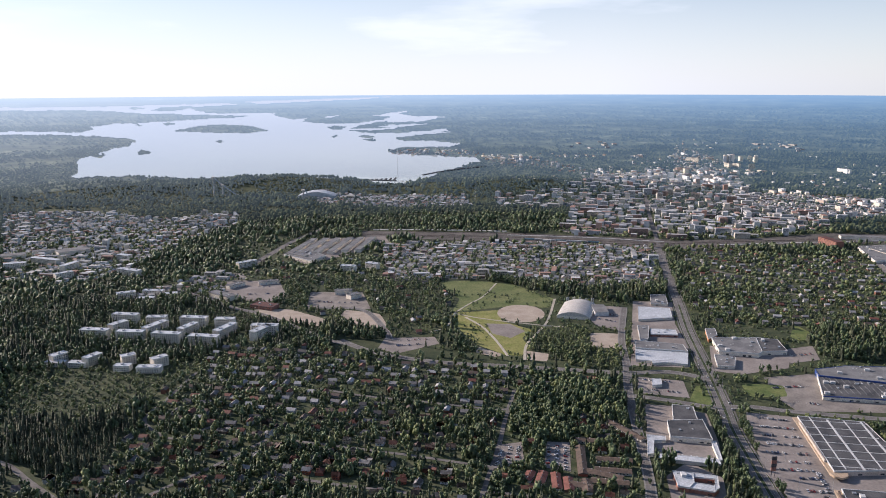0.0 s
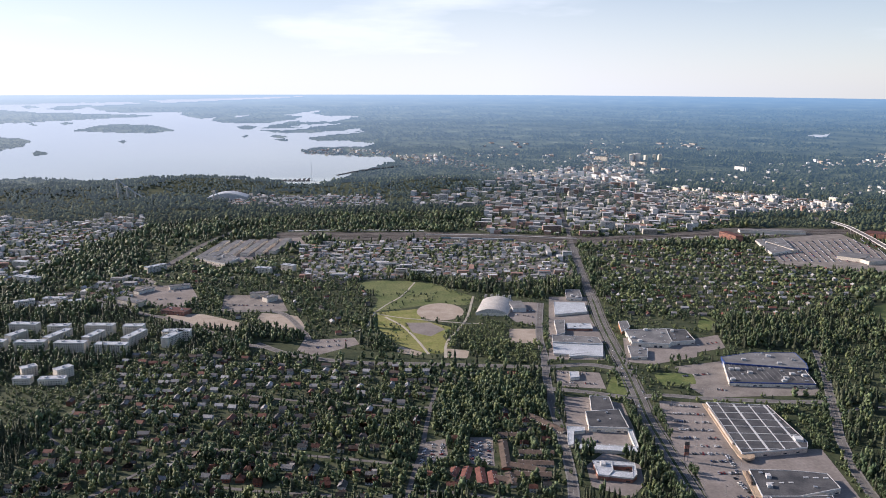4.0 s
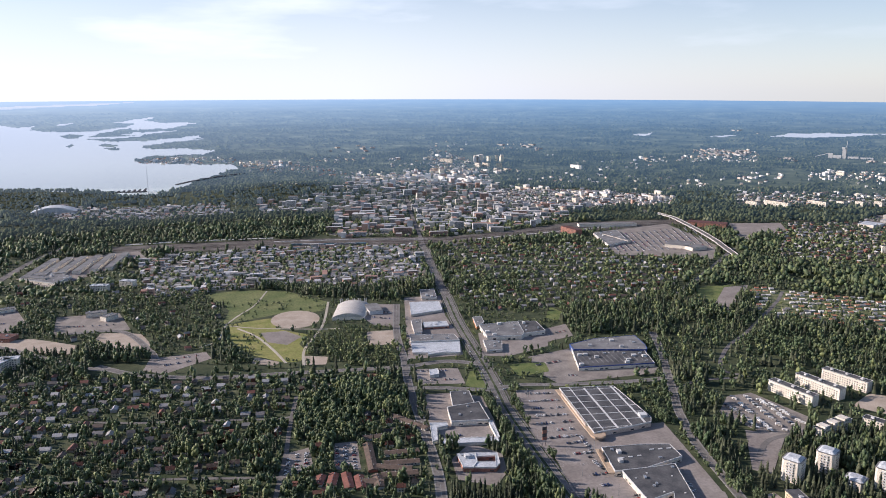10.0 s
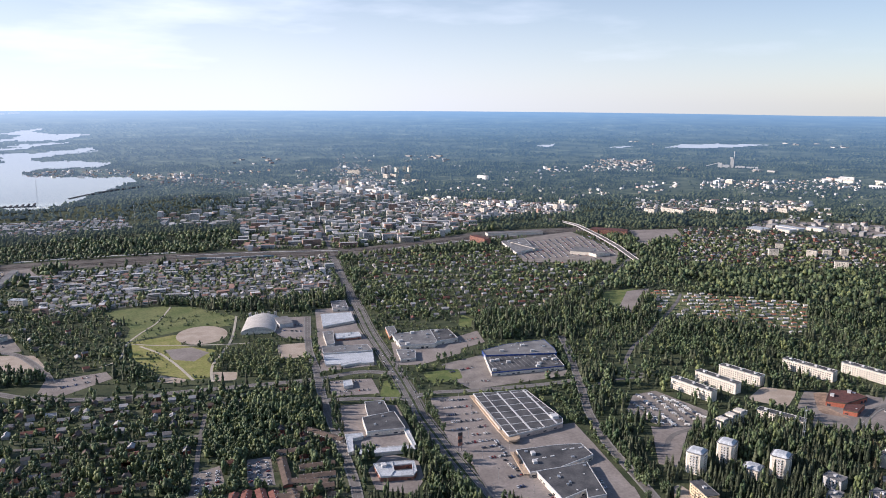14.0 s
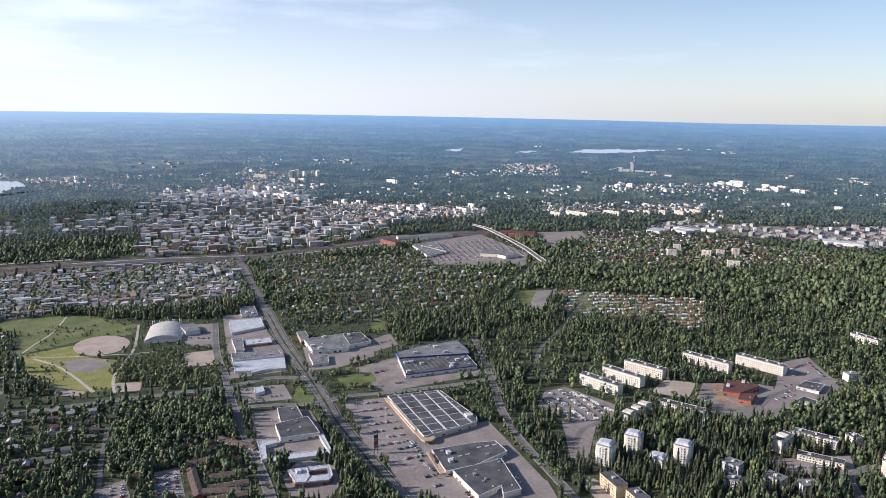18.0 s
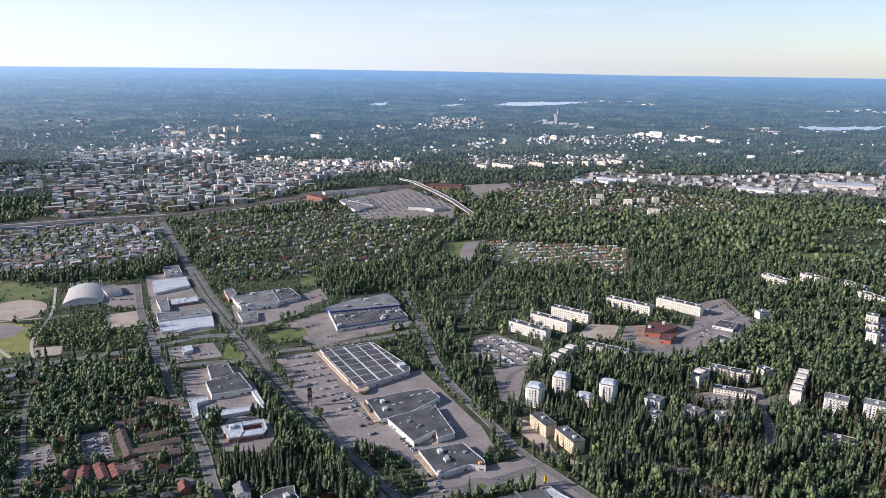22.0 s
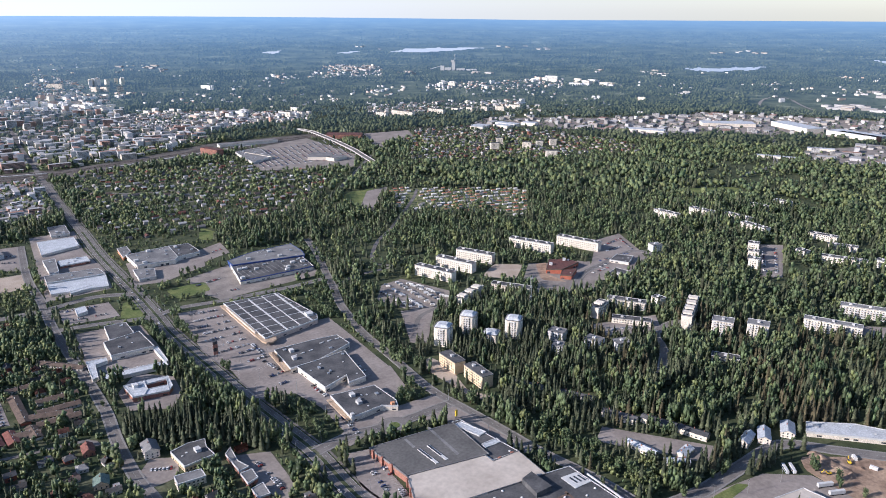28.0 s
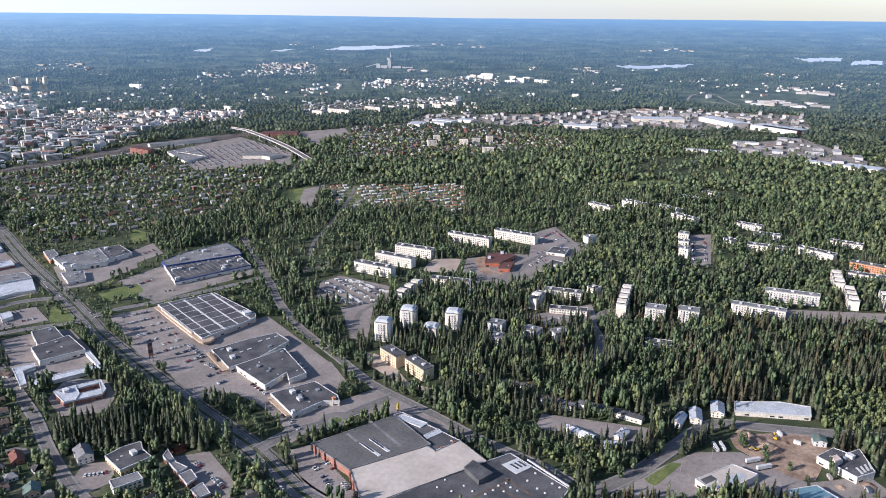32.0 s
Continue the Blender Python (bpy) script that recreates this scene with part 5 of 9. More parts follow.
def ice_hall():
    """The far pale dome by the hill."""
    px, py, pz, q = at(*DOME)
    thing = new("domed_hall")
    thing.location = (px, py, pz)
    tagged(thing, "far white hall with a shallow domed roof", "hall")
    bm = bmesh.new()
    box(bm, -65, 65, -30, 30, -2, 8)
    part("wall", bm, M["grey_wall"], thing)
    bm = bmesh.new()
    rows = []
    for i in range(9):
        a = i / 8
        z = 8 + 15 * math.sin(math.pi * a)
        rows.append([bm.verts.new((-66 + 132 * a, yy, z)) for yy in (-31, 31)])
    for r, s in zip(rows, rows[1:]):
        bm.faces.new((r[0], s[0], s[1], r[1]))
    for k in (0, 1):
        bm.faces.new([r[k] for r in rows])
    part("roof", bm, M["white_roof"], thing)


# ---- houses ----
def house_kind(L, D, H, rise, wing=False, hip=False):
    """A one-family house: walls with gables, pitched roof, chimney, windows."""
    thing = new("house")
    tagged(thing, "detached family house with a pitched roof among gardens", "house", "suburban houses")
    bm = bmesh.new()
    box(bm, -L / 2, L / 2, -D / 2, D / 2, -0.3, H)
    if not hip:
        for s in (-1, 1):
            v = [bm.verts.new(c) for c in ((s * L / 2, -D / 2, H), (s * L / 2, D / 2, H), (s * L / 2, 0, H + rise))]
            bm.faces.new(v)
    if wing:
        box(bm, L / 2 - 5, L / 2 - 0.5, D / 2 - 0.1, D / 2 + 4, -0.3, H - 0.3)
    walls = part("wall", bm, M["house_wall"], thing)
    bm = bmesh.new()
    o, k = 0.5, (D * 0.4 if hip else 0)
    for dz in (0.0,):
        v = [bm.verts.new(c) for c in ((-L / 2 - o, -D / 2 - o, H - 0.15), (L / 2 + o, -D / 2 - o, H - 0.15), (L / 2 + o, D / 2 + o, H - 0.15), (-L / 2 - o, D / 2 + o, H - 0.15), (-L / 2 - o + k, 0, H + rise + 0.2), (L / 2 + o - k, 0, H + rise + 0.2))]
        for f in ((0, 1, 5, 4), (2, 3, 4, 5), (1, 2, 5), (3, 0, 4)):
            bm.faces.new([v[i] for i in f])
    if wing:
        box(bm, L / 2 - 5.4, L / 2 - 0.1, D / 2 + 0.2, D / 2 + 4.4, H - 0.3, H + 0.05)
    bmesh.ops.solidify(bm, geom=bm.faces[:4], thickness=0.2)
    top = part("roof", bm, M["house_roof"], thing)
    bm = bmesh.new()
    box(bm, L * 0.15 - 0.35, L * 0.15 + 0.35, 0.4, 1.1, H + rise * 0.4, H + rise + 0.9)
    part("chimney", bm, M["brick_wall"], top)
    windows(walls, L, D, [1.0, 3.7] if H > 4.5 else [1.0], 2.8, 1.3, 1.2)
    return thing


def row_kind(L, D, H, mat):
    thing = new("terraced_house")
    tagged(thing, "long brown terraced house with a low pitched roof", "terraced house", "terraced houses")
    bm = bmesh.new()
    box(bm, -L / 2, L / 2, -D / 2, D / 2, -0.3, H)
    walls = part("wall", bm, M["house_wall"], thing)
    bm = bmesh.new()
    v = [bm.verts.new(c) for c in ((-L / 2 - 0.4, -D / 2 - 0.6, H - 0.15), (L / 2 + 0.4, -D / 2 - 0.6, H - 0.15), (L / 2 + 0.4, D / 2 + 0.6, H - 0.15), (-L / 2 - 0.4, D / 2 + 0.6, H - 0.15), (-L / 2 - 0.4, 0, H + 1.6), (L / 2 + 0.4, 0, H + 1.6))]
    for f in ((0, 1, 5, 4), (2, 3, 4, 5), (1, 2, 5), (3, 0, 4)):
        bm.faces.new([v[i] for i in f])
    part("roof", bm, M[mat], thing)
    windows(walls, L, D, [0.9], 3.4, 1.6, 1.3)
    for k in range(4):
        bm = bmesh.new()
        xx = -L / 2 + (k + 0.5) * L / 4
        box(bm, xx - 0.3, xx + 0.3, 0.5, 1.2, H + 0.6, H + 2.3)
        part("chimney", bm, M["concrete"], thing)
    return thing


def footprint(x, y, L, D, rot, grow=2.0):
    c, s = math.cos(radians(rot)), math.sin(radians(rot))
    return [(x + c * a * (L / 2 + grow) - s * b * (D / 2 + grow), y + s * a * (L / 2 + grow) + c * b * (D / 2 + grow)) for a, b in ((-1, -1), (1, -1), (1, 1), (-1, 1))]


def free_spot(x, y, L, D, rot):
    pts = footprint(x, y, L, D, rot, 1.0) + [(x, y)]
    return not any(lookup(taken, np.array([p[0]]), np.array([p[1]]), 1)[0] for p in pts)


far_boxes = {"house": [], "town": [], "pale": [], "cabin": [], "works": [], "white": []}


def gather(kind, x, y, L, D, H, rot, rise):
    far_boxes[kind].append((x, y, L, D, H, rot, rise))


def joined_far(kind, name, label, cat):
    """All far houses of a kind as one object: walls with pitched or flat roofs."""
    V, F, MI = [], [], []
    for x, y, L, D, H, rot, rise in far_boxes[kind]:
        px, py, pz, q = at(x, y)
        c, s = math.cos(radians(rot)) * q, math.sin(radians(rot)) * q

        def w(a, b, z):
            return (px + c * a - s * b, py + s * a + c * b, pz + z * q)

        n = len(V)
        a, b = L / 2, D / 2
        V += [w(-a, -b, -1), w(a, -b, -1), w(a, b, -1), w(-a, b, -1), w(-a, -b, H), w(a, -b, H), w(a, b, H), w(-a, b, H)]
        for f in ((0, 1, 5, 4), (1, 2, 6, 5), (2, 3, 7, 6), (3, 0, 4, 7)):
            F.append([n + k for k in f])
            MI.append(0)
        n = len(V)
        o = 0.4
        if rise:
            V += [w(-a - o, -b - o, H), w(a + o, -b - o, H), w(a + o, b + o, H), w(-a - o, b + o, H), w(-a - o, 0, H + rise), w(a + o, 0, H + rise)]
            for f in ((0, 1, 5, 4), (2, 3, 4, 5), (1, 2, 5, 5), (3, 0, 4, 4)):
                F.append([n + k for k in f])
                MI.append(1)
        else:
            V += [w(-a, -b, H + 0.1), w(a, -b, H + 0.1), w(a, b, H + 0.1), w(-a, b, H + 0.1)]
            F.append([n, n + 1, n + 2, n + 3])
            MI.append(1)
            for z in np.arange(1.2, H - 1.4, 2.9) if kind not in ("pale", "white") else ():
                for sd in (-1, 1):
                    n = len(V)
                    V += [w(-a + 1, sd * (b + 0.06), z), w(a - 1, sd * (b + 0.06), z), w(a - 1, sd * (b + 0.06), z + 1.3), w(-a + 1, sd * (b + 0.06), z + 1.3)]
                    F.append([n, n + 1, n + 2, n + 3])
                    MI.append(2)
    me = bpy.data.meshes.new(name)
    me.from_pydata(V, [], [f if f[2] != f[3] else f[:3] for f in F])
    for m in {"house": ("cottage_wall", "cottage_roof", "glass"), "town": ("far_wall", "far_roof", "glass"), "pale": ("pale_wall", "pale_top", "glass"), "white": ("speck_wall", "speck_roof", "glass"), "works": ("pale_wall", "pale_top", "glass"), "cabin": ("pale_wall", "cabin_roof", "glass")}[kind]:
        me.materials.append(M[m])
    me.polygons.foreach_set("material_index", MI)
    tagged(new(name, me), label, cat, kind="stuff")


# far quarters: direction in degrees, distance, half width, half depth, buildings, kind
QUARTERS = [(24.0, 5088, 148, 385, 10, 'hall'), (21.1, 3519, 136, 91, 12, 'block'), (19.5, 3210, 103, 75, 9, 'long'), (24.6, 2941, 79, 50, 8, 'block'), (28.9, 2779, 97, 77, 14, 'block'),
    (31.6, 2771, 157, 78, 20, 'block'), (38.9, 4913, 123, 244, 22, 'hall'), (42.6, 4527, 49, 126, 6, 'hall'), (33.2, 4311, 60, 110, 4, 'block'), (28.1, 3797, 16, 56, 2, 'long'),
    (48.1, 4611, 68, 87, 4, 'hall'), (52.3, 4161, 93, 107, 8, 'long'), (56.1, 3962, 132, 130, 14, 'long'), (50.6, 8141, 179, 266, 6, 'hall')]
QUARTERS += [(52.9, 7688, 68, 237, 4, 'hall'), (61.0, 4780, 77, 184, 10, 'hall'), (65.0, 4934, 90, 96, 4, 'house'), (66.4, 7534, 218, 328, 8, 'hall'), (74.6, 4719, 162, 207, 14, 'house'),
    (75.4, 3891, 120, 170, 12, 'hall'), (74.9, 3268, 158, 82, 16, 'hall'), (63.1, 3552, 26, 77, 3, 'hall'), (56.7, 4834, 53, 95, 3, 'hall'), (59.8, 3262, 36, 44, 3, 'block'),
    (39.9, 7702, 137, 353, 4, 'hall'), (41.2, 3678, 108, 112, 8, 'house'), (46.3, 3809, 113, 151, 10, 'block'), (21.4, 4036, 72, 60, 4, 'tower')]
QUARTERS += [(37.2, 3219, 23, 128, 5, 'house'), (11.3, 5041, 148, 299, 8, 'hall'), (14.1, 4270, 64, 145, 6, 'block'), (18.8, 5350, 120, 460, 14, 'house'), (17.5, 4341, 65, 189, 8, 'block'),
    (21.7, 4098, 92, 68, 5, 'tower'), (19.5, 3245, 98, 129, 14, 'block'), (22.1, 3464, 65, 147, 8, 'block'), (23.5, 5322, 79, 457, 8, 'house'), (33.7, 4324, 80, 149, 8, 'house'),
    (9.6, 4170, 91, 136, 8, 'block'), (5.2, 4007, 172, 154, 34, 'block'), (-0.0, 4429, 275, 145, 22, 'block'), (14.0, 3400, 152, 186, 34, 'block'), (38.2, 3442, 150, 141, 14, 'house')]


def settle():
    """Houses on a jittered grid in the suburbs and gardens, larger blocks in town and city."""
    rnd = random.Random(5)
    kinds = [house_kind(9.5, 7.5, 3.2, 2.4), house_kind(11, 7, 3.0, 2.0, True), house_kind(8.5, 7, 4.8, 2.2), house_kind(9, 8, 3.4, 2.6, False, True), house_kind(12.5, 7, 2.9, 1.5, True), house_kind(8, 6.5, 4.6, 2.6)]
    sheds = [house_kind(5, 4, 2.4, 1.0), house_kind(6.5, 4.5, 2.4, 1.3)]
    used = [False] * 8
    towns = [town_kind(19, 10, 7), town_kind(24, 11, 9), town_kind(15, 11, 12), town_kind(28, 10, 6), town_kind(16, 12, 5), town_kind(11, 8, 4.5)]
    t_used = [False] * 6
    placed, t_placed = 0, 0
    for kind, poly in zone_list:
        if kind not in ("suburb", "garden", "town", "city", "groves", "field", "works"):
            continue
        xs, ys = [p[0] for p in poly], [p[1] for p in poly]
        dist = math.hypot(sum(xs) / len(xs), sum(ys) / len(ys))
        rot = {"suburb": -9, "garden": -28, "town": -8, "city": -14, "groves": 12, "field": -30, "works": 14}[kind]
        sx, sy = {"suburb": (20, 24), "garden": (12, 24), "town": (18, 21), "city": (35, 39), "groves": (70, 70), "field": (120, 120), "works": (46, 46)}[kind]
        if dist > 1200 and kind in ("suburb", "garden"):
            sx, sy = (25, 34) if kind == "suburb" else (12, 24)
        if dist > 3300:
            k = dist / 3000
            sx, sy = sx * k ** 0.5 * 1.25, sy * k ** 0.8 * 1.25
        c, s = math.cos(radians(rot)), math.sin(radians(rot))
        R = max(max(xs) - min(xs), max(ys) - min(ys)) * 0.75
        mx, my = (min(xs) + max(xs)) / 2, (min(ys) + max(ys)) / 2
        for i in range(int(-R / sx), int(R / sx) + 1):
            for j in range(int(-R / sy), int(R / sy) + 1):
                a, b = (i + rnd.uniform(-1, 1) * (0.42 if kind in ("city", "works") else 0.25)) * sx, (j + rnd.uniform(-1, 1) * (0.36 if kind in ("city", "works") else 0.22)) * sy
                x, y = mx + c * a - s * b, my + s * a + c * b
                keep, pick, turn = rnd.random(), rnd.random(), rnd.choice((0, 90) if kind == "city" else (0, 0, 0, 90)) + rnd.uniform(-7, 7)
                if keep > (0.94 if kind in ("suburb", "garden") else 0.86 if dist < 2900 else 0.4) or not inside(np.array([x]), np.array([y]), poly)[0]:
                    continue
                r = math.hypot(x, y)
                rr = rot + turn
                if r < 2950 and lookup(zone_map, np.array([x]), np.array([y]))[0] != ZONES[kind]:
                    continue
                if kind == "works":
                    L, D, H = rnd.choice(((26, 14, 5), (44, 20, 7), (34, 26, 6), (18, 12, 9), (22, 12, 12), (14, 9, 4), (12, 9, 4)))
                    if r > 2950 or free_spot(x, y, L * 0.8, D * 0.8, rr):
                        raster(footprint(x, y, L, D, rr, 2.0), taken, True)
                        gather("works", x, y, L, D, H, rr, 0)
                    continue
                if kind in ("suburb", "garden", "groves") or (kind == "town" and pick < 0.6):
                    if kind == "garden":
                        if free_spot(x, y, 7, 5, rot):
                            raster(footprint(x, y, 7, 5, rot, 0.8), taken, True)
                            gather("cabin", x, y, 7.5, 5.5, 2.7, rot + turn % 90 * 0.1, 1.5)
                        continue
                    k = int(pick * 5.99) if kind != "garden" else (2, 5)[int(pick * 2)]
                    L, D = (9.5, 11, 8.5, 9, 12.5, 8)[k], (7.5, 7, 7, 8, 7, 6.5)[k]
                    if r < 2950 and not free_spot(x, y, L, D, rr):
                        continue
                    raster(footprint(x, y, L, D, rr, 2.0 if r < 900 else 0.3), taken, True)
                    if (r < 830 or placed > 300 and r < 760) and kind != "town":
                        m = Matrix.Translation((x, y, 0)) @ Matrix.Rotation(radians(rr), 4, "Z")
                        if used[k]:
                            copy_thing(kinds[k], m)
                        else:
                            kinds[k].matrix_world, used[k] = m, True
                        placed += 1
                        sa = rr + 90
                        qx, qy = x + 10 * math.cos(radians(sa)), y + 10 * math.sin(radians(sa))
                        if pick * 10 % 1 < 0.4 and free_spot(qx, qy, 6, 5, rr):
                            w = int(pick * 100) % 2
                            raster(footprint(qx, qy, 6, 5, rr, 1.0), taken, True)
                            m = Matrix.Translation((qx, qy, 0)) @ Matrix.Rotation(radians(rr), 4, "Z")
                            if used[6 + w]:
                                copy_thing(sheds[w], m)
                            else:
                                sheds[w].matrix_world, used[6 + w] = m, True
                    else:
                        gather("town" if kind == "town" else "house", x, y, L, D, (3.4, 3.2, 5.4, 3.8, 3.0, 5.0)[k], rr, 2.4)
                else:
                    k = int(rnd.random() * 5.99)
                    L, D, H = ((19, 10, 7), (24, 11, 9), (15, 11, 12), (28, 10, 6), (16, 12, 5), (11, 8, 4.5))[k]
                    big = 1.35 if kind == "city" else 1.0
                    if kind == "town" and (H > 8 or L > 22) and rnd.random() < 0.7:
                        k, L, D, H = 5, 11, 8, 4.5
                    if r < 2950 and not free_spot(x, y, L * 0.8, D, rr):
                        continue
                    raster(footprint(x, y, L, D, rr, 2.0), taken, True)
                    if r < 2400 and t_placed < 130:
                        m = Matrix.Translation((x, y, 0)) @ Matrix.Rotation(radians(rr), 4, "Z")
                        if t_used[k]:
                            copy_thing(towns[k], m)
                        else:
                            towns[k].matrix_world, t_used[k] = m, True
                        t_placed += 1
                    else:
                        L, H = L * rnd.uniform(0.6, 1.5) * big, H * rnd.uniform(0.8, 1.5) * big
                        D *= big
                        # beyond 3000 the paler palette makes up for missing haze
                        gather("town" if r < 3000 else "white", x, y, L, D, H, rr, 0)
    sizes = {"hall": ((20, 60), (14, 30), (5, 9)), "block": ((14, 34), (11, 13), (6, 15)), "long": ((34, 70), (12, 13), (11, 18)), "tower": ((16, 20), (15, 18), (30, 38)), "house": ((9, 18), (8, 11), (5, 7))}
    for az, r, wide, deep, n, kind in QUARTERS:
        for _ in range(n):
            b, rr = radians(az) + rnd.uniform(-1, 1) * wide / r, r + rnd.uniform(-1, 1) * deep
            x, y = rr * math.sin(b), rr * math.cos(b)
            L, D, H = (rnd.uniform(*k) for k in sizes[kind])
            if not in_lake(np.array([x]), np.array([y]))[0]:
                raster(footprint(x, y, L, D, 0, 3.0), taken, True)
                gather("pale" if kind == "hall" else "white", x, y, L, D, H, rnd.uniform(-115, -65), 0)
    for _ in range(900):                                  # single houses in the far woods
        b, rr = radians(rnd.uniform(2, 82)), 2400 * (1.9 ** rnd.random())
        x, y = rr * math.sin(b), rr * math.cos(b)
        if value_noise(np.array([x]), np.array([y]), 380, 31)[0] > 0.5 and not in_lake(np.array([x]), np.array([y]))[0]:
            gather("white", x, y, rnd.uniform(8, 18), rnd.uniform(7, 11), rnd.uniform(4, 8), rnd.uniform(0, 180), 2.0)
    for ob, done in list(zip(kinds + sheds, used)) + list(zip(towns, t_used)):
        if not done:
            ob.location = (430, -70, 0)
    joined_far("house", "far_houses", "distant family houses among trees", "houses")
    joined_far("cabin", "allotment_cabins", "rows of small allotment cabins with red and grey roofs", "cabins")
    joined_far("pale", "distant_buildings", "distant white buildings scattered in the forest", "buildings")
    joined_far("white", "distant_blocks", "distant white and cream apartment blocks", "buildings")
    joined_far("works", "far_works_halls", "distant pale flat-roofed works and shop halls", "buildings")
    joined_far("town", "far_town_blocks", "distant pale town buildings", "buildings")


def town_kind(L, D, H):
    thing = new("town_house")
    tagged(thing, "rendered town building with a low roof", "town building", "town buildings")
    bm = bmesh.new()
    box(bm, -L / 2, L / 2, -D / 2, D / 2, -0.5, H)
    walls = part("wall", bm, M["town_wall"], thing)
    bm = bmesh.new()
    o, g = 0.5, 1.4
    v = [bm.verts.new(c) for c in ((-L / 2 - o, -D / 2 - o, H), (L / 2 + o, -D / 2 - o, H), (L / 2 + o, D / 2 + o, H), (-L / 2 - o, D / 2 + o, H), (-L / 2 + 2, 0, H + g), (L / 2 - 2, 0, H + g))]
    for f in ((0, 1, 5, 4), (2, 3, 4, 5), (1, 2, 5), (3, 0, 4)):
        bm.faces.new([v[i] for i in f])
    part("roof", bm, M["town_roof"], thing)
    windows(walls, L, D, np.arange(1.2, H - 1.4, 2.9))
    return thing


# ---- vehicles ----
def car_kind(L, W, H, estate):
    thing = new("car")
    tagged(thing, "parked passenger car on the asphalt", "car", "parked cars")
    bm = bmesh.new()
    prof = [(-L / 2, 0.35), (-L / 2, 0.78), (-L / 2 + 0.3, 0.92), (L / 2 - 1.1, 0.92), (L / 2 - 0.1, 0.72), (L / 2, 0.35)]
    for s in (-1, 1):
        bm.faces.new([bm.verts.new((x, s * W / 2, z)) for x, z in (prof if s < 0 else prof[::-1])])
    bm.verts.ensure_lookup_table()
    n = len(prof)
    for i in range(n):
        j = (i + 1) % n
        bm.faces.new((bm.verts[j], bm.verts[i], bm.verts[2 * n - 1 - i], bm.verts[2 * n - 1 - j]))
    t = -L / 2 + (0.15 if estate else 0.75)
    v = [bm.verts.new(c) for c in ((t + 0.3, -W / 2 + 0.22, H), (L / 2 - 1.9, -W / 2 + 0.22, H), (L / 2 - 1.9, W / 2 - 0.22, H), (t + 0.3, W / 2 - 0.22, H))]
    bm.faces.new(v)
    part("body", bm, M["car_paint"], thing)
    bm = bmesh.new()
    lo = [bm.verts.new(c) for c in ((t, -W / 2 + 0.06, 0.9), (L / 2 - 1.15, -W / 2 + 0.06, 0.9), (L / 2 - 1.15, W / 2 - 0.06, 0.9), (t, W / 2 - 0.06, 0.9))]
    hi = [bm.verts.new(c) for c in ((t + 0.3, -W / 2 + 0.22, H - 0.02), (L / 2 - 1.9, -W / 2 + 0.22, H - 0.02), (L / 2 - 1.9, W / 2 - 0.22, H - 0.02), (t + 0.3, W / 2 - 0.22, H - 0.02))]
    for i in range(4):
        bm.faces.new((lo[i], lo[(i + 1) % 4], hi[(i + 1) % 4], hi[i]))
    part("cabin_glass", bm, M["glass"], thing)
    for x in (-L * 0.3, L * 0.3):
        for s in (-1, 1):
            bm = bmesh.new()
            y0, y1 = sorted((s * W / 2 - s * 0.2, s * (W / 2 + 0.02)))
            ring = [(x + 0.32 * math.cos(a), 0.32 + 0.32 * math.sin(a)) for a in np.linspace(0, math.tau, 8, endpoint=False)]
            f0, f1 = [bm.verts.new((p[0], y0, p[1])) for p in ring], [bm.verts.new((p[0], y1, p[1])) for p in ring]
            for i in range(8):
                bm.faces.new((f0[i], f0[(i + 1) % 8], f1[(i + 1) % 8], f1[i]))
            bm.faces.new(f1)
            bm.faces.new(f0[::-1])
            part("wheel", bm, M["tyre"], thing)
    return thing


car_rnd = random.Random(11)
car_spots = []
bay_rows = []


def car_row(x0, y0, x1, y1, fill):
    L = math.hypot(x1 - x0, y1 - y0)
    a = math.degrees(math.atan2(y1 - y0, x1 - x0))
    n = int(L / 2.75)
    bay_rows.append((x0, y0, x1, y1, n))
    for i in range(n):
        if car_rnd.random() < fill * (0.75 if n > 12 else 0.9):
            car_spots.append((x0 + (x1 - x0) * (i + 0.5) / n, y0 + (y1 - y0) * (i + 0.5) / n, a + 90 + car_rnd.choice((0, 180)) + car_rnd.uniform(-2, 2), area_z[0] + 0.06))


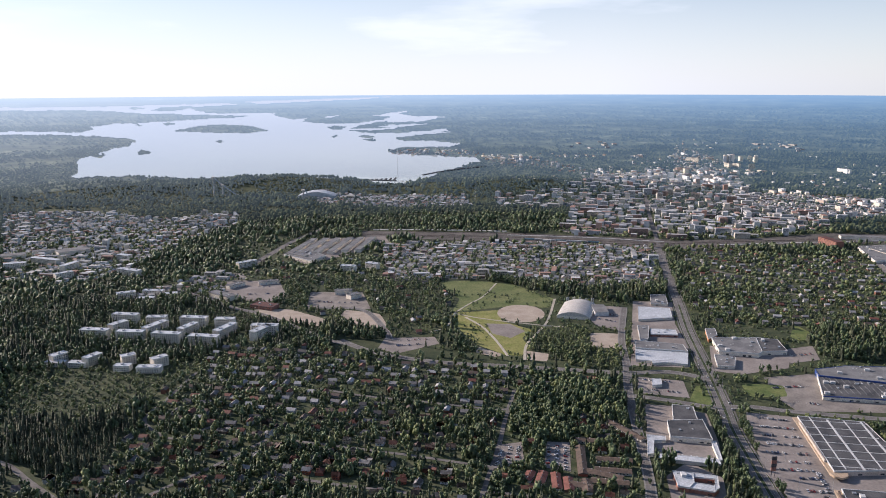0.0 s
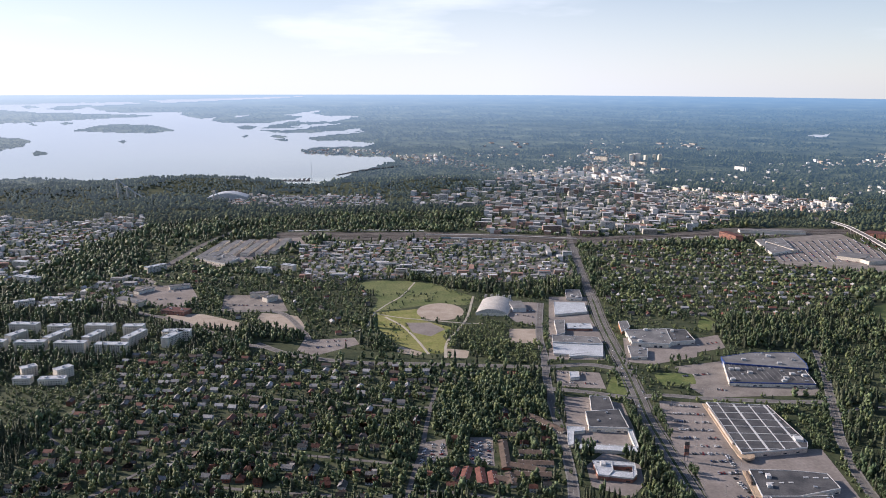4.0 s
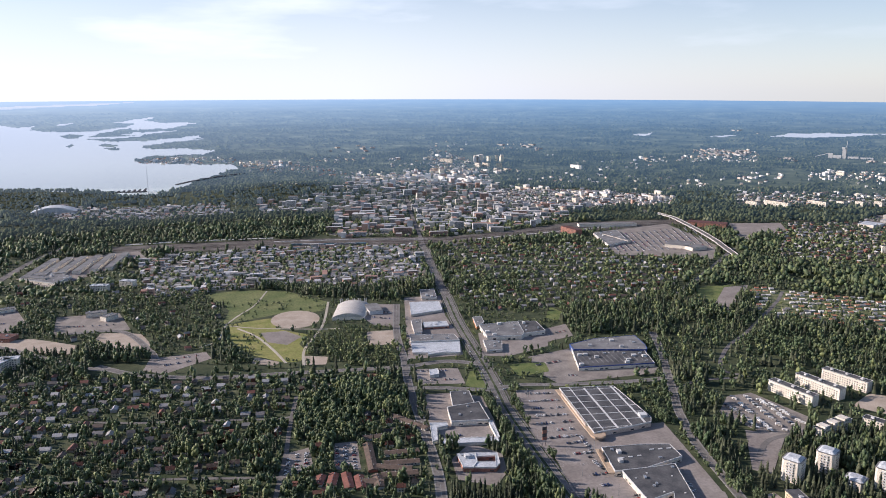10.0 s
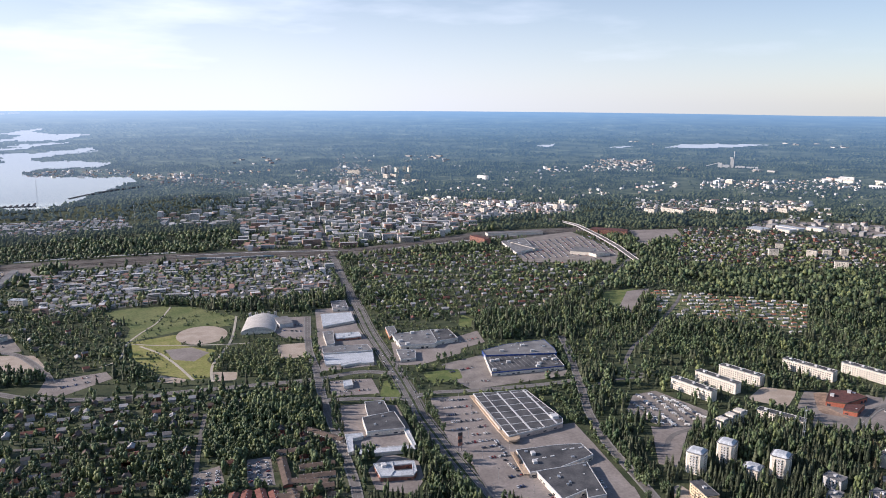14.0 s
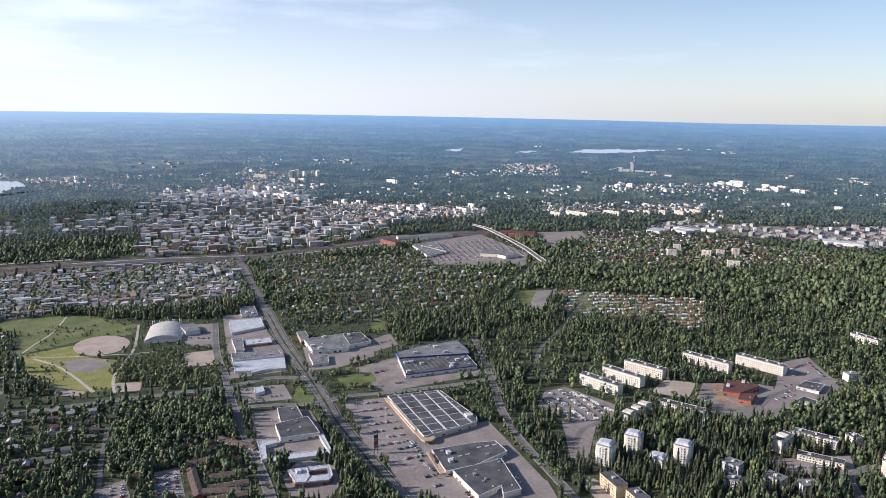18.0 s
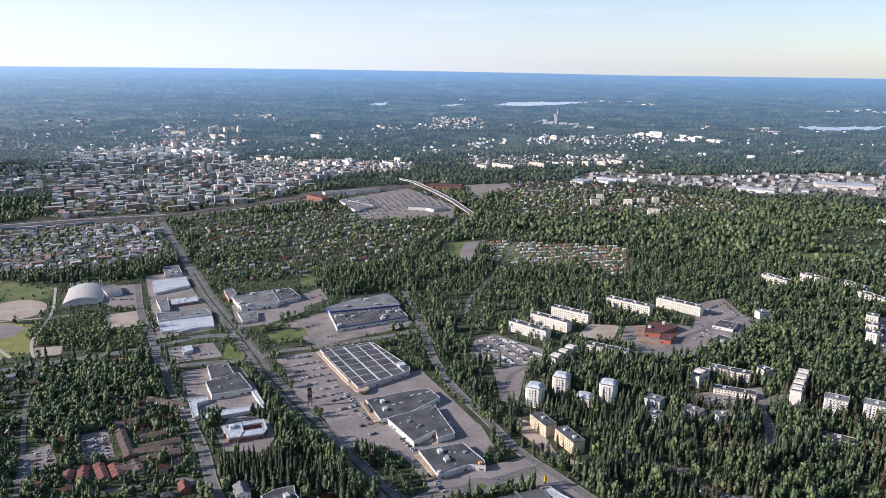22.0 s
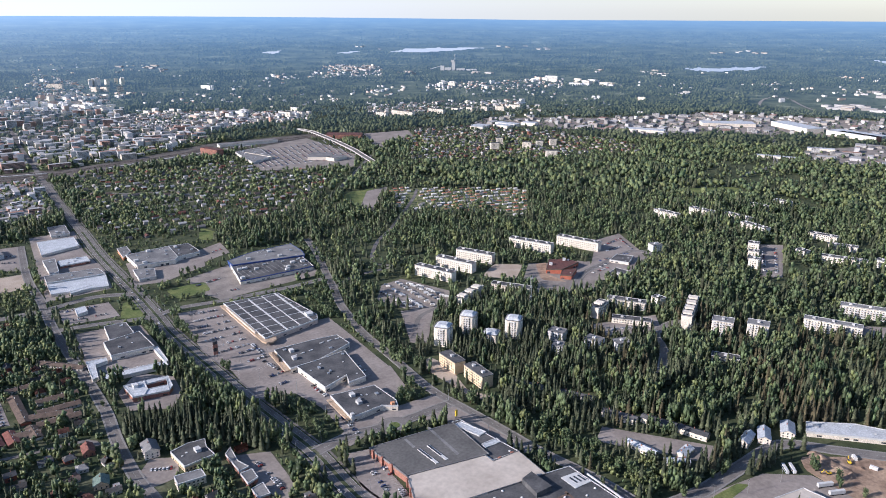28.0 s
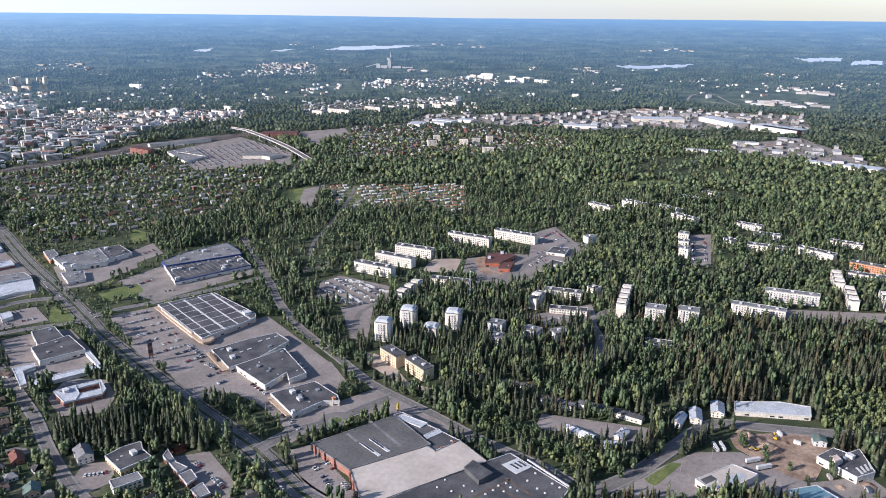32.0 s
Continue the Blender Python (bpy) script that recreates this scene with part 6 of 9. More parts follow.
def park_cars():
    """The cars on the lots near the main road are things; those on far yards are joined."""
    kinds = [car_kind(4.4, 1.8, 1.45, False), car_kind(4.6, 1.85, 1.5, True), car_kind(4.0, 1.75, 1.5, True)]
    for i, p in enumerate(dual_line[4:-2:2]):
        d = (dual_line[2 * i + 5] - p).normalized()
        n = Vector((d.y, -d.x))
        if p.length < 1100 and car_rnd.random() < 0.55:
            s = car_rnd.choice((-1, 1))
            k = p + n * s * car_rnd.choice((4.4, 8.2))
            car_spots.append((k.x, k.y, math.degrees(math.atan2(d.y, d.x)) + (180 if s < 0 else 0), 0.45))
    car_spots.sort(key=lambda s: math.hypot(s[0], s[1]))
    for i, (x, y, deg, z) in enumerate(car_spots[:250]):
        m = Matrix.Translation((x, y, z)) @ Matrix.Rotation(radians(deg), 4, "Z")
        if i < 3:
            kinds[i].matrix_world = m
        else:
            copy_thing(kinds[car_rnd.randrange(3)], m)
    V, F, K = [], [], []
    for x, y, deg, z in car_spots[250:]:
        c, s = math.cos(radians(deg)), math.sin(radians(deg))
        for x0, x1, w, z0, z1, k in ((-2.2, 2.2, 0.9, 0.3, 0.92, 0), (-1.5, 1.0, 0.8, 0.92, 1.45, 1)):
            n = len(V)
            for zz, e in ((z0, 0), (z1, 0.15)):
                V += [(x + c * a - s * b, y + s * a + c * b, z + zz) for a, b in ((x0 + e, -w + e), (x1 - e, -w + e), (x1 - e, w - e), (x0 + e, w - e))]
            for f in ((4, 5, 6, 7), (0, 1, 5, 4), (1, 2, 6, 5), (2, 3, 7, 6), (3, 0, 4, 7)):
                F.append([n + q for q in f])
                K.append(k)
    # painted bays under the rows of cars
    bm = bmesh.new()
    for x0, y0, x1, y1, n in bay_rows:
        d = Vector((x1 - x0, y1 - y0))
        if d.length < 4 or math.hypot(x0, y0) > 1300:
            continue
        d.normalize()
        nn = Vector((d.y, -d.x))
        for i in range(n + 1):
            p = Vector((x0, y0)) + Vector((x1 - x0, y1 - y0)) * i / max(n, 1)
            q = [p - d * 0.09 - nn * 2.6, p + d * 0.09 - nn * 2.6, p + d * 0.09 + nn * 2.6, p - d * 0.09 + nn * 2.6]
            bm.faces.new([bm.verts.new((c.x, c.y, area_z[0] + 0.02)) for c in q])
    tagged(part("parking_bays", bm, M["paint_line"]), "worn white lines between parking bays", "markings", kind="structure")
    me = raw_mesh("far_cars", V, F, [M["far_car"], M["glass"]], K)
    tagged(new("far_cars", me), "rows of parked cars on far lots", "cars", kind="stuff")


caravans = []


def caravan_row(x0, y0, x1, y1):
    n = max(2, int(math.hypot(x1 - x0, y1 - y0) / 5.0))
    a = math.degrees(math.atan2(y1 - y0, x1 - x0))
    for i in range(n):
        x, y = x0 + (x1 - x0) * (i + 0.5) / n + car_rnd.uniform(-1, 1), y0 + (y1 - y0) * (i + 0.5) / n + car_rnd.uniform(-1, 1)
        m = Matrix.Translation((x, y, area_z[0] + 0.05)) @ Matrix.Rotation(radians(a + 55 + car_rnd.uniform(-40, 40)), 4, "Z")
        if car_rnd.random() < 0.18:
            continue
        if caravans:
            copy_thing(caravans[0], m)
            continue
        thing = new("caravan")
        tagged(thing, "parked white caravan in the storage yard", "caravan", "stored caravans")
        bm = bmesh.new()
        box(bm, -3, 3, -1.15, 1.15, 0.45, 2.5)
        bmesh.ops.bevel(bm, geom=bm.edges[:], offset=0.25, segments=2, affect="EDGES")
        part("body", bm, M["caravan_paint"], thing)
        bm = bmesh.new()
        box(bm, -1.6, 1.4, -1.18, 1.18, 1.3, 1.9)
        part("window_band", bm, M["glass"], thing)
        bm = bmesh.new()
        box(bm, -0.4, 0.4, -1.1, 1.1, 0.0, 0.6)
        part("axle", bm, M["tyre"], thing)
        bm = bmesh.new()
        box(bm, 2.9, 4.2, -0.08, 0.08, 0.4, 0.5)
        part("drawbar", bm, M["metal"], thing)
        thing.matrix_world = m
        caravans.append(thing)


def bus(x, y, deg):
    thing = new("bus")
    thing.matrix_world = Matrix.Translation((x, y, 0.4)) @ Matrix.Rotation(radians(deg), 4, "Z")
    tagged(thing, "white bus with a green stripe parked at the depot", "bus", "parked buses")
    bm = bmesh.new()
    box(bm, -6, 6, -1.25, 1.25, 0.35, 3.1)
    bmesh.ops.bevel(bm, geom=bm.edges[:], offset=0.15, segments=1, affect="EDGES")
    part("body", bm, M["white_paint"], thing)
    bm = bmesh.new()
    box(bm, -5.6, 5.9, -1.28, 1.28, 1.5, 2.4)
    part("glazing", bm, M["glass"], thing)
    bm = bmesh.new()
    box(bm, -5.95, 5.95, -1.29, 1.29, 0.8, 1.2)
    part("stripe", bm, M["teal_roof"], thing, "green stripe")
    for xx in (-3.6, 3.8):
        bm = bmesh.new()
        box(bm, xx - 0.5, xx + 0.5, -1.27, 1.27, 0.0, 0.9)
        part("axle", bm, M["tyre"], thing)


def street_lamp_rows():
    """Lamp posts along the main road."""
    first = None
    for i in range(2, len(dual_line) - 1, 3):
        p, q = dual_line[i], dual_line[i + 1]
        if p.length > 1000:
            continue
        d = (q - p).normalized()
        for s in (-1, 1):
            n = Vector((d.y, -d.x)) * s * 12.2
            m = Matrix.Translation((p.x + n.x, p.y + n.y, 0)) @ Matrix.Rotation(math.atan2(-n.y, -n.x), 4, "Z")
            if first:
                copy_thing(first, m)
                continue
            first = new("street_lamp")
            tagged(first, "tall grey street lamp beside the main road", "street lamp", "lamps along the main road")
            bm = bmesh.new()
            rod(bm, 0, 0, 0, 10, 0.14, 0.09, 6)
            part("pole", bm, M["metal"], first)
            bm = bmesh.new()
            box(bm, 0, 2.2, -0.06, 0.06, 9.9, 10.02)
            part("arm", bm, M["metal"], first)
            bm = bmesh.new()
            box(bm, 1.8, 2.7, -0.16, 0.16, 9.72, 9.9)
            part("lamp_head", bm, M["dark_metal"], first)
            first.matrix_world = m


# ---- trees ----
trnd = np.random.RandomState(3)


def conifer_template(tiers, sides, seed, sprays=0):
    """A spruce: ragged skirts of branches, one over another, on a bare foot of trunk."""
    r = np.random.RandomState(seed)
    V, F, K = [], [], []
    if tiers > 2:
        for i in range(3):
            a = i * math.tau / 3
            V += [(0.035 * math.cos(a), 0.035 * math.sin(a), 0.0), (0.02 * math.cos(a), 0.02 * math.sin(a), 0.3)]
        for i in range(3):
            j = (i + 1) % 3
            F += [(2 * i, 2 * j, 2 * j + 1), (2 * i, 2 * j + 1, 2 * i + 1)]
            K += [1, 1]
    for t in range(tiers):
        f = t / tiers
        z0, z1 = 0.10 + 0.78 * f, min(1.0, 0.10 + 0.78 * f + 1.35 / tiers)
        rad = 0.5 * (1 - f) ** 0.6
        n = len(V)
        V.append((r.uniform(-0.03, 0.03), r.uniform(-0.03, 0.03), z1 if t < tiers - 1 else 1.0))
        for i in range(sides):
            a = (i + r.uniform(-0.3, 0.3)) * math.tau / sides
            k = rad * (r.uniform(0.85, 1.15) if i % 2 else r.uniform(0.62, 0.85))
            V.append((k * math.cos(a), k * math.sin(a), z0 + r.uniform(-0.04, 0.05)))
        for i in range(sides):
            F.append((n, n + 1 + i, n + 1 + (i + 1) % sides))
            K.append(0)
    # drooping sprays that break the outline
    for _ in range(sprays):
        f = r.uniform(0.02, 0.9)
        a, g = r.uniform(0, math.tau), 0.46 * (1 - f) ** 0.8 * r.uniform(0.7, 1.2)
        o = np.array((g * math.cos(a), g * math.sin(a), 0.12 + 0.85 * f))
        p = r.normal(0, 1, (3, 3))
        p = p / np.linalg.norm(p, axis=1)[:, None] * np.array((0.2, 0.2, 0.055)) * r.uniform(0.6, 1.1)
        n = len(V)
        V += [tuple(o + q) for q in p]
        F.append((n, n + 1, n + 2))
        K.append(0)
    return np.array(V), np.array(F), np.array(K)


def ico(sub):
    bm = bmesh.new()
    bmesh.ops.create_icosphere(bm, subdivisions=sub, radius=1.0)
    bm.verts.ensure_lookup_table()
    v = np.array([q.co[:] for q in bm.verts])
    f = np.array([[q.index for q in k.verts] for k in bm.faces])
    bm.free()
    return v, f


def turn_of(r):
    return np.array(Euler(r.uniform(0, 6, 3)).to_matrix())


def leafy_template(clumps, seed, low=0.32, tufts=0, core=1.0):
    """A broad-leaved tree: a crown of uneven clumps with gaps between, on a short trunk."""
    r = np.random.RandomState(seed)
    V, F, K = [], [], []
    v = np.array([(1, 0, 0), (-1, 0, 0), (0, 1, 0), (0, -1, 0), (0, 0, 1), (0, 0, -1)], float)
    f = np.array([(0, 2, 4), (2, 1, 4), (1, 3, 4), (3, 0, 4), (2, 0, 5), (1, 2, 5), (3, 1, 5), (0, 3, 5)])
    if clumps == 2:
        v, f = ico(1)
    if clumps > 4:
        for i in range(3):
            a = i * math.tau / 3
            V += [(0.05 * math.cos(a), 0.05 * math.sin(a), 0.0), (0.03 * math.cos(a), 0.03 * math.sin(a), 0.5)]
        for i in range(3):
            j = (i + 1) % 3
            F += [(2 * i, 2 * j, 2 * j + 1), (2 * i, 2 * j + 1, 2 * i + 1)]
            K += [1, 1]
    for c in range(clumps):
        n = len(V)
        if clumps == 1:
            o, s = np.array((0, 0, 0.55)), np.array((0.5, 0.5, 0.45))
        else:
            a = c * 2.4 + r.uniform(-0.4, 0.4)
            d = r.uniform(0.10, 0.36) if c else 0.0
            o = np.array((d * math.cos(a), d * math.sin(a), low + (0.85 - low) * (c + 0.5) / clumps + r.uniform(-0.05, 0.05)))
            k = r.uniform(0.17, 0.30) * (1.15 - 0.4 * c / clumps) * (1.25 * core if clumps > 2 else 1.0)
            s = np.array((k, k, k * r.uniform(0.75, 1.1)))
        p = (v @ turn_of(r)) * (1 + r.uniform(-0.32, 0.32, (len(v), 1))) * s + o
        V += [tuple(q) for q in p]
        F += [tuple(n + k for k in q) for q in f]
        K += [0] * len(f)
    # loose sprays of leaves round the clumps
    for _ in range(tufts):
        a, e = r.uniform(0, math.tau), r.uniform(-0.45, 1.0)
        g = 0.44 * math.sqrt(max(0.05, 1 - (0.85 * e) ** 2)) * r.uniform(0.75, 1.12)
        o = np.array((g * math.cos(a), g * math.sin(a), low + (0.98 - low) * (0.42 + 0.55 * e)))
        p = r.normal(0, 1, (3, 3))
        p = p / np.linalg.norm(p, axis=1)[:, None] * r.uniform(0.07, 0.15) * (1.5 if tufts < 20 else 1.0)
        n = len(V)
        V += [tuple(o + q * np.array((1, 1, 0.8))) for q in p]
        F.append((n, n + 1, n + 2))
        K.append(0)
    return np.array(V), np.array(F), np.array(K)


def plant(name, templates, x, y, z, h, w, leaf, label):
    """Many trees as one mesh: each place takes a template, turned and sized."""
    VV, FF, KK, base = [], [], [], 0
    pick = trnd.randint(0, len(templates), len(x))
    for ti, (V, F, K) in enumerate(templates):
        s = np.where(pick == ti)[0]
        if not len(s):
            continue
        a = trnd.uniform(0, math.tau, len(s))
        c, sn = np.cos(a)[:, None], np.sin(a)[:, None]
        X = x[s][:, None] + w[s][:, None] * (c * V[None, :, 0] - sn * V[None, :, 1])
        Y = y[s][:, None] + w[s][:, None] * (sn * V[None, :, 0] + c * V[None, :, 1])
        Z = z[s][:, None] + h[s][:, None] * V[None, :, 2]
        VV.append(np.stack([X, Y, Z], -1).reshape(-1, 3))
        FF.append((F[None] + (base + np.arange(len(s)) * len(V))[:, None, None]).reshape(-1, 3))
        KK.append(np.tile(K, len(s)))
        base += len(s) * len(V)
    if not VV:
        return
    me = raw_mesh(name, np.concatenate(VV), np.concatenate(FF), [M[leaf], M["trunk"]], np.concatenate(KK))
    tagged(new(name, me), label, "trees", kind="stuff")


def value_noise(x, y, size, seed):
    r = np.random.RandomState(seed).rand(256, 256)
    u, v = x / size, y / size
    i, j = np.floor(u).astype(int), np.floor(v).astype(int)
    f, g = u - i, v - j
    f, g = f * f * (3 - 2 * f), g * g * (3 - 2 * g)
    i0, i1, j0, j1 = i % 256, (i + 1) % 256, j % 256, (j + 1) % 256
    return (r[i0, j0] * (1 - f) + r[i1, j0] * f) * (1 - g) + (r[i0, j1] * (1 - f) + r[i1, j1] * f) * g


def woods():
    # share of places with a tree: forest, suburb, town, city, garden, open, groves, field, verge, works, spruce, birch, leafwood
    chance = np.array([0.93, 0.78, 0.84, 0.88, 0.22, 0.03, 0.70, 0.12, 0.56, 0.16, 0.97, 1.0, 1.0])
    rings = [("near", 430, 900, 5.9), ("middle", 900, 1500, 8.0), ("mid_far", 1500, 2200, 10.5), ("far", 2200, 3100, 13.0), ("distant", 3100, 5200, 20.0), ("distant", 5200, 9000, 42.0), ("distant", 9000, 15000, 95.0)]
    for tier, r0, r1, cell in rings:
        gx, gy = np.meshgrid(np.arange(-r1 * 0.62, r1, cell), np.arange(-60 if r1 < 3200 else 200, r1, cell))
        x = (gx + trnd.uniform(-0.48, 0.48, gx.shape) * cell).ravel()
        y = (gy + trnd.uniform(-0.48, 0.48, gy.shape) * cell).ravel()
        r, az = np.hypot(x, y), az_of(x, y)
        ok = (r >= r0) & (r < r1) & (az > -34) & (az < 85)
        x, y = x[ok], y[ok]
        zn = lookup(zone_map, x, y)
        if tier == "distant":
            zn = np.zeros(len(x), int)
            for kind, poly in zone_list:
                zn[inside(x, y, poly)] = ZONES[kind]
        n1, n2 = value_noise(x, y, 90, 1), value_noise(x, y, 35, 2)
        p = chance[zn] * np.where((zn == 0) | (zn > 9), 1.0, 0.45 + 1.1 * n2)
        if tier != "near":
            p = np.where(zn == 1, np.minimum(1.0, p * 1.12), p)
        p = np.where((zn == 0) & (n1 > 0.86), p * 0.45, p)
        p = np.where((zn == 0) & (value_noise(x, y, 230, 12) > 0.78), p * 0.4, p)
        clump = value_noise(x, y, 26 if r1 < 1600 else 45, 17)
        p = np.where((zn == 0) & (clump < 0.2), p * 0.35, p)
        if tier == "distant":
            p = p * np.where(value_noise(x, y, 420, 7) > 0.66, 0.15, 0.95)
        ok = (trnd.rand(len(x)) < p) & ~lookup(taken, x, y).astype(bool) & ~in_lake(x, y)
        x, y, zn, n1, n2, clump = x[ok], y[ok], zn[ok], n1[ok], n2[ok], clump[ok]
        px, py, pz, q = at_many(x, y)
        wild = (zn == 0) | (zn == 10)
        mix = 0.5 * value_noise(x, y, 140, 4) + 0.5 * value_noise(x, y, 45, 23)
        con = (trnd.rand(len(x)) < np.where(wild, np.clip(2.6 * (mix - 0.06), 0.25, 0.97) * {"near": 0.82, "middle": 0.38, "mid_far": 0.26, "far": 0.15, "distant": 0.2}[tier], np.where(zn == 8, 0.08, 0.14)))
        con = np.where(zn == 10, trnd.rand(len(x)) < 0.93, np.where(zn >= 11, trnd.rand(len(x)) < 0.03, con))
        h = np.where(zn == 8, 0.75, 1.0) * np.where(wild, trnd.uniform(12, 20, len(x)), np.where(zn == 12, trnd.uniform(9, 15, len(x)), np.where(zn == 11, trnd.uniform(5.5, 9.5, len(x)), trnd.uniform(4.5, 13.5, len(x))))) * (0.85 + 0.3 * n1)
        h *= 0.74 + 0.5 * value_noise(x, y, 150, 14)
        h *= np.where(con, trnd.uniform(0.8, 1.2, len(x)), trnd.uniform(0.65, 1.15, len(x))) * np.where(wild, 0.66 + 0.68 * clump, 0.8 + 0.4 * clump)
        h *= {"near": 1.0, "middle": 0.95, "mid_far": 0.9, "far": 0.85, "distant": 0.7}[tier]
        k = {"near": 1.0, "middle": 1.4, "mid_far": 1.9, "far": 2.3, "distant": 3.0 if cell < 30 else 5.0 if cell < 60 else 8.0}[tier]
        wc = np.clip(h * 0.34, 2.8, 6.4) * trnd.uniform(0.8, 1.2, len(x)) * k
        wl = np.where(wild, np.clip(h * 0.44, 3.2, 7.5), np.clip(h * 0.60, 3.6, 9.0)) * trnd.uniform(0.75, 1.2, len(x)) * (1 + (k - 1) * 0.8)
        if tier == "near":
            tc, tl = [conifer_template(4, 6, s, 14) for s in range(8)], [leafy_template(6, 20 + s, 0.18, 22, 0.95) for s in range(10)]
        elif tier == "middle":
            tc, tl = [conifer_template(3, 6, s) for s in range(8)], [leafy_template(4, 40 + s, 0.22, 8, 0.95) for s in range(8)]
        elif tier == "mid_far":
            tc, tl = [conifer_template(2, 5, s) for s in range(6)], [leafy_template(1, 60 + s, tufts=6) for s in range(8)]
        else:
            tc, tl = [conifer_template(1, 5, s) for s in range(6)], [leafy_template(1, 60 + s) for s in range(8)]
        lab = {"near": "near", "middle": "mid-distance", "mid_far": "farther", "far": "far", "distant": "distant hazy"}[tier]
        brown = con & (tier == "near") & (trnd.rand(len(x)) < 0.45 * (value_noise(x, y, 60, 9) > 0.45) * (az_of(x, y) > 56))
        pale = ~con & (trnd.rand(len(x)) < np.where(wild, {"near": 0.14, "middle": 0.18, "mid_far": 0.26}.get(tier, 0.3), np.where(zn == 11, 0.85, {"near": 0.30, "middle": 0.42, "mid_far": 0.55}.get(tier, 0.3))))
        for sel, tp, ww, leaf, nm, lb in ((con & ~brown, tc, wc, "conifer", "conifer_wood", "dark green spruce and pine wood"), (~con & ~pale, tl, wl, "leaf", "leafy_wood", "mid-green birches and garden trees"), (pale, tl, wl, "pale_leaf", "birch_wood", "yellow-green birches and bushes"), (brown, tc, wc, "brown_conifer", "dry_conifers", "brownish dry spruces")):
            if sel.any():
                # far and distant crowns take the material with haze in its emission
                leaf = "hazy_crowns" if tier in ("far", "distant") else leaf
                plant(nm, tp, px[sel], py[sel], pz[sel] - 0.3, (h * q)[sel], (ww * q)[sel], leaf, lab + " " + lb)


def far_rows():
    """The roadside trees farther off, as one mesh."""
    x, y = np.array(row_spots).T
    h = trnd.uniform(7, 13, len(x))
    plant("roadside_trees", [leafy_template(4, 70 + s, 0.22, 12, 0.95) for s in range(6)], x, y, x * 0 - 0.2, h, h * trnd.uniform(0.5, 0.65, len(x)), "leaf", "far rows of leafy roadside trees")


def bushes():
    """Low bushes scattered over the park meadows."""
    x, y = trnd.uniform(-20, 200, 900), trnd.uniform(1030, 1450, 900)
    ok = inside(x, y, PARK) & ~lookup(bare, x, y).astype(bool) & (value_noise(x, y, 28, 41) > 0.62)
    x, y = x[ok], y[ok]
    h = trnd.uniform(1.6, 5.0, len(x))
    plant("park_bushes", [leafy_template(3, 75 + s, 0.1, 10, 1.0) for s in range(5)], x, y, x * 0 - 0.1, h, h * trnd.uniform(0.8, 1.2, len(x)), "leaf", "low green bushes scattered over the park meadow")


PARK = [(-16, 1444), (51, 1456), (133, 1433), (204, 1320), (170, 1200), (143, 1144), (121, 1103), (129, 1065), (113, 1025), (89, 1030), (51, 1074), (31, 1132), (14, 1237), (31, 1323), (6, 1393)]


def az_of(x, y):
    return np.degrees(np.arctan2(x, y))


tree_kinds = []
row_spots = []
tree_rnd = random.Random(21)


def tree_row(x0, y0, x1, y1):
    """Single roadside trees, each with trunk and crown."""
    if not tree_kinds:
        for s in range(5):
            V, F, K = leafy_template(9, 80 + s, 0.22, 120, 0.75) if s < 4 else conifer_template(5, 8, 90, 40)
            thing = new("birch_tree" if s < 4 else "spruce_tree")
            tagged(thing, "roadside birch with a loose green crown" if s < 4 else "single dark green spruce beside the road", "tree", "roadside trees")
            h, w = (11, 6.5) if s < 4 else (13, 5)
            P = V * np.array((w, w, h))
            me = raw_mesh("crown", P, F[K == 0], [M["leaf"] if s < 4 else M["conifer"]])
            ob = new("crown", me)
            ob.parent = thing
            bm = bmesh.new()
            rod(bm, 0, 0, -0.2, h * 0.6, 0.22, 0.08, 6)
            for b in range(3):
                a = b * 2.1 + s
                v0 = Vector((0, 0, h * (0.3 + 0.08 * b)))
                v1 = v0 + Vector((math.cos(a) * w * 0.25, math.sin(a) * w * 0.25, h * 0.12))
                q = [bm.verts.new(v0 + Vector((0, 0, 0.08))), bm.verts.new(v0 - Vector((0, 0, 0.08))), bm.verts.new(v1)]
                bm.faces.new(q)
            part("trunk", bm, M["trunk"], thing)
            tree_kinds.append([thing, False])
    L = math.hypot(x1 - x0, y1 - y0)
    n = max(1, int(L / 7.5))
    for i in range(n):
        f = (i + tree_rnd.uniform(0.2, 0.8)) / n
        x, y = x0 + (x1 - x0) * f + tree_rnd.uniform(-3, 3), y0 + (y1 - y0) * f + tree_rnd.uniform(-3, 3)
        if tree_rnd.random() < 0.12 or lookup(bare, np.array([x]), np.array([y]))[0] or lookup(taken, np.array([x]), np.array([y]))[0] and tree_rnd.random() < 0.6:
            continue
        if math.hypot(x, y) > 880:
            row_spots.append((x, y))
            continue
        k = tree_kinds[4 if tree_rnd.random() < 0.1 else tree_rnd.randrange(4)]
        s = tree_rnd.uniform(0.65, 1.2)
        m = Matrix.Translation((x, y, 0)) @ Matrix.Rotation(tree_rnd.uniform(0, 6), 4, "Z") @ Matrix.Scale(s, 4)
        if k[1]:
            copy_thing(k[0], m)
        else:
            k[0].matrix_world, k[1] = m, True


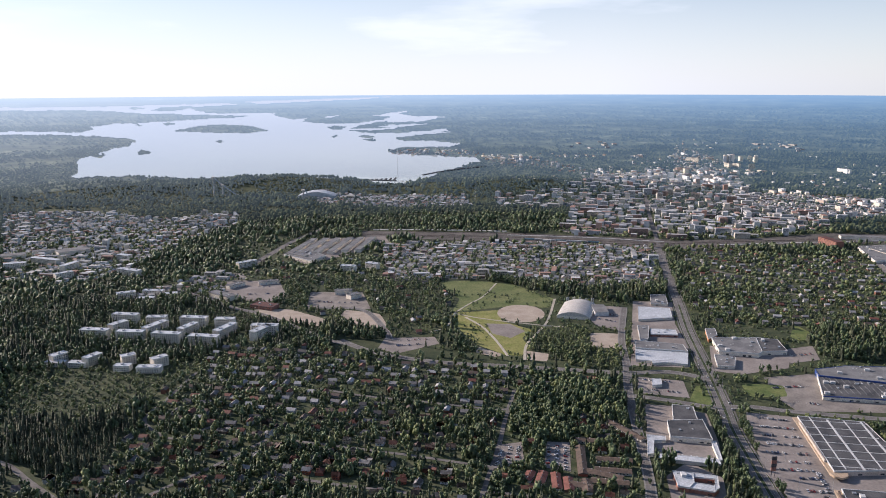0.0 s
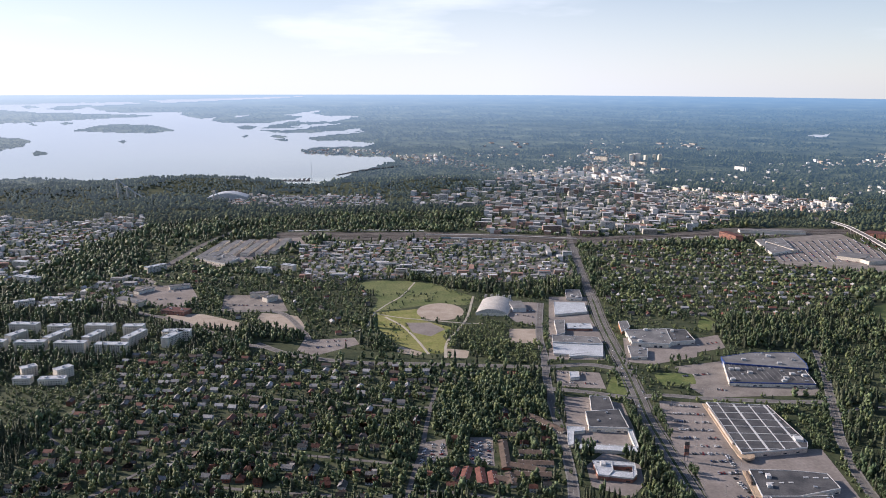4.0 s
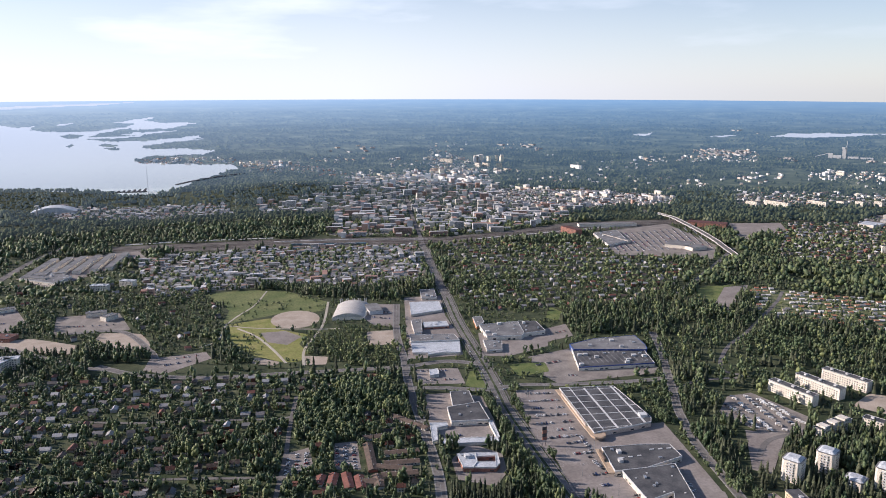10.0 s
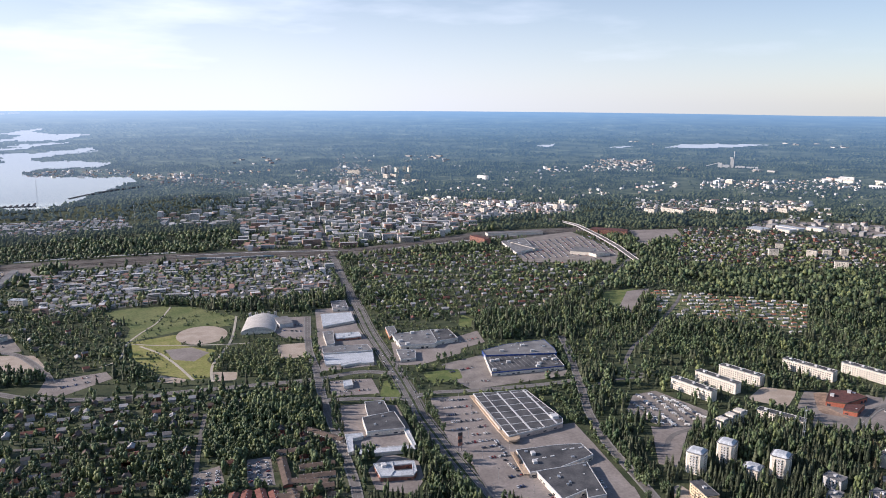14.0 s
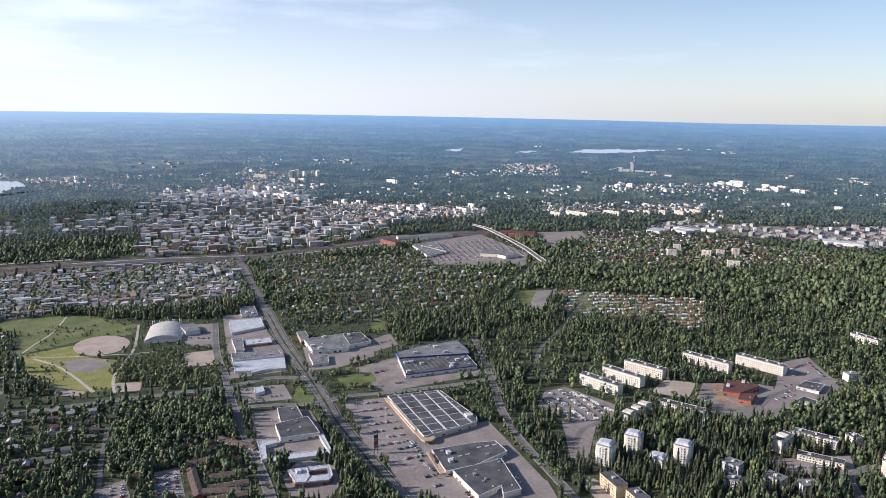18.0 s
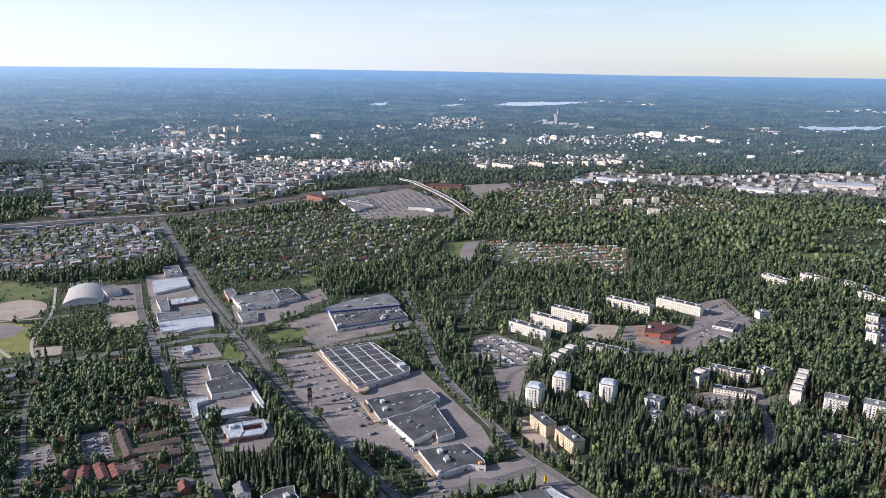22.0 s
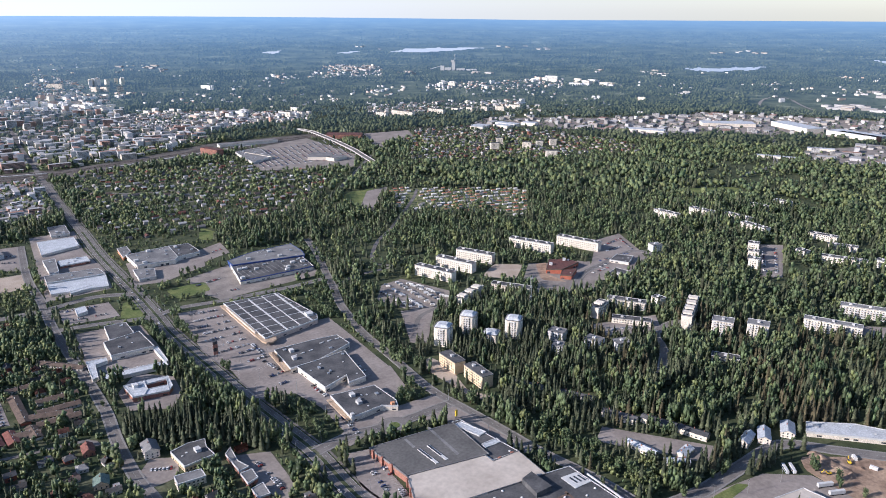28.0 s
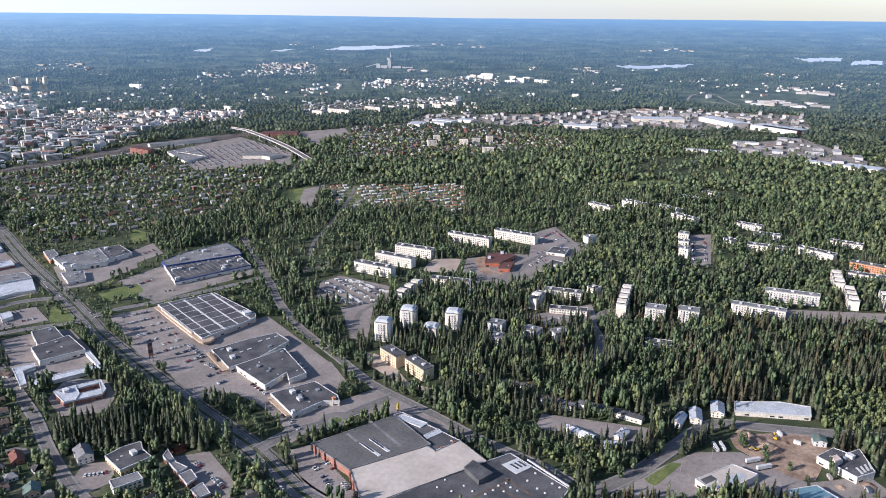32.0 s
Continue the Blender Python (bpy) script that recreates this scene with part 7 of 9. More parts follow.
OVAL = (133, 1232)
OVAL_E = (173, 1228)
OVAL_N = (138, 1282)
HALL_SW = (190, 1205)
HALL_SE = (242, 1192)
HALL_NE = (270, 1265)
HALL_NW = (216, 1284)
TOWER_A = (525, 537)
TOWER_B = (569, 539)
TOWER_C = (569, 504)
TOWER_D = (596, 494)
RBT = (369, 446)
YSIGN = (417, 415)
PYLON = (326, 680)
POLE = (667, 525)
HOUSE_A = (559, 213)
HOUSE_B = (580, 201)
HOUSE_C = (605, 191)
FACTORY = (3453, 3316)
DOME = (-439, 2624)
MAST_A = (110, 2524)
MAST_B = (-190, 3194)
DEPOT = (544, 169)
SKI_A = (-813, 2659)
SKI_B = (-480, 2575)
TRAIN_A = (206, 1860)
TRAIN_B = (498, 1786)
DIGGER_A = (591, 135)
DIGGER_B = (563, 142)
CONTAINERS = [(601, 134), (596, 118), (560, 84), (572, 69), (561, 57)]
MOUND_E = (590, 126)
MOUND_F = (576, 128)
MOUND_G = (569, 58)
MOUND_H = (553, 74)
MOUND_A = (581, 154)
MOUND_B = (579, 145)
MOUND_C = (585, 160)
MOUND_D = (576, 136)
TRAILER_A = (543, 138)
TRAILER_B = (539, 128)
TRAILER_C = (633, 68)
LOT_LAMPS = [(363, 804), (355, 752), (349, 705), (340, 655), (333, 608), (385, 802), (378, 754), (371, 706), (371, 652), (358, 606), (335, 485), (332, 464), (336, 503), (347, 564), (318, 413), (306, 374), (467, 193), (493, 178), (525, 165), (376, 431), (413, 373), (436, 443)]


def gable_house(x, y, ridge, W, H, rise, rot, wall, roof, label):
    """A house whose ridge runs along its own x, with thick roof slopes, windows, door and chimney."""
    thing = new("house")
    thing.matrix_world = Matrix.Translation((x, y, 0)) @ Matrix.Rotation(radians(rot), 4, "Z")
    tagged(thing, label, "house")
    raster(footprint(x, y, ridge, W, rot, 4.0), taken, True)
    a, b = ridge / 2, W / 2
    bm = bmesh.new()
    lo = [bm.verts.new(p) for p in ((-a, -b, -0.3), (a, -b, -0.3), (a, b, -0.3), (-a, b, -0.3))]
    hi = [bm.verts.new(p) for p in ((-a, -b, H), (a, -b, H), (a, b, H), (-a, b, H))]
    r0, r1 = bm.verts.new((-a, 0, H + rise)), bm.verts.new((a, 0, H + rise))
    for f in ((lo[0], lo[1], hi[1], hi[0]), (lo[2], lo[3], hi[3], hi[2]), (lo[1], lo[2], hi[2], r1, hi[1]), (lo[3], lo[0], hi[0], r0, hi[3])):
        bm.faces.new(f)
    walls = part("wall", bm, M[wall], thing)
    k = rise / b
    for s in (-1, 1):
        bm = bmesh.new()
        e = 0.7
        v = [bm.verts.new(p) for p in ((-a - e, 0, H + rise + 0.05), (a + e, 0, H + rise + 0.05), (a + e, s * (b + e), H - k * e + 0.05), (-a - e, s * (b + e), H - k * e + 0.05))]
        w = [bm.verts.new(p.co + Vector((0, 0, 0.3))) for p in v]
        for f in ((0, 1, 2, 3),):
            bm.faces.new([v[i] for i in f])
            bm.faces.new([w[i] for i in f[::-1]])
        for i in range(4):
            bm.faces.new((v[i], v[(i + 1) % 4], w[(i + 1) % 4], w[i]))
        bmesh.ops.recalc_face_normals(bm, faces=bm.faces)
        slope = part("roof_slope", bm, M[roof], thing)
    bm = bmesh.new()
    box(bm, 1.0, 1.8, 0.5, 1.2, H + rise * 0.5, H + rise + 1.2)
    part("chimney", bm, M["brick_wall"], slope)
    for z in np.arange(0.9, H - 1.2, 2.7):
        for s in (-1, 1):
            for i in range(max(1, int(ridge / 3.5))):
                xx = -a + (i + 0.5) * ridge / max(1, int(ridge / 3.5))
                bm = bmesh.new()
                y0, y1 = sorted((s * (b - 0.05), s * (b + 0.07)))
                box(bm, xx - 0.7, xx + 0.7, y0, y1, z, z + 1.3)
                part("window", bm, M["glass"], walls)
        for i in range(max(1, int(W / 3.5))):
            yy = -b + (i + 0.5) * W / max(1, int(W / 3.5))
            bm = bmesh.new()
            box(bm, -a - 0.07, -a + 0.05, yy - 0.6, yy + 0.6, z, z + 1.3)
            part("window", bm, M["glass"], walls)


row_kinds = {}


def terrace(x, y, L, rot, mat):
    raster(footprint(x, y, L, 9, rot, 3.0), taken, True)
    m = Matrix.Translation((x, y, 0)) @ Matrix.Rotation(radians(rot), 4, "Z")
    key = (round(L / 6), mat)
    if key in row_kinds:
        copy_thing(row_kinds[key], m)
    else:
        row_kinds[key] = row_kind(round(L / 6) * 6, 9, 3, mat)
        row_kinds[key].matrix_world = m


def mound(x, y, r, h, seed):
    """A heap of dug earth with slumped sides."""
    rr = random.Random(seed)
    bm = bmesh.new()
    n, rings = 14, 4
    top = bm.verts.new((x, y, h))
    prev = [top] * n
    for k in range(1, rings + 1):
        f = k / rings
        row = []
        for i in range(n):
            a = i * math.tau / n
            d = r * f * rr.uniform(0.85, 1.15)
            row.append(bm.verts.new((x + d * math.cos(a), y + d * math.sin(a), max(-0.2, h * (1 - f) ** 1.2 + rr.uniform(-0.3, 0.3) * (1 - f)))))
        for i in range(n):
            j = (i + 1) % n
            bm.faces.new((prev[i], row[i], row[j]) if k == 1 else (prev[i], row[i], row[j], prev[j]))
        prev = row
    tagged(part("earth_mound", bm, M["earth"]), "heap of reddish dug earth on the site", "earth mound", "earth heaps")


def trailer(x, y, deg):
    thing = new("trailer")
    thing.matrix_world = Matrix.Translation((x, y, 0.4)) @ Matrix.Rotation(radians(deg), 4, "Z")
    tagged(thing, "white box trailer parked beside the hedge", "trailer", "parked trailers")
    bm = bmesh.new()
    box(bm, -6.5, 6.5, -1.25, 1.25, 1.1, 3.9)
    part("box_body", bm, M["white_paint"], thing)
    bm = bmesh.new()
    box(bm, -6.4, 6.4, -1.0, 1.0, 0.75, 1.1)
    part("chassis", bm, M["dark_metal"], thing)
    for xx in (-5.2, -4.0, 4.5):
        bm = bmesh.new()
        box(bm, xx - 0.5, xx + 0.5, -1.2, 1.2, 0.0, 1.0)
        part("axle", bm, M["tyre"], thing)


def lot_lamps():
    first = None
    for i, (x, y) in enumerate(LOT_LAMPS):
        m = Matrix.Translation((x, y, 0)) @ Matrix.Rotation(i * 1.3, 4, "Z")
        if first:
            copy_thing(first, m)
            continue
        first = new("lamp_post")
        tagged(first, "slim grey parking lot lamp post", "lamp post", "lamps on the lots")
        bm = bmesh.new()
        rod(bm, 0, 0, 0, 12, 0.2, 0.12, 6)
        part("pole", bm, M["metal"], first)
        bm = bmesh.new()
        box(bm, -1.2, 1.2, -0.2, 0.2, 12, 12.25)
        part("lamp_head", bm, M["dark_metal"], first)
        first.matrix_world = m


def depot_yard():
    for i in range(2):
        bus(DEPOT[0] + 4.5 * i, DEPOT[1] - 4.0 * i, 40)
    for i, (p, r, h) in enumerate(((MOUND_A, 9, 4.5), (MOUND_B, 8, 4), (MOUND_C, 6, 2.5), (MOUND_D, 9, 3), (MOUND_E, 5, 2), (MOUND_F, 6, 2.2), (MOUND_G, 7, 2.4), (MOUND_H, 5, 1.8))):
        mound(p[0], p[1], r, h, i)
    for p in (TRAILER_A, TRAILER_B, TRAILER_C):
        trailer(p[0], p[1], -35)


def ski_jump(x, y, H, run, deg):
    """A concrete jump tower with its inrun beam sloping down the hill."""
    z = hills(x, y)
    thing = new("ski_jump")
    thing.matrix_world = Matrix.Translation((x, y, z)) @ Matrix.Rotation(radians(deg), 4, "Z")
    tagged(thing, "pale concrete ski jump tower on the wooded hill", "ski jump", "ski jumps")
    bm = bmesh.new()
    rod(bm, 0, 0, -12, H, 3.4, 2.6, 8)
    part("tower", bm, M["concrete"], thing)
    bm = bmesh.new()
    box(bm, -5, 5, -4.5, 4.5, H, H + 5)
    bmesh.ops.bevel(bm, geom=bm.edges[:], offset=0.5, segments=1, affect="EDGES")
    part("start_house", bm, M["white_wall"], thing, "white start house")
    bm = bmesh.new()
    n = 10
    for s in range(n):
        f0, f1 = s / n, (s + 1) / n
        c = []
        for f in (f0, f1):
            zz = H * (1 - f) ** 1.35 + 4
            c += [(2 + run * f, -3.4, zz - 2.2), (2 + run * f, 3.4, zz - 2.2), (2 + run * f, 3.4, zz), (2 + run * f, -3.4, zz)]
        v = [bm.verts.new(k) for k in c]
        for q in ((0, 1, 5, 4), (1, 2, 6, 5), (2, 3, 7, 6), (3, 0, 4, 7)):
            bm.faces.new([v[k] for k in q])
    part("inrun", bm, M["concrete"], thing, "pale inrun track")
    for f in (0.35, 0.65):
        bm = bmesh.new()
        rod(bm, 2 + run * f, 0, -12, H * (1 - f) ** 1.35 + 2, 1.6, 1.4, 6)
        part("support_pier", bm, M["concrete"], thing)
    bm = bmesh.new()
    v = [bm.verts.new(c) for c in ((run + 2, -6, 2.5), (run + 75, -10, -22), (run + 75, 10, -22), (run + 2, 6, 2.5))]
    bm.faces.new(v)
    part("landing_slope", bm, M["meadow"], thing, "grassy landing slope")


def train(x0, y0, x1, y1, n):
    """A passenger train standing on the yard, each coach a part."""
    d = Vector((x1 - x0, y1 - y0))
    thing = new("train")
    thing.matrix_world = Matrix.Translation((x0, y0, 0.5)) @ Matrix.Rotation(math.atan2(d.y, d.x), 4, "Z")
    tagged(thing, "passenger train of white and green coaches on the railway yard", "train")
    for k in range(n):
        bm = bmesh.new()
        box(bm, k * 26.5, k * 26.5 + 25.5, -1.5, 1.5, 0.9, 4.2)
        bmesh.ops.bevel(bm, geom=[e for e in bm.edges if min(v.co.z for v in e.verts) > 4], offset=0.5, segments=1, affect="EDGES")
        coach = part("coach", bm, M["white_paint"] if k % 3 else M["teal_roof"], thing, "long white coach" if k % 3 else "green coach")
        bm = bmesh.new()
        box(bm, k * 26.5 + 1, k * 26.5 + 24.5, -1.53, 1.53, 2.2, 3.1)
        part("window_band", bm, M["glass"], coach)
        for e in (4.0, 21.5):
            bm = bmesh.new()
            box(bm, k * 26.5 + e - 1.6, k * 26.5 + e + 1.6, -1.2, 1.2, 0.0, 0.9)
            part("bogie", bm, M["dark_metal"], coach)


def excavator(x, y, deg):
    thing = new("excavator")
    thing.matrix_world = Matrix.Translation((x, y, 0.35)) @ Matrix.Rotation(radians(deg), 4, "Z")
    tagged(thing, "orange-yellow tracked excavator among the earth heaps", "excavator", "site machines")
    for s in (-1, 1):
        bm = bmesh.new()
        box(bm, -2.0, 2.0, s * 1.1 - 0.3, s * 1.1 + 0.3, 0.0, 0.9)
        bmesh.ops.bevel(bm, geom=bm.edges[:], offset=0.2, segments=1, affect="EDGES")
        part("track", bm, M["tyre"], thing)
    bm = bmesh.new()
    box(bm, -2.2, 1.2, -1.3, 1.3, 1.0, 2.1)
    bmesh.ops.bevel(bm, geom=bm.edges[:], offset=0.15, segments=1, affect="EDGES")
    part("body", bm, M["yellow"], thing)
    bm = bmesh.new()
    box(bm, 0.1, 1.6, 0.2, 1.3, 2.1, 3.2)
    part("cab", bm, M["glass"], thing)
    bm = bmesh.new()
    for a, b in (((1.2, 1.8), (4.2, 4.6)), ((4.2, 4.6), (6.4, 1.8))):
        v = [bm.verts.new(c) for c in ((a[0], -0.25, a[1]), (a[0], 0.25, a[1]), (a[0] + 0.4, 0.25, a[1] - 0.5), (a[0] + 0.4, -0.25, a[1] - 0.5), (b[0], -0.2, b[1]), (b[0], 0.2, b[1]), (b[0] - 0.2, 0.2, b[1] - 0.5), (b[0] - 0.2, -0.2, b[1] - 0.5))]
        for q in ((0, 1, 5, 4), (1, 2, 6, 5), (2, 3, 7, 6), (3, 0, 4, 7)):
            bm.faces.new([v[k] for k in q])
    part("boom", bm, M["yellow"], thing)
    bm = bmesh.new()
    box(bm, 5.9, 7.0, -0.6, 0.6, 0.9, 1.9)
    part("bucket", bm, M["dark_metal"], thing)


def containers(spots):
    first = None
    for x, y, deg in spots:
        m = Matrix.Translation((x, y, 0.35)) @ Matrix.Rotation(radians(deg), 4, "Z")
        if first:
            copy_thing(first, m)
            continue
        first = new("site_container")
        tagged(first, "steel storage container on the yard", "container", "yard containers")
        bm = bmesh.new()
        box(bm, -3, 3, -1.2, 1.2, 0, 2.6)
        body = part("body", bm, M["caravan_paint"], first)
        for k in range(10):
            bm = bmesh.new()
            box(bm, -2.8 + k * 0.6, -2.5 + k * 0.6, -1.24, 1.24, 0.2, 2.4)
            part("rib", bm, M["caravan_paint"], body)
        bm = bmesh.new()
        box(bm, 3.0, 3.06, -1.1, 1.1, 0.1, 2.5)
        part("door", bm, M["grey_wall"], body, "grey steel door")
        first.matrix_world = m


def road_bridge(pts, width, high):
    """A long concrete bridge over the railway: deck, two parapets and pairs of columns."""
    thing = new("road_bridge")
    thing.location = (*pts[0], 0)
    tagged(thing, "long pale concrete road bridge over the railway", "bridge")
    line = [p - Vector(pts[0]) for p in smooth_line(pts, 20.0)]
    n = len(line) - 1

    def run(name, a, b, z0, z1, mat, label=""):
        bm = bmesh.new()
        rows = []
        for i, p in enumerate(line):
            d = (line[min(i + 1, n)] - line[max(i - 1, 0)]).normalized()
            k = Vector((d.y, -d.x))
            lift = high * min(1.0, 4.5 * i / n, 4.5 * (n - i) / n)
            l, r = p + k * a, p + k * b
            rows.append([bm.verts.new(c) for c in ((l.x, l.y, lift + z0), (l.x, l.y, lift + z1), (r.x, r.y, lift + z1), (r.x, r.y, lift + z0))])
        for u, v in zip(rows, rows[1:]):
            for k in range(4):
                bm.faces.new((u[k], v[k], v[(k + 1) % 4], u[(k + 1) % 4]))
        bm.faces.new(rows[0])
        bm.faces.new(rows[-1][::-1])
        return part(name, bm, M[mat], thing, label)

    w = width / 2
    run("deck", -w, w, -0.9, 0.4, "concrete", "pale concrete bridge deck")
    run("carriageway", -w + 1.2, w - 1.2, 0.4, 0.46, "asphalt", "worn asphalt carriageway")
    for s in (-1, 1):
        run("parapet", *sorted((s * w, s * (w - 0.4))), 0.4, 1.6, "concrete")
    for i in range(2, n - 1, 2):
        lift = high * min(1.0, 4.5 * i / n, 4.5 * (n - i) / n)
        if lift < 2.5:
            continue
        d = (line[i + 1] - line[i - 1]).normalized()
        for s in (-1, 1):
            p = line[i] + Vector((d.y, -d.x)) * s * w * 0.55
            bm = bmesh.new()
            rod(bm, p.x, p.y, -0.5, lift - 0.8, 0.7, 0.7, 8)
            part("column", bm, M["concrete"], thing)
    for a, b in zip(pts, pts[1:]):
        d = (Vector(b) - Vector(a)).normalized()
        k = Vector((d.y, -d.x)) * (w + 12)
        raster([tuple(Vector(a) - k), tuple(Vector(b) - k), tuple(Vector(b) + k), tuple(Vector(a) + k)], taken, True)


def pier(pts, width):
    """A low stone breakwater or jetty standing in the lake."""
    bm = bmesh.new()
    rows = []
    for k, p in enumerate(pts):
        x, y, z, q = at(*p)
        a, b = pts[max(k - 1, 0)], pts[min(k + 1, len(pts) - 1)]
        d = Vector((b[0] - a[0], b[1] - a[1])).normalized()
        n = Vector((d.y, -d.x)) * width / 2 * q
        rows.append([bm.verts.new(c) for c in ((x - n.x, y - n.y, z - 1), (x - n.x, y - n.y, z + 5.2), (x + n.x, y + n.y, z + 5.2), (x + n.x, y + n.y, z - 1))])
    for u, v in zip(rows, rows[1:]):
        for k in range(4):
            bm.faces.new((u[k], v[k], v[(k + 1) % 4], u[(k + 1) % 4]))
    tagged(part("jetty", bm, M["dark_roof"]), "low dark jetty in the calm lake", "jetty", "harbour jetties")


area('lawn', [(-374, 908), (-327, 1082), (-153, 1057), (-67, 998), (191, 946), (222, 885), (186, 635), (-452, 631), (-379, 688), (-350, 793)], 'lawns and gardens between family houses')
area('lawn', [(575, 1770), (1012, 1576), (955, 1271), (726, 1132), (575, 1151), (443, 1143), (436, 1261)], 'lawns and gardens between family houses')
area('lawn', [(-1346, 2275), (-1122, 2325), (-784, 2170), (-738, 2286), (-615, 2280), (-575, 2063), (-655, 1838), (-665, 1711), (-655, 1524), (-731, 1435), (-869, 1437)], 'streets and paved yards between town buildings')
area('paved', [(-554, 1411), (-489, 1520), (-421, 1528), (-378, 1449), (-426, 1312), (-521, 1321), (-607, 1352)], 'streets and paved yards between town buildings')
area('paved', [(-145, 1840), (533, 1812), (448, 1413), (235, 1418), (131, 1472), (-117, 1459)], 'streets and paved yards between town buildings')
area('lawn', [(1448, 1599), (1921, 1362), (1564, 1103), (1196, 1282)], 'lawns and gardens between family houses')
area('paved', [(459, 2707), (597, 2899), (879, 2826), (1126, 2737), (1056, 2558), (1424, 2371), (1302, 2161), (844, 1991), (584, 1940), (344, 1923), (169, 2335), (191, 2643)], 'streets and paved yards between town buildings')
area('paved', [(-458, 2738), (-266, 2658), (92, 2646), (101, 2393), (-259, 2404), (-414, 2469)], 'streets and paved yards between town buildings')
area('paved', [(1091, 2688), (1388, 2556), (1612, 2282), (1487, 2106), (941, 2277)], 'streets and paved yards between town buildings')
area('paved', [(1875, 2290), (2314, 1844), (2259, 1775), (1698, 2043)], 'streets and paved yards between town buildings')
area('yard', [(1749, 1619), (1941, 1727), (2084, 1616), (2275, 1411), (2482, 1324), (2481, 1211), (2158, 1070), (2001, 1240), (1910, 1481)], 'pale gravel yards between the far halls')
area('yard', [(2154, 1324), (2636, 1252), (2844, 720), (2455, 582), (2200, 1004), (1949, 1158)], 'streets and paved yards between town buildings')
area('yard', [(2063, 705), (2315, 578), (1979, 296), (1892, 280), (1947, 479), (1944, 647)], 'streets and paved yards between town buildings')
area('lawn', [(1555, 1716), (1791, 1627), (1876, 1114), (1730, 976), (1541, 1186), (1275, 1333)], 'lawns and gardens between family houses')
area('lawn', [(160, 840), (230, 771), (186, 623), (166, 502), (83, 581)], 'lawns and gardens between family houses')
area('lawn', [(170, 600), (250, 538), (276, 470), (270, 330), (120, 330), (120, 560)], 'lawns between the small apartment houses')
area('lawn', [(191, 723), (206, 707), (164, 504), (124, 549)], 'lawns and gardens between family houses')
area('plots', [(996, 1156), (1192, 946), (1022, 810), (931, 936), (880, 1006)], 'green allotment plots between the cabins')
area('meadow', [(-16, 1444), (51, 1456), (133, 1433), (183, 1350), (204, 1320), (186, 1264), (114, 1275), (64, 1256), (15, 1243), (31, 1323), (6, 1393)], 'mown green park meadow with worn paths')
area('dry_meadow', [(15, 1237), (63, 1246), (97, 1252), (97, 1188), (143, 1144), (121, 1103), (129, 1065), (113, 1025), (89, 1030), (51, 1074), (31, 1132), (14, 1190)], 'dry yellow-green park grass')
area('sand', [(119, 1048), (154, 1033), (146, 1002), (114, 1011)], 'pale gravel lot by the park')
area('lot', [(258, 1283), (321, 1264), (286, 1132), (249, 1162), (243, 1201)], 'grey parking yard beside the sports hall')
area('sand', [(231, 1128), (278, 1121), (264, 1055), (220, 1061)], 'pinkish sand pitch')
area('lot', [(71, 1177), (110, 1173), (130, 1136), (104, 1104), (77, 1126)], 'small grey skate yard in the park')
area('lot', [(-90, 1107), (-13, 1111), (-6, 1080), (-69, 1037), (-97, 1061)], 'asphalt parking lot beside the ring road')
area('sand', [(53, 1064), (87, 1032), (76, 1021), (47, 1040)], 'worn gravel strip by the park')
area('yard', [(-251, 1377), (-152, 1372), (-126, 1262), (-240, 1270)], 'bare gravel industrial yard')
area('sand', [(-170, 1259), (-108, 1235), (-87, 1156), (-131, 1162), (-175, 1223)], 'sandy depot yard')
area('sand', [(-269, 1264), (-196, 1205), (-203, 1163), (-331, 1238), (-328, 1264)], 'long sandy lot beside the road')
area('lot', [(-435, 1451), (-332, 1471), (-290, 1347), (-318, 1310), (-395, 1329)], 'asphalt yard of a small business park')
area('rail_yard', [(-216, 1991), (172, 1957), (572, 1852), (547, 1765), (162, 1840), (-208, 1906)], 'brown gravel railway yard')
area('rail_yard', [(568, 1838), (764, 1856), (1005, 1925), (1322, 1873), (1367, 1808), (1077, 1792), (930, 1782), (660, 1756), (537, 1742)], 'brown gravel freight yard')
area('lot', [(359, 830), (412, 816), (381, 694), (379, 648), (350, 582), (354, 554), (308, 575), (324, 645), (322, 689), (347, 796)], 'large pale asphalt customer parking lot')
area('lot', [(391, 704), (481, 688), (467, 628), (442, 528), (430, 503), (404, 498), (393, 457), (375, 447), (328, 454), (343, 519), (340, 636), (328, 679), (361, 826), (421, 812)], 'pale asphalt yard round the shops')
area('yard', [(425, 938), (512, 953), (482, 875), (581, 855), (570, 823), (421, 833), (414, 870)], 'pale asphalt lot before the blue warehouse store')
area('lot', [(244, 856), (280, 848), (311, 827), (300, 759), (287, 705), (216, 724), (226, 778)], 'grey service yard of the dark-roofed shop')
area('lot', [(504, 1047), (549, 1061), (532, 1003), (483, 989)], 'small asphalt lot')
area('lot', [(397, 1064), (504, 1032), (473, 971), (399, 949), (366, 964)], 'asphalt yard of the white store')
area('lot', [(257, 944), (315, 928), (306, 873), (247, 889)], 'asphalt forecourt of a filling station')
area('lot', [(342, 1303), (409, 1294), (378, 1171), (364, 1063), (340, 975), (260, 985), (292, 1110)], 'asphalt yards of roadside firms')
area('yard', [(1000, 1769), (1260, 1812), (1195, 1510), (1087, 1383), (994, 1452), (910, 1503)], 'wide pale car lot')
area('lot', [(1424, 1762), (1576, 1717), (1509, 1620), (1294, 1532)], 'pale yard beside the railway')
area('sand', [(723, 654), (775, 677), (803, 645), (746, 612)], 'bare sandy playing field by the school')
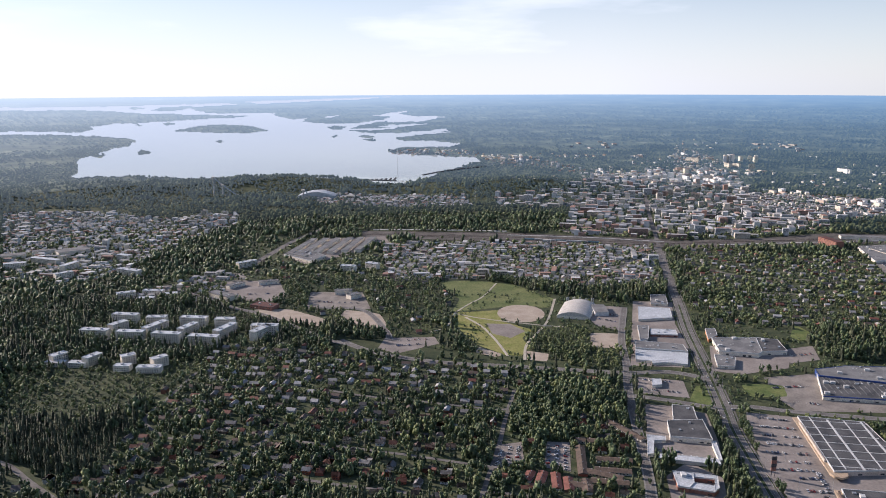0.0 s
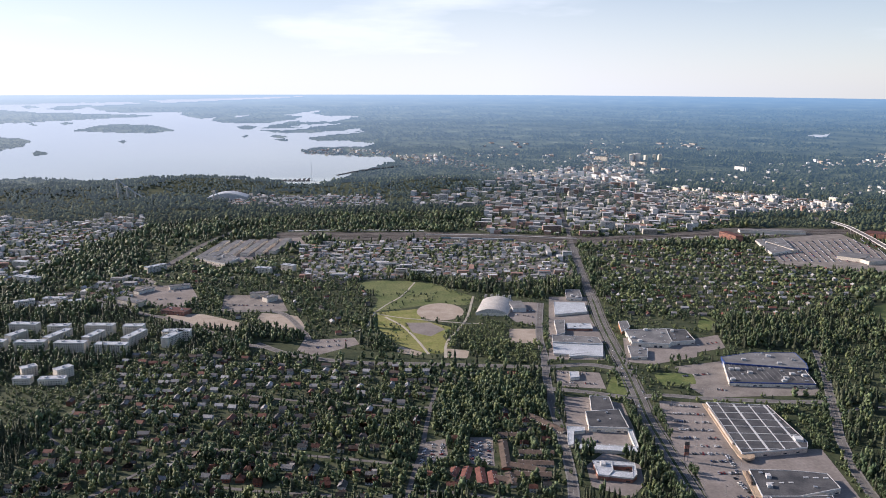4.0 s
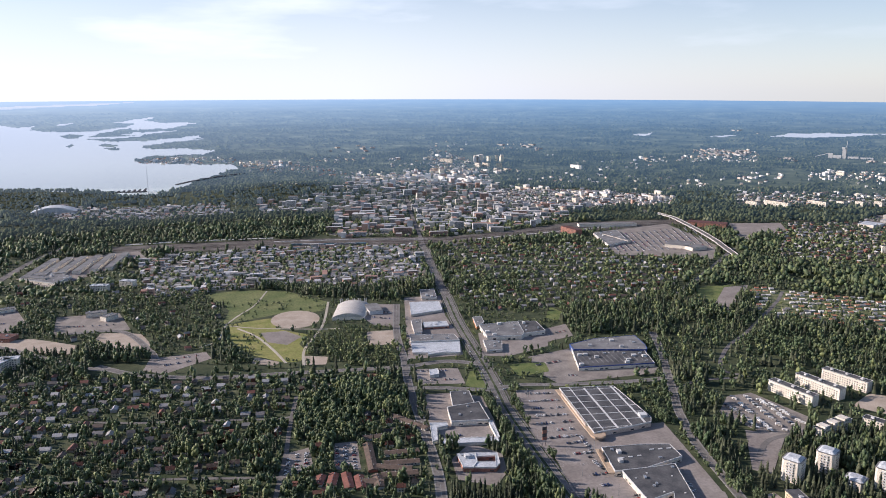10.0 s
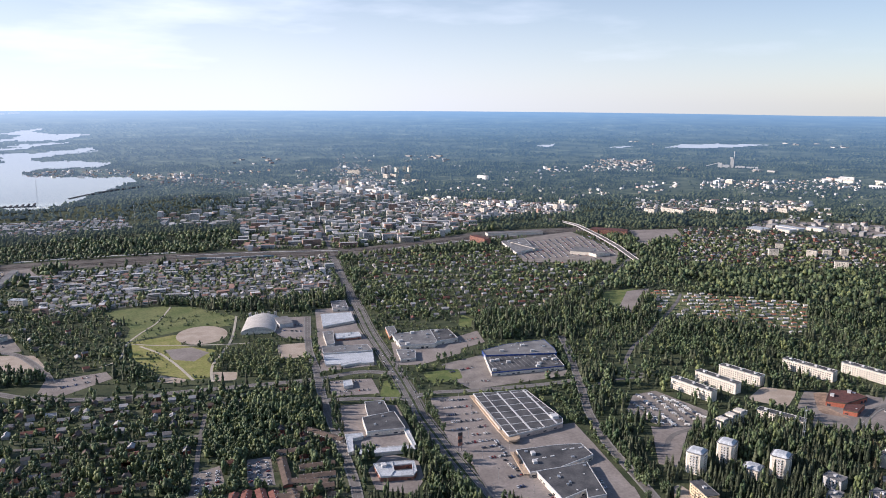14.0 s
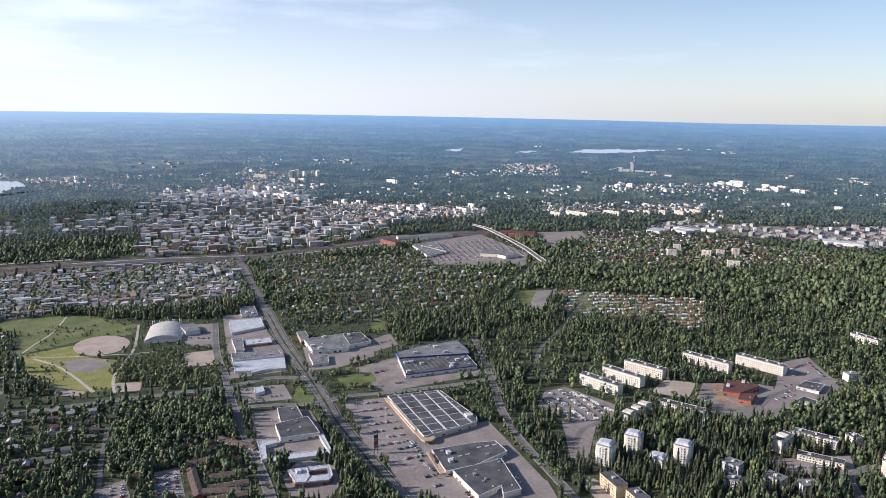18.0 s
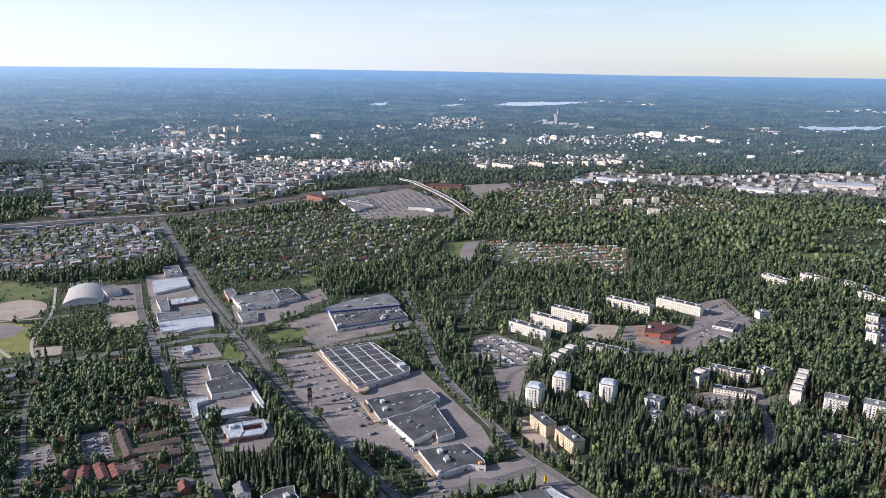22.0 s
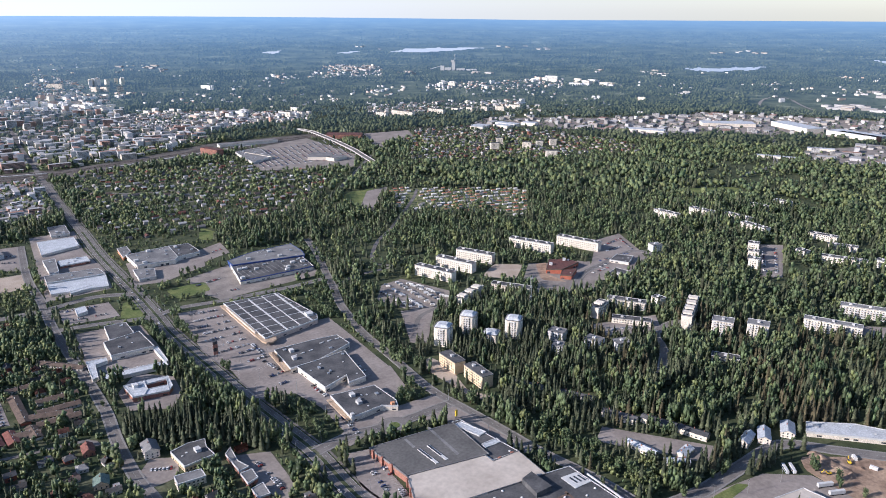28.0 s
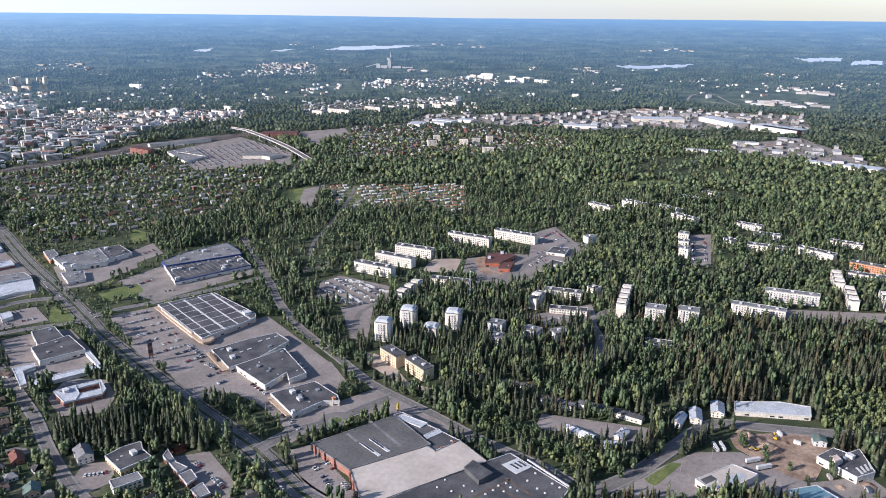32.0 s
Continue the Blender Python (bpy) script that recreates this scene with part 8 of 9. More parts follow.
area('yard', [(812, 642), (883, 583), (844, 550), (781, 543), (749, 602)], 'gravel school yard')
area('lot', [(912, 592), (989, 571), (958, 530), (893, 523), (843, 532), (776, 521), (781, 533)], 'asphalt parking between apartment blocks')
area('yard', [(600, 727), (636, 727), (650, 643), (607, 610), (570, 616), (559, 690)], 'gravel storage yard for caravans')
area('sand', [(490, 523), (489, 493), (464, 445), (471, 419), (455, 424), (468, 517)], 'bare building site')
area('lot', [(440, 209), (527, 180), (552, 151), (543, 96), (514, 88), (421, 204)], 'grey asphalt bus depot yard')
area('earth', [(573, 168), (619, 119), (608, 95), (549, 91), (541, 107), (556, 157)], 'reddish excavated earthworks')
area('yard', [(544, 94), (583, 61), (570, 42), (552, 39), (518, 83)], 'dusty gravel yard')
area('lot', [(683, 450), (766, 409), (723, 376), (668, 421)], 'asphalt courtyard between blocks')
area('lot', [(908, 215), (974, 116), (944, 111), (874, 170), (878, 213)], 'asphalt lot of the long blocks')
area('lot', [(1146, 437), (1169, 410), (1013, 351), (993, 374)], 'asphalt street between trees')
area('grass', [(1415, 721), (1519, 646), (1481, 598), (1368, 664)], 'bright green forest clearing')
area('grass', [(569, 1162), (576, 1120), (545, 1080), (534, 1102)], 'small green field')
area('grass', [(327, 913), (343, 906), (327, 848), (302, 863)], 'bright green grass corner at the junction')
area('grass', [(386, 918), (439, 911), (429, 875), (382, 873)], 'dry grass bank')
area('grass', [(906, 1187), (977, 1180), (840, 1060), (810, 1094)], 'rough green field')
area('lot', [(947, 1169), (1006, 1168), (856, 1040), (829, 1053)], 'paved lane with garages')
area('lot', [(310, 442), (329, 433), (306, 349), (298, 341), (276, 366)], 'asphalt strip with parking before the big store')
area('lot', [(192, 552), (209, 538), (197, 511), (176, 512), (174, 536)], 'asphalt yard between small blocks')
area('lot', [(242, 507), (268, 490), (255, 433), (237, 422), (233, 469)], 'dark asphalt yard between small blocks')
area('lot', [(113, 758), (137, 755), (128, 692), (102, 701)], 'asphalt parking of the terraced houses')
area('lot', [(60, 751), (85, 757), (83, 707), (48, 702)], 'asphalt parking yard of terraced houses')
area('lot', [(498, 312), (538, 226), (512, 214), (474, 303)], 'asphalt yard of row houses')
area('lot', [(556, 641), (589, 616), (513, 550), (501, 565)], 'asphalt lane into the caravan yard')
area('grass', [(464, 196), (500, 189), (505, 181), (461, 185)], 'green verge')
area('lot', [(314, 462), (344, 477), (387, 471), (436, 461), (440, 439), (432, 363), (430, 328), (416, 335), (413, 376), (408, 412), (392, 439), (375, 458), (321, 448)], 'asphalt forecourts round the roundabout')
area('lot', [(434, 568), (446, 537), (425, 489), (395, 480), (387, 511)], 'asphalt yard behind the shop')
area('lot', [(221, 682), (214, 642), (245, 617), (266, 640), (276, 677), (252, 711)], 'asphalt yard round the clinic')
area('lot', [(-373, 1697), (-304, 1886), (-151, 1914), (-128, 1820), (-217, 1702), (-298, 1600)], 'asphalt yards of the factory')
area('earth', [(817, 633), (835, 626), (794, 596), (787, 556), (762, 551), (773, 590)], 'red brick paved school yard')
area('lot', [(874, 599), (879, 581), (838, 557), (796, 550), (800, 561)], 'asphalt yard behind the school')
area('yard', [(764, 592), (790, 550), (823, 530), (781, 510), (720, 553)], 'gravel forecourt before the school')
area('lot', [(984, 638), (1042, 631), (977, 549), (886, 510), (826, 524), (867, 570)], 'asphalt parking between shops and blocks')
road([(509, 1716), (457, 1479), (417, 1279), (385, 1124), (355, 939), (335, 830), (325, 781), (314, 689), (305, 601), (299, 525), (294, 462), (285, 418), (280, 389), (280, 361)], 15.4, 'four-lane main road with a grassy median', 'dual')
road([(509, 1716), (545, 1881), (631, 2271), (716, 2630)], 10, 'straight city street leading into the centre', 'street')
road([(317, 1264), (274, 1100), (256, 993), (250, 965), (232, 877), (216, 766), (200, 663), (184, 597), (173, 539), (169, 489)], 8, 'two-lane asphalt street with pavement', 'street')
road([(-159, 1099), (-111, 1051), (-52, 1018), (12, 997), (89, 985), (165, 971), (246, 957), (308, 959), (353, 932)], 8.5, 'asphalt ring street', 'street')
road([(230, 882), (270, 869), (326, 844), (370, 845), (419, 830), (517, 808), (570, 804)], 7, 'asphalt cross street', 'street')
road([(659, 978), (623, 903), (588, 839), (548, 765), (519, 714), (496, 662), (481, 624), (459, 543), (440, 473), (436, 427), (433, 380), (428, 326), (428, 271), (424, 238)], 7.5, 'two-lane road along the shops', 'street')
road([(294, 462), (331, 461), (367, 449), (393, 444), (435, 438)], 10, 'asphalt link road with a roundabout', 'street')
road([(417, 220), (439, 213), (470, 204), (527, 196), (581, 186), (602, 153), (628, 107), (658, 59)], 11, 'wide asphalt street past the depot', 'street')
road([(548, 765), (599, 782), (668, 773), (653, 797), (672, 831), (729, 884), (801, 930), (960, 1047), (1030, 1107)], 6, 'curving asphalt road through the woods', 'street')
road([(1215, 1470), (1062, 1342), (924, 1230), (805, 1139)], 9, 'tree-lined street', 'street')
road([(1347, 2060), (1310, 1990)], 12, 'pale concrete road bridge approach', 'street')
road([(-162, 909), (-95, 883), (-31, 867), (64, 841), (81, 847)], 4.5, 'narrow suburban street', 'street')
road([(-177, 766), (-87, 742), (-39, 729), (25, 709), (57, 700)], 4.5, 'narrow suburban street', 'street')
road([(-179, 694), (-125, 675), (-79, 663), (-35, 653)], 4.5, 'narrow suburban street', 'street')
road([(91, 902), (72, 815), (58, 741), (34, 640)], 5, 'suburban side street', 'street')
road([(-337, 967), (-346, 872), (-351, 820), (-325, 786), (-296, 768), (-265, 801)], 4.5, 'bending suburban street', 'street')
road([(-295, 636), (-252, 688), (-227, 720), (-195, 766)], 4.5, 'narrow suburban street', 'street')
road([(-193, 638), (-177, 686), (-164, 703)], 4.5, 'narrow suburban street', 'street')
road([(-477, 724), (-448, 710), (-408, 676), (-356, 635)], 6, 'asphalt street at the wood edge', 'street')
road([(-420, 1594), (-399, 1723), (-374, 1867), (-322, 2043)], 16, 'pale motorway strip', 'street')
road([(-546, 1430), (-453, 1348), (-370, 1275), (-299, 1225), (-186, 1107), (-139, 1076)], 7, 'asphalt street past the business park', 'street')
road([(-221, 1273), (-140, 1256), (-93, 1148), (-81, 1093)], 7, 'asphalt yard street', 'street')
road([(20, 1237), (45, 1287), (75, 1341), (105, 1433)], 3, 'gravel park path', 'path')
road([(20, 1234), (70, 1201), (159, 1166), (194, 1157)], 3, 'gravel park path', 'path')
road([(38, 1211), (63, 1160), (81, 1091), (93, 1025)], 4, 'gravel park path', 'path')
road([(20, 1234), (5, 1160), (-22, 1133)], 3, 'gravel park path', 'path')
road([(204, 1320), (170, 1181), (127, 1078), (115, 1007)], 4, 'gravel park path', 'path')
road([(529, 587), (563, 612), (611, 616), (660, 622)], 6, 'asphalt lane in the apartment woods', 'street')
road([(767, 533), (835, 560), (883, 563), (974, 564), (977, 516)], 7, 'asphalt lane among blocks', 'street')
road([(629, 326), (682, 352), (718, 382), (767, 379), (773, 344)], 7, 'asphalt lane among blocks', 'street')
road([(-1112, 3262), (-927, 2918), (-760, 2638)], 7, 'pale straight track through the forest', 'path')
road([(-211, 1944), (167, 1897), (558, 1804), (653, 1817), (962, 1843), (1298, 1838), (1621, 1742), (2060, 1463)], 8, 'brown ballast railway track', 'rail')
road([(-122, 1926), (164, 1868), (550, 1778)], 5, 'brown ballast railway track', 'rail')
road([(-95, 1979), (170, 1942), (561, 1838)], 5, 'brown ballast railway track', 'rail')
road([(-34, 1859), (162, 1840), (533, 1765)], 5, 'brown ballast railway track', 'rail')
road([(169, 1923), (366, 1885), (550, 1825)], 5, 'pale concrete station platform', 'platform')
road([(-188, 2006), (-36, 2002), (173, 1973)], 9, 'pale concrete loading platform', 'platform')
road([(671, 1784), (946, 1812), (1095, 1823)], 6, 'pale concrete loading platform', 'platform')
road([(637, 1775), (934, 1789), (1287, 1822)], 5, 'brown ballast railway track', 'rail')
road([(39, 656), (82, 645), (126, 630), (166, 617), (170, 602)], 4.5, 'narrow suburban street', 'street')
road([(516, 1721), (432, 1623), (348, 1541), (241, 1534)], 8, 'city street', 'street')
road([(428, 1353), (478, 1379), (558, 1368), (714, 1324)], 6, 'shaded suburban street', 'street')
road([(536, 1576), (607, 1484), (724, 1444), (853, 1374)], 6, 'shaded suburban street', 'street')
road([(1625, 680), (1958, 728), (3051, 1225), (3343, 1240), (2938, 953), (2444, 378)], 14, 'pale motorway', 'street')
block('whitetop', -540, 1113, 45, 13, 15, -8)
block('whitetop', -481, 1104, 43, 13, 15, -4)
block('whitetop', -422, 1094, 45, 13, 15, -8)
block('whitetop', -361, 1080, 46, 13, 15, -9)
block('whitetop', -525, 1193, 44, 13, 15, -9)
block('whitetop', -518, 1146, 30, 13, 15, 62)
block('whitetop', -468, 1178, 32, 13, 15, 0)
block('whitetop', -456, 1138, 45, 13, 15, 66)
block('whitetop', -406, 1174, 44, 13, 15, -8)
block('whitetop', -401, 1129, 37, 13, 15, 68)
block('whitetop', -353, 1165, 31, 13, 15, -2)
block('whitetop', -341, 1122, 45, 13, 15, 68)
block('whitetop', -281, 1131, 42, 13, 15, -4)
block('whitetop', -283, 1114, 40, 13, 15, 65)
block('whitetop', -545, 1009, 22, 12, 13, 56)
block('whitetop', -494, 1002, 25, 12, 13, 64)
block('whitetop', -444, 1003, 19, 12, 13, 36)
block('whitetop', -397, 994, 22, 12, 13, 47)
block('whitetop', -441, 977, 22, 12, 8, 0)
block('whitetop', -402, 971, 33, 12, 8, 0)
block('whitetop', -543, 997, 28, 12, 6, -8)
block('whitetop', -510, 994, 27, 12, 6, -4)
block('whitetop', -588, 1346, 33, 12, 10, 27)
block('whitetop', -543, 1363, 39, 12, 9, -7)
block('whitetop', -540, 1317, 30, 12, 8, 8)
block('whitetop', -505, 1342, 27, 12, 9, 17)
block('shed', -408, 1339, 61, 20, 8, -38)
block('shed', -404, 1417, 36, 14, 6, 53)
block('shed', -345, 1440, 38, 14, 6, 18)
block('shed', -187, 1364, 33, 14, 7, 7)
block('shed', -164, 1333, 23, 16, 8, 41)
block('shed', -331, 1671, 53, 14, 8, -33)
block('brick', -314, 1274, 45, 24, 6, -24)
block('shed', -989, 1683, 57, 30, 8, 24)
block('shed', -873, 1734, 69, 40, 8, 39)
block('shed', -938, 1729, 49, 20, 8, 21)
block('whitetop', -925, 1582, 43, 14, 12, 21)
block('whitetop', -882, 1625, 79, 14, 12, -22)
block('whitetop', -803, 1573, 43, 14, 12, 75)
block('whitetop', -651, 1517, 58, 14, 12, -26)
block('whitetop', -776, 1493, 35, 14, 12, 44)
block('whitetop', -425, 1585, 44, 14, 12, 45)
block('whitetop', -720, 1659, 34, 14, 12, -23)
block('whitetop', -199, 1542, 33, 14, 12, -18)
block('whitetop', -150, 1563, 30, 14, 12, -33)
block('white', 673, 697, 62, 12, 14, -80)
block('white', 721, 703, 62, 12, 14, -80)
block('white', 769, 708, 60, 12, 14, -76)
block('white', 871, 683, 72, 12, 14, -79)
block('white', 931, 636, 71, 12, 14, -81)
block('white', 705, 587, 53, 12, 9, -68)
block('white', 764, 449, 48, 12, 10, -69)
block('white', 723, 417, 45, 12, 6, -63)
block('white', 797, 423, 14, 12, 11, 82)
block('white', 705, 293, 28, 12, 5, -69)
block('white', 1134, 309, 61, 12, 10, -75)
block('white', 1244, 375, 44, 12, 9, -89)
block('white', 1154, 246, 56, 12, 11, 79)
block('white', 1207, 334, 43, 12, 8, -75)
block('white', 1189, 624, 49, 12, 12, 82)
block('white', 1249, 586, 48, 12, 12, 85)
block('white', 1254, 522, 50, 12, 12, 78)
block('white', 1209, 473, 52, 12, 13, 73)
block('white', 1362, 528, 36, 12, 10, 84)
block('white', 1425, 510, 33, 12, 10, 87)
block('white', 1104, 431, 16, 12, 14, -75)
block('white', 1063, 414, 15, 12, 14, -74)
block('white', 1028, 398, 14, 12, 14, -86)
block('white', 1131, 367, 17, 12, 10, 66)
block('white', 1243, 225, 49, 12, 7, -86)
block('white', 1095, 165, 47, 12, 7, -80)
block('balcony', 768, 326, 23, 16, 18, -70)
block('balcony', 787, 293, 23, 16, 18, -72)
block('balcony', 862, 237, 61, 12, 13, -76)
block('balcony', 939, 220, 63, 12, 13, -72)
block('orange', 1126, 167, 53, 12, 13, -89)
block('stepped', 638, 601, 55, 12, 14, 14)
block('stepped', 719, 460, 29, 12, 14, 8)
block('stepped', 784, 374, 71, 12, 17, 20)
block('stepped', 1043, 191, 53, 12, 12, 19)
block('stepped', 985, 162, 58, 12, 12, 19)
block('stepped', 992, 120, 60, 12, 12, 23)
block('grey', 624, 453, 18, 14, 11, -77)
block('grey', 634, 411, 19, 14, 11, -84)
block('grey', 999, 541, 16, 14, 11, -27)
block('grey', 598, 433, 12, 14, 9, -66)
block('grey', 653, 388, 17, 14, 9, -28)
block('beige', 488, 488, 29, 13, 13, 78)
block('beige', 485, 449, 33, 13, 13, 76)
block('row', 521, 308, 32, 9, 5, -76)
block('row', 536, 277, 32, 9, 5, -79)
block('row', 542, 247, 26, 9, 5, -83)
block('row_white', 489, 267, 28, 8, 4, 88)
block('row_white', 491, 236, 20, 8, 4, -45)
block('row_white', 509, 238, 16, 8, 4, 0)
block('row', 512, 408, 33, 7, 3, -72)
block('row', 528, 360, 34, 7, 3, -73)
block('white', 1509, 1304, 23, 14, 17, -41)
block('white', 1584, 1351, 20, 14, 17, -49)
block('white', 1581, 1251, 23, 14, 17, -61)
block('white', 1620, 1239, 19, 14, 17, -47)
block('white', 1525, 1128, 29, 14, 17, -49)
block('white', 1671, 1231, 18, 14, 17, -45)
block('white', 1726, 2010, 42, 14, 16, -78)
block('white', 1799, 1979, 94, 14, 16, -82)
block('white', 1928, 1940, 65, 14, 16, -79)
block('white', 1996, 1910, 28, 14, 16, -81)
block('white', 2051, 1887, 27, 14, 16, -82)
block('white', 2106, 1864, 26, 14, 16, -76)
block('white', 2154, 1829, 36, 14, 16, -77)
block('white', 2225, 1815, 43, 14, 16, -76)
block('white', 1217, 2276, 23, 14, 16, -76)
block('white', 1497, 2243, 21, 14, 16, -76)
block('white', 1536, 2226, 24, 14, 16, -79)
block('white', 1344, 3538, 39, 14, 22, -77)
block('white', 1380, 3522, 42, 14, 22, -71)
block('white', 1435, 3483, 28, 14, 22, -26)
block('white', 1272, 3820, 72, 14, 22, -53)
block('paleshed', 1749, 1579, 41, 30, 9, -68)
block('paleshed', 1828, 1541, 55, 35, 9, -87)
block('paleshed', 1930, 1515, 49, 30, 9, -76)
block('paleshed', 2375, 1052, 165, 60, 10, -55)
block('paleshed', 2450, 860, 171, 60, 14, 58)
block('paleshed', 2403, 672, 154, 60, 14, 74)
block('paleshed', 2070, 1177, 121, 40, 8, -70)
block('paleshed', 1777, 1587, 50, 30, 9, -77)
block('paleshed', 1869, 1558, 80, 30, 9, -88)
block('paleshed', 1924, 434, 59, 25, 7, 89)
block('paleshed', 1925, 340, 76, 40, 8, 83)
block('paleshed', 2099, 668, 67, 20, 7, -71)
block('paleshed', 1909, 706, 106, 16, 6, -74)
block('brick', 2385, 659, 123, 20, 14, 71)
block('shed', 1103, 1534, 55, 60, 8, -46)
block('shed', 1118, 1488, 44, 30, 8, 4)
block('shed', 1003, 1659, 109, 10, 7, -84)
block('shed', 1082, 1838, 165, 24, 8, -14)
block('brick', 933, 1768, 70, 20, 16, -83)
block('brick', 1343, 1740, 103, 40, 12, -46)
block('shed', -339, 1770, 183, 15, 7, 80, 'long factory hall with a grey ridge roof')
block('shed', -309, 1776, 178, 15, 7, 80, 'long factory hall with a grey ridge roof')
block('shed', -279, 1781, 172, 15, 7, 80, 'long factory hall with a grey ridge roof')
block('shed', -248, 1787, 166, 15, 7, 80, 'long factory hall with a grey ridge roof')
block('shed', -218, 1793, 161, 15, 7, 81, 'long factory hall with a grey ridge roof')
block('shed', -188, 1799, 155, 15, 7, 81, 'long factory hall with a grey ridge roof')
store('skylight', [(408, 806), (476, 789), (468, 694), (461, 683), (439, 681), (386, 679)], 6.5, 'hypermarket with a dark roof divided by white strips')
roof_piece('front_canopy', [(408, 806), (386, 679), (381.5, 680), (403, 807)], -3.0, -1.7, 'tan_panel', 'tan panelled canopy along the shop front')
roof_piece('corner_canopy', [(386, 679), (399, 678), (396, 671), (389, 668), (382, 671), (381, 679.5)], -3.4, -1.2, 'tan_panel', 'rounded tan canopy at the entrance corner')
roof_piece('front_wall', [(404, 790), (388, 700), (386.5, 700.4), (402.5, 790.4)], -6.0, 0.6, 'store_wall', 'raised cream front wall')
roof_piece('plant_room', [(458, 706), (466, 704), (464, 695), (456, 697)], 0.0, 2.6, 'white_paint', 'white roof plant room')
store('blue', [(498, 946), (467, 864), (574, 845), (589, 894)], 6, 'warehouse store with a grey ribbed roof')
store('bluecurve', [(497, 948), (544, 959), (610, 953), (601, 910), (592, 891), (492, 926)], 8, 'blue curved entrance hall of the warehouse store')
store('white', [(406, 1083), (397, 1025), (448, 1011), (457, 1020), (472, 1080)], 7, 'large white store with a grey flat roof')
store('dark', [(473, 1082), (457, 1021), (494, 1023), (501, 1072)], 6.5, 'dark flat-roofed store wing')
store('white', [(387, 1017), (376, 972), (398, 968), (412, 1003)], 4.5, 'low white loading wing')
store('orange', [(412, 1128), (400, 1079), (420, 1097), (427, 1128)], 6, 'small shop with bright orange walls')
store('dark', [(274, 841), (263, 799), (290, 796), (297, 835)], 6, 'dark flat-roofed shop with white walls')
store('dark', [(255, 796), (247, 757), (290, 748), (296, 798)], 6.5, 'dark flat-roofed shop hall with white fascia')
store('grey', [(224, 766), (213, 721), (219, 722), (228, 752), (241, 753), (243, 761)], 4, 'white L-shaped canopy at the yard')
store('grey', [(224, 723), (222, 712), (281, 698), (283, 709)], 4, 'long white storage wall with roof')
store('grey', [(289, 749), (282, 705), (286, 708), (294, 749)], 4, 'white canopy along the yard')
store('bluewhite', [(227, 682), (224, 653), (233, 650), (241, 659), (246, 678)], 6, 'white metal roofed clinic wing')
store('bluewhite', [(225, 654), (255, 643), (259, 654), (237, 661)], 5.5, 'white metal roofed clinic front')
store('bluewhite', [(246, 679), (245, 671), (264, 667), (255, 643), (262, 650), (268, 672)], 5.5, 'white metal roofed clinic side wing')
store('white', [(288, 1075), (281, 1043), (352, 1026), (354, 1055)], 5.5, 'long white roadside hall')
store('grey', [(281, 1044), (271, 1000), (337, 979), (352, 1025)], 3.5, 'low grey sales hall')
store('white', [(310, 1145), (296, 1073), (310, 1081), (327, 1144)], 6, 'white two-storey car showroom')
store('bluewhite', [(327, 1133), (321, 1107), (361, 1102), (365, 1126)], 4.5, 'pale blue roadside workshop')
store('white', [(381, 1332), (367, 1274), (395, 1270), (408, 1329)], 4.5, 'white roadside firm building')
store('grey', [(339, 1256), (321, 1182), (380, 1192), (391, 1245)], 4, 'grey roadside firm hall')
store('dark', [(376, 646), (421, 638), (448, 629), (444, 602), (397, 593), (363, 597)], 6, 'strip mall with a dark flat roof')
roof_piece('front_canopy', [(376, 646), (363, 597), (357, 599), (370, 648)], -3.0, -1.8, 'tan_panel', 'tan canopy over the shop fronts')
roof_piece('front_sign', [(371, 640), (366, 620), (364.5, 620.4), (369.5, 640.4)], -3.2, 1.6, 'brown_roof', 'brown panelled entrance front')
roof_piece('roof_light', [(381.9, 619.4), (386.4, 618.9), (386.0, 617.4), (381.5, 617.9)], 0, 0.5, 'white_paint', 'long white rooflight')
roof_piece('roof_light', [(391.4, 618.9), (396.0, 618.3), (395.5, 616.7), (390.9, 617.3)], 0, 0.5, 'white_paint', 'long white rooflight')
roof_piece('roof_light', [(401.0, 618.3), (405.7, 617.7), (405.2, 616.1), (400.5, 616.7)], 0, 0.5, 'white_paint', 'long white rooflight')
roof_piece('roof_light', [(420.7, 625.8), (425.6, 625.3), (425.1, 623.7), (420.2, 624.2)], 0, 0.5, 'white_paint', 'long white rooflight')
roof_piece('roof_light', [(429.9, 624.1), (434.9, 623.6), (434.3, 621.9), (429.4, 622.4)], 0, 0.5, 'white_paint', 'long white rooflight')
roof_piece('roof_light', [(439.3, 622.3), (444.3, 621.8), (443.7, 620.1), (438.7, 620.7)], 0, 0.5, 'white_paint', 'long white rooflight')
store('dark', [(370, 596), (405, 592), (428, 591), (406, 529), (386, 531), (394, 545), (363, 539)], 6, 'strip mall wing with a dark flat roof')
store('grey', [(394, 364), (410, 361), (408, 355), (392, 358)], 6, 'white canopy over the delivery bay')
store('grey', [(273, 926), (285, 926), (281, 907), (268, 905)], 4, 'flat white filling station canopy')
store('grey', [(292, 993), (323, 997), (321, 988), (290, 985)], 3.5, 'low white canopy row')
store('dark', [(843, 529), (876, 533), (876, 513), (843, 502)], 4, 'low dark-roofed shop among the blocks')
store('dark', [(901, 560), (932, 567), (941, 544), (909, 533)], 4, 'low grey-roofed shopping hall')
store('restaurant', [(357, 523), (400, 509), (395, 472), (389, 463), (379, 474), (345, 477)], 5.5, 'dark-roofed roadside shop with white fascia')
roof_piece('front_canopy', [(356, 521), (346, 478), (341.5, 479), (351.5, 522)], -3.0, -2.0, 'tan_panel', 'tan canopy over the shop front')
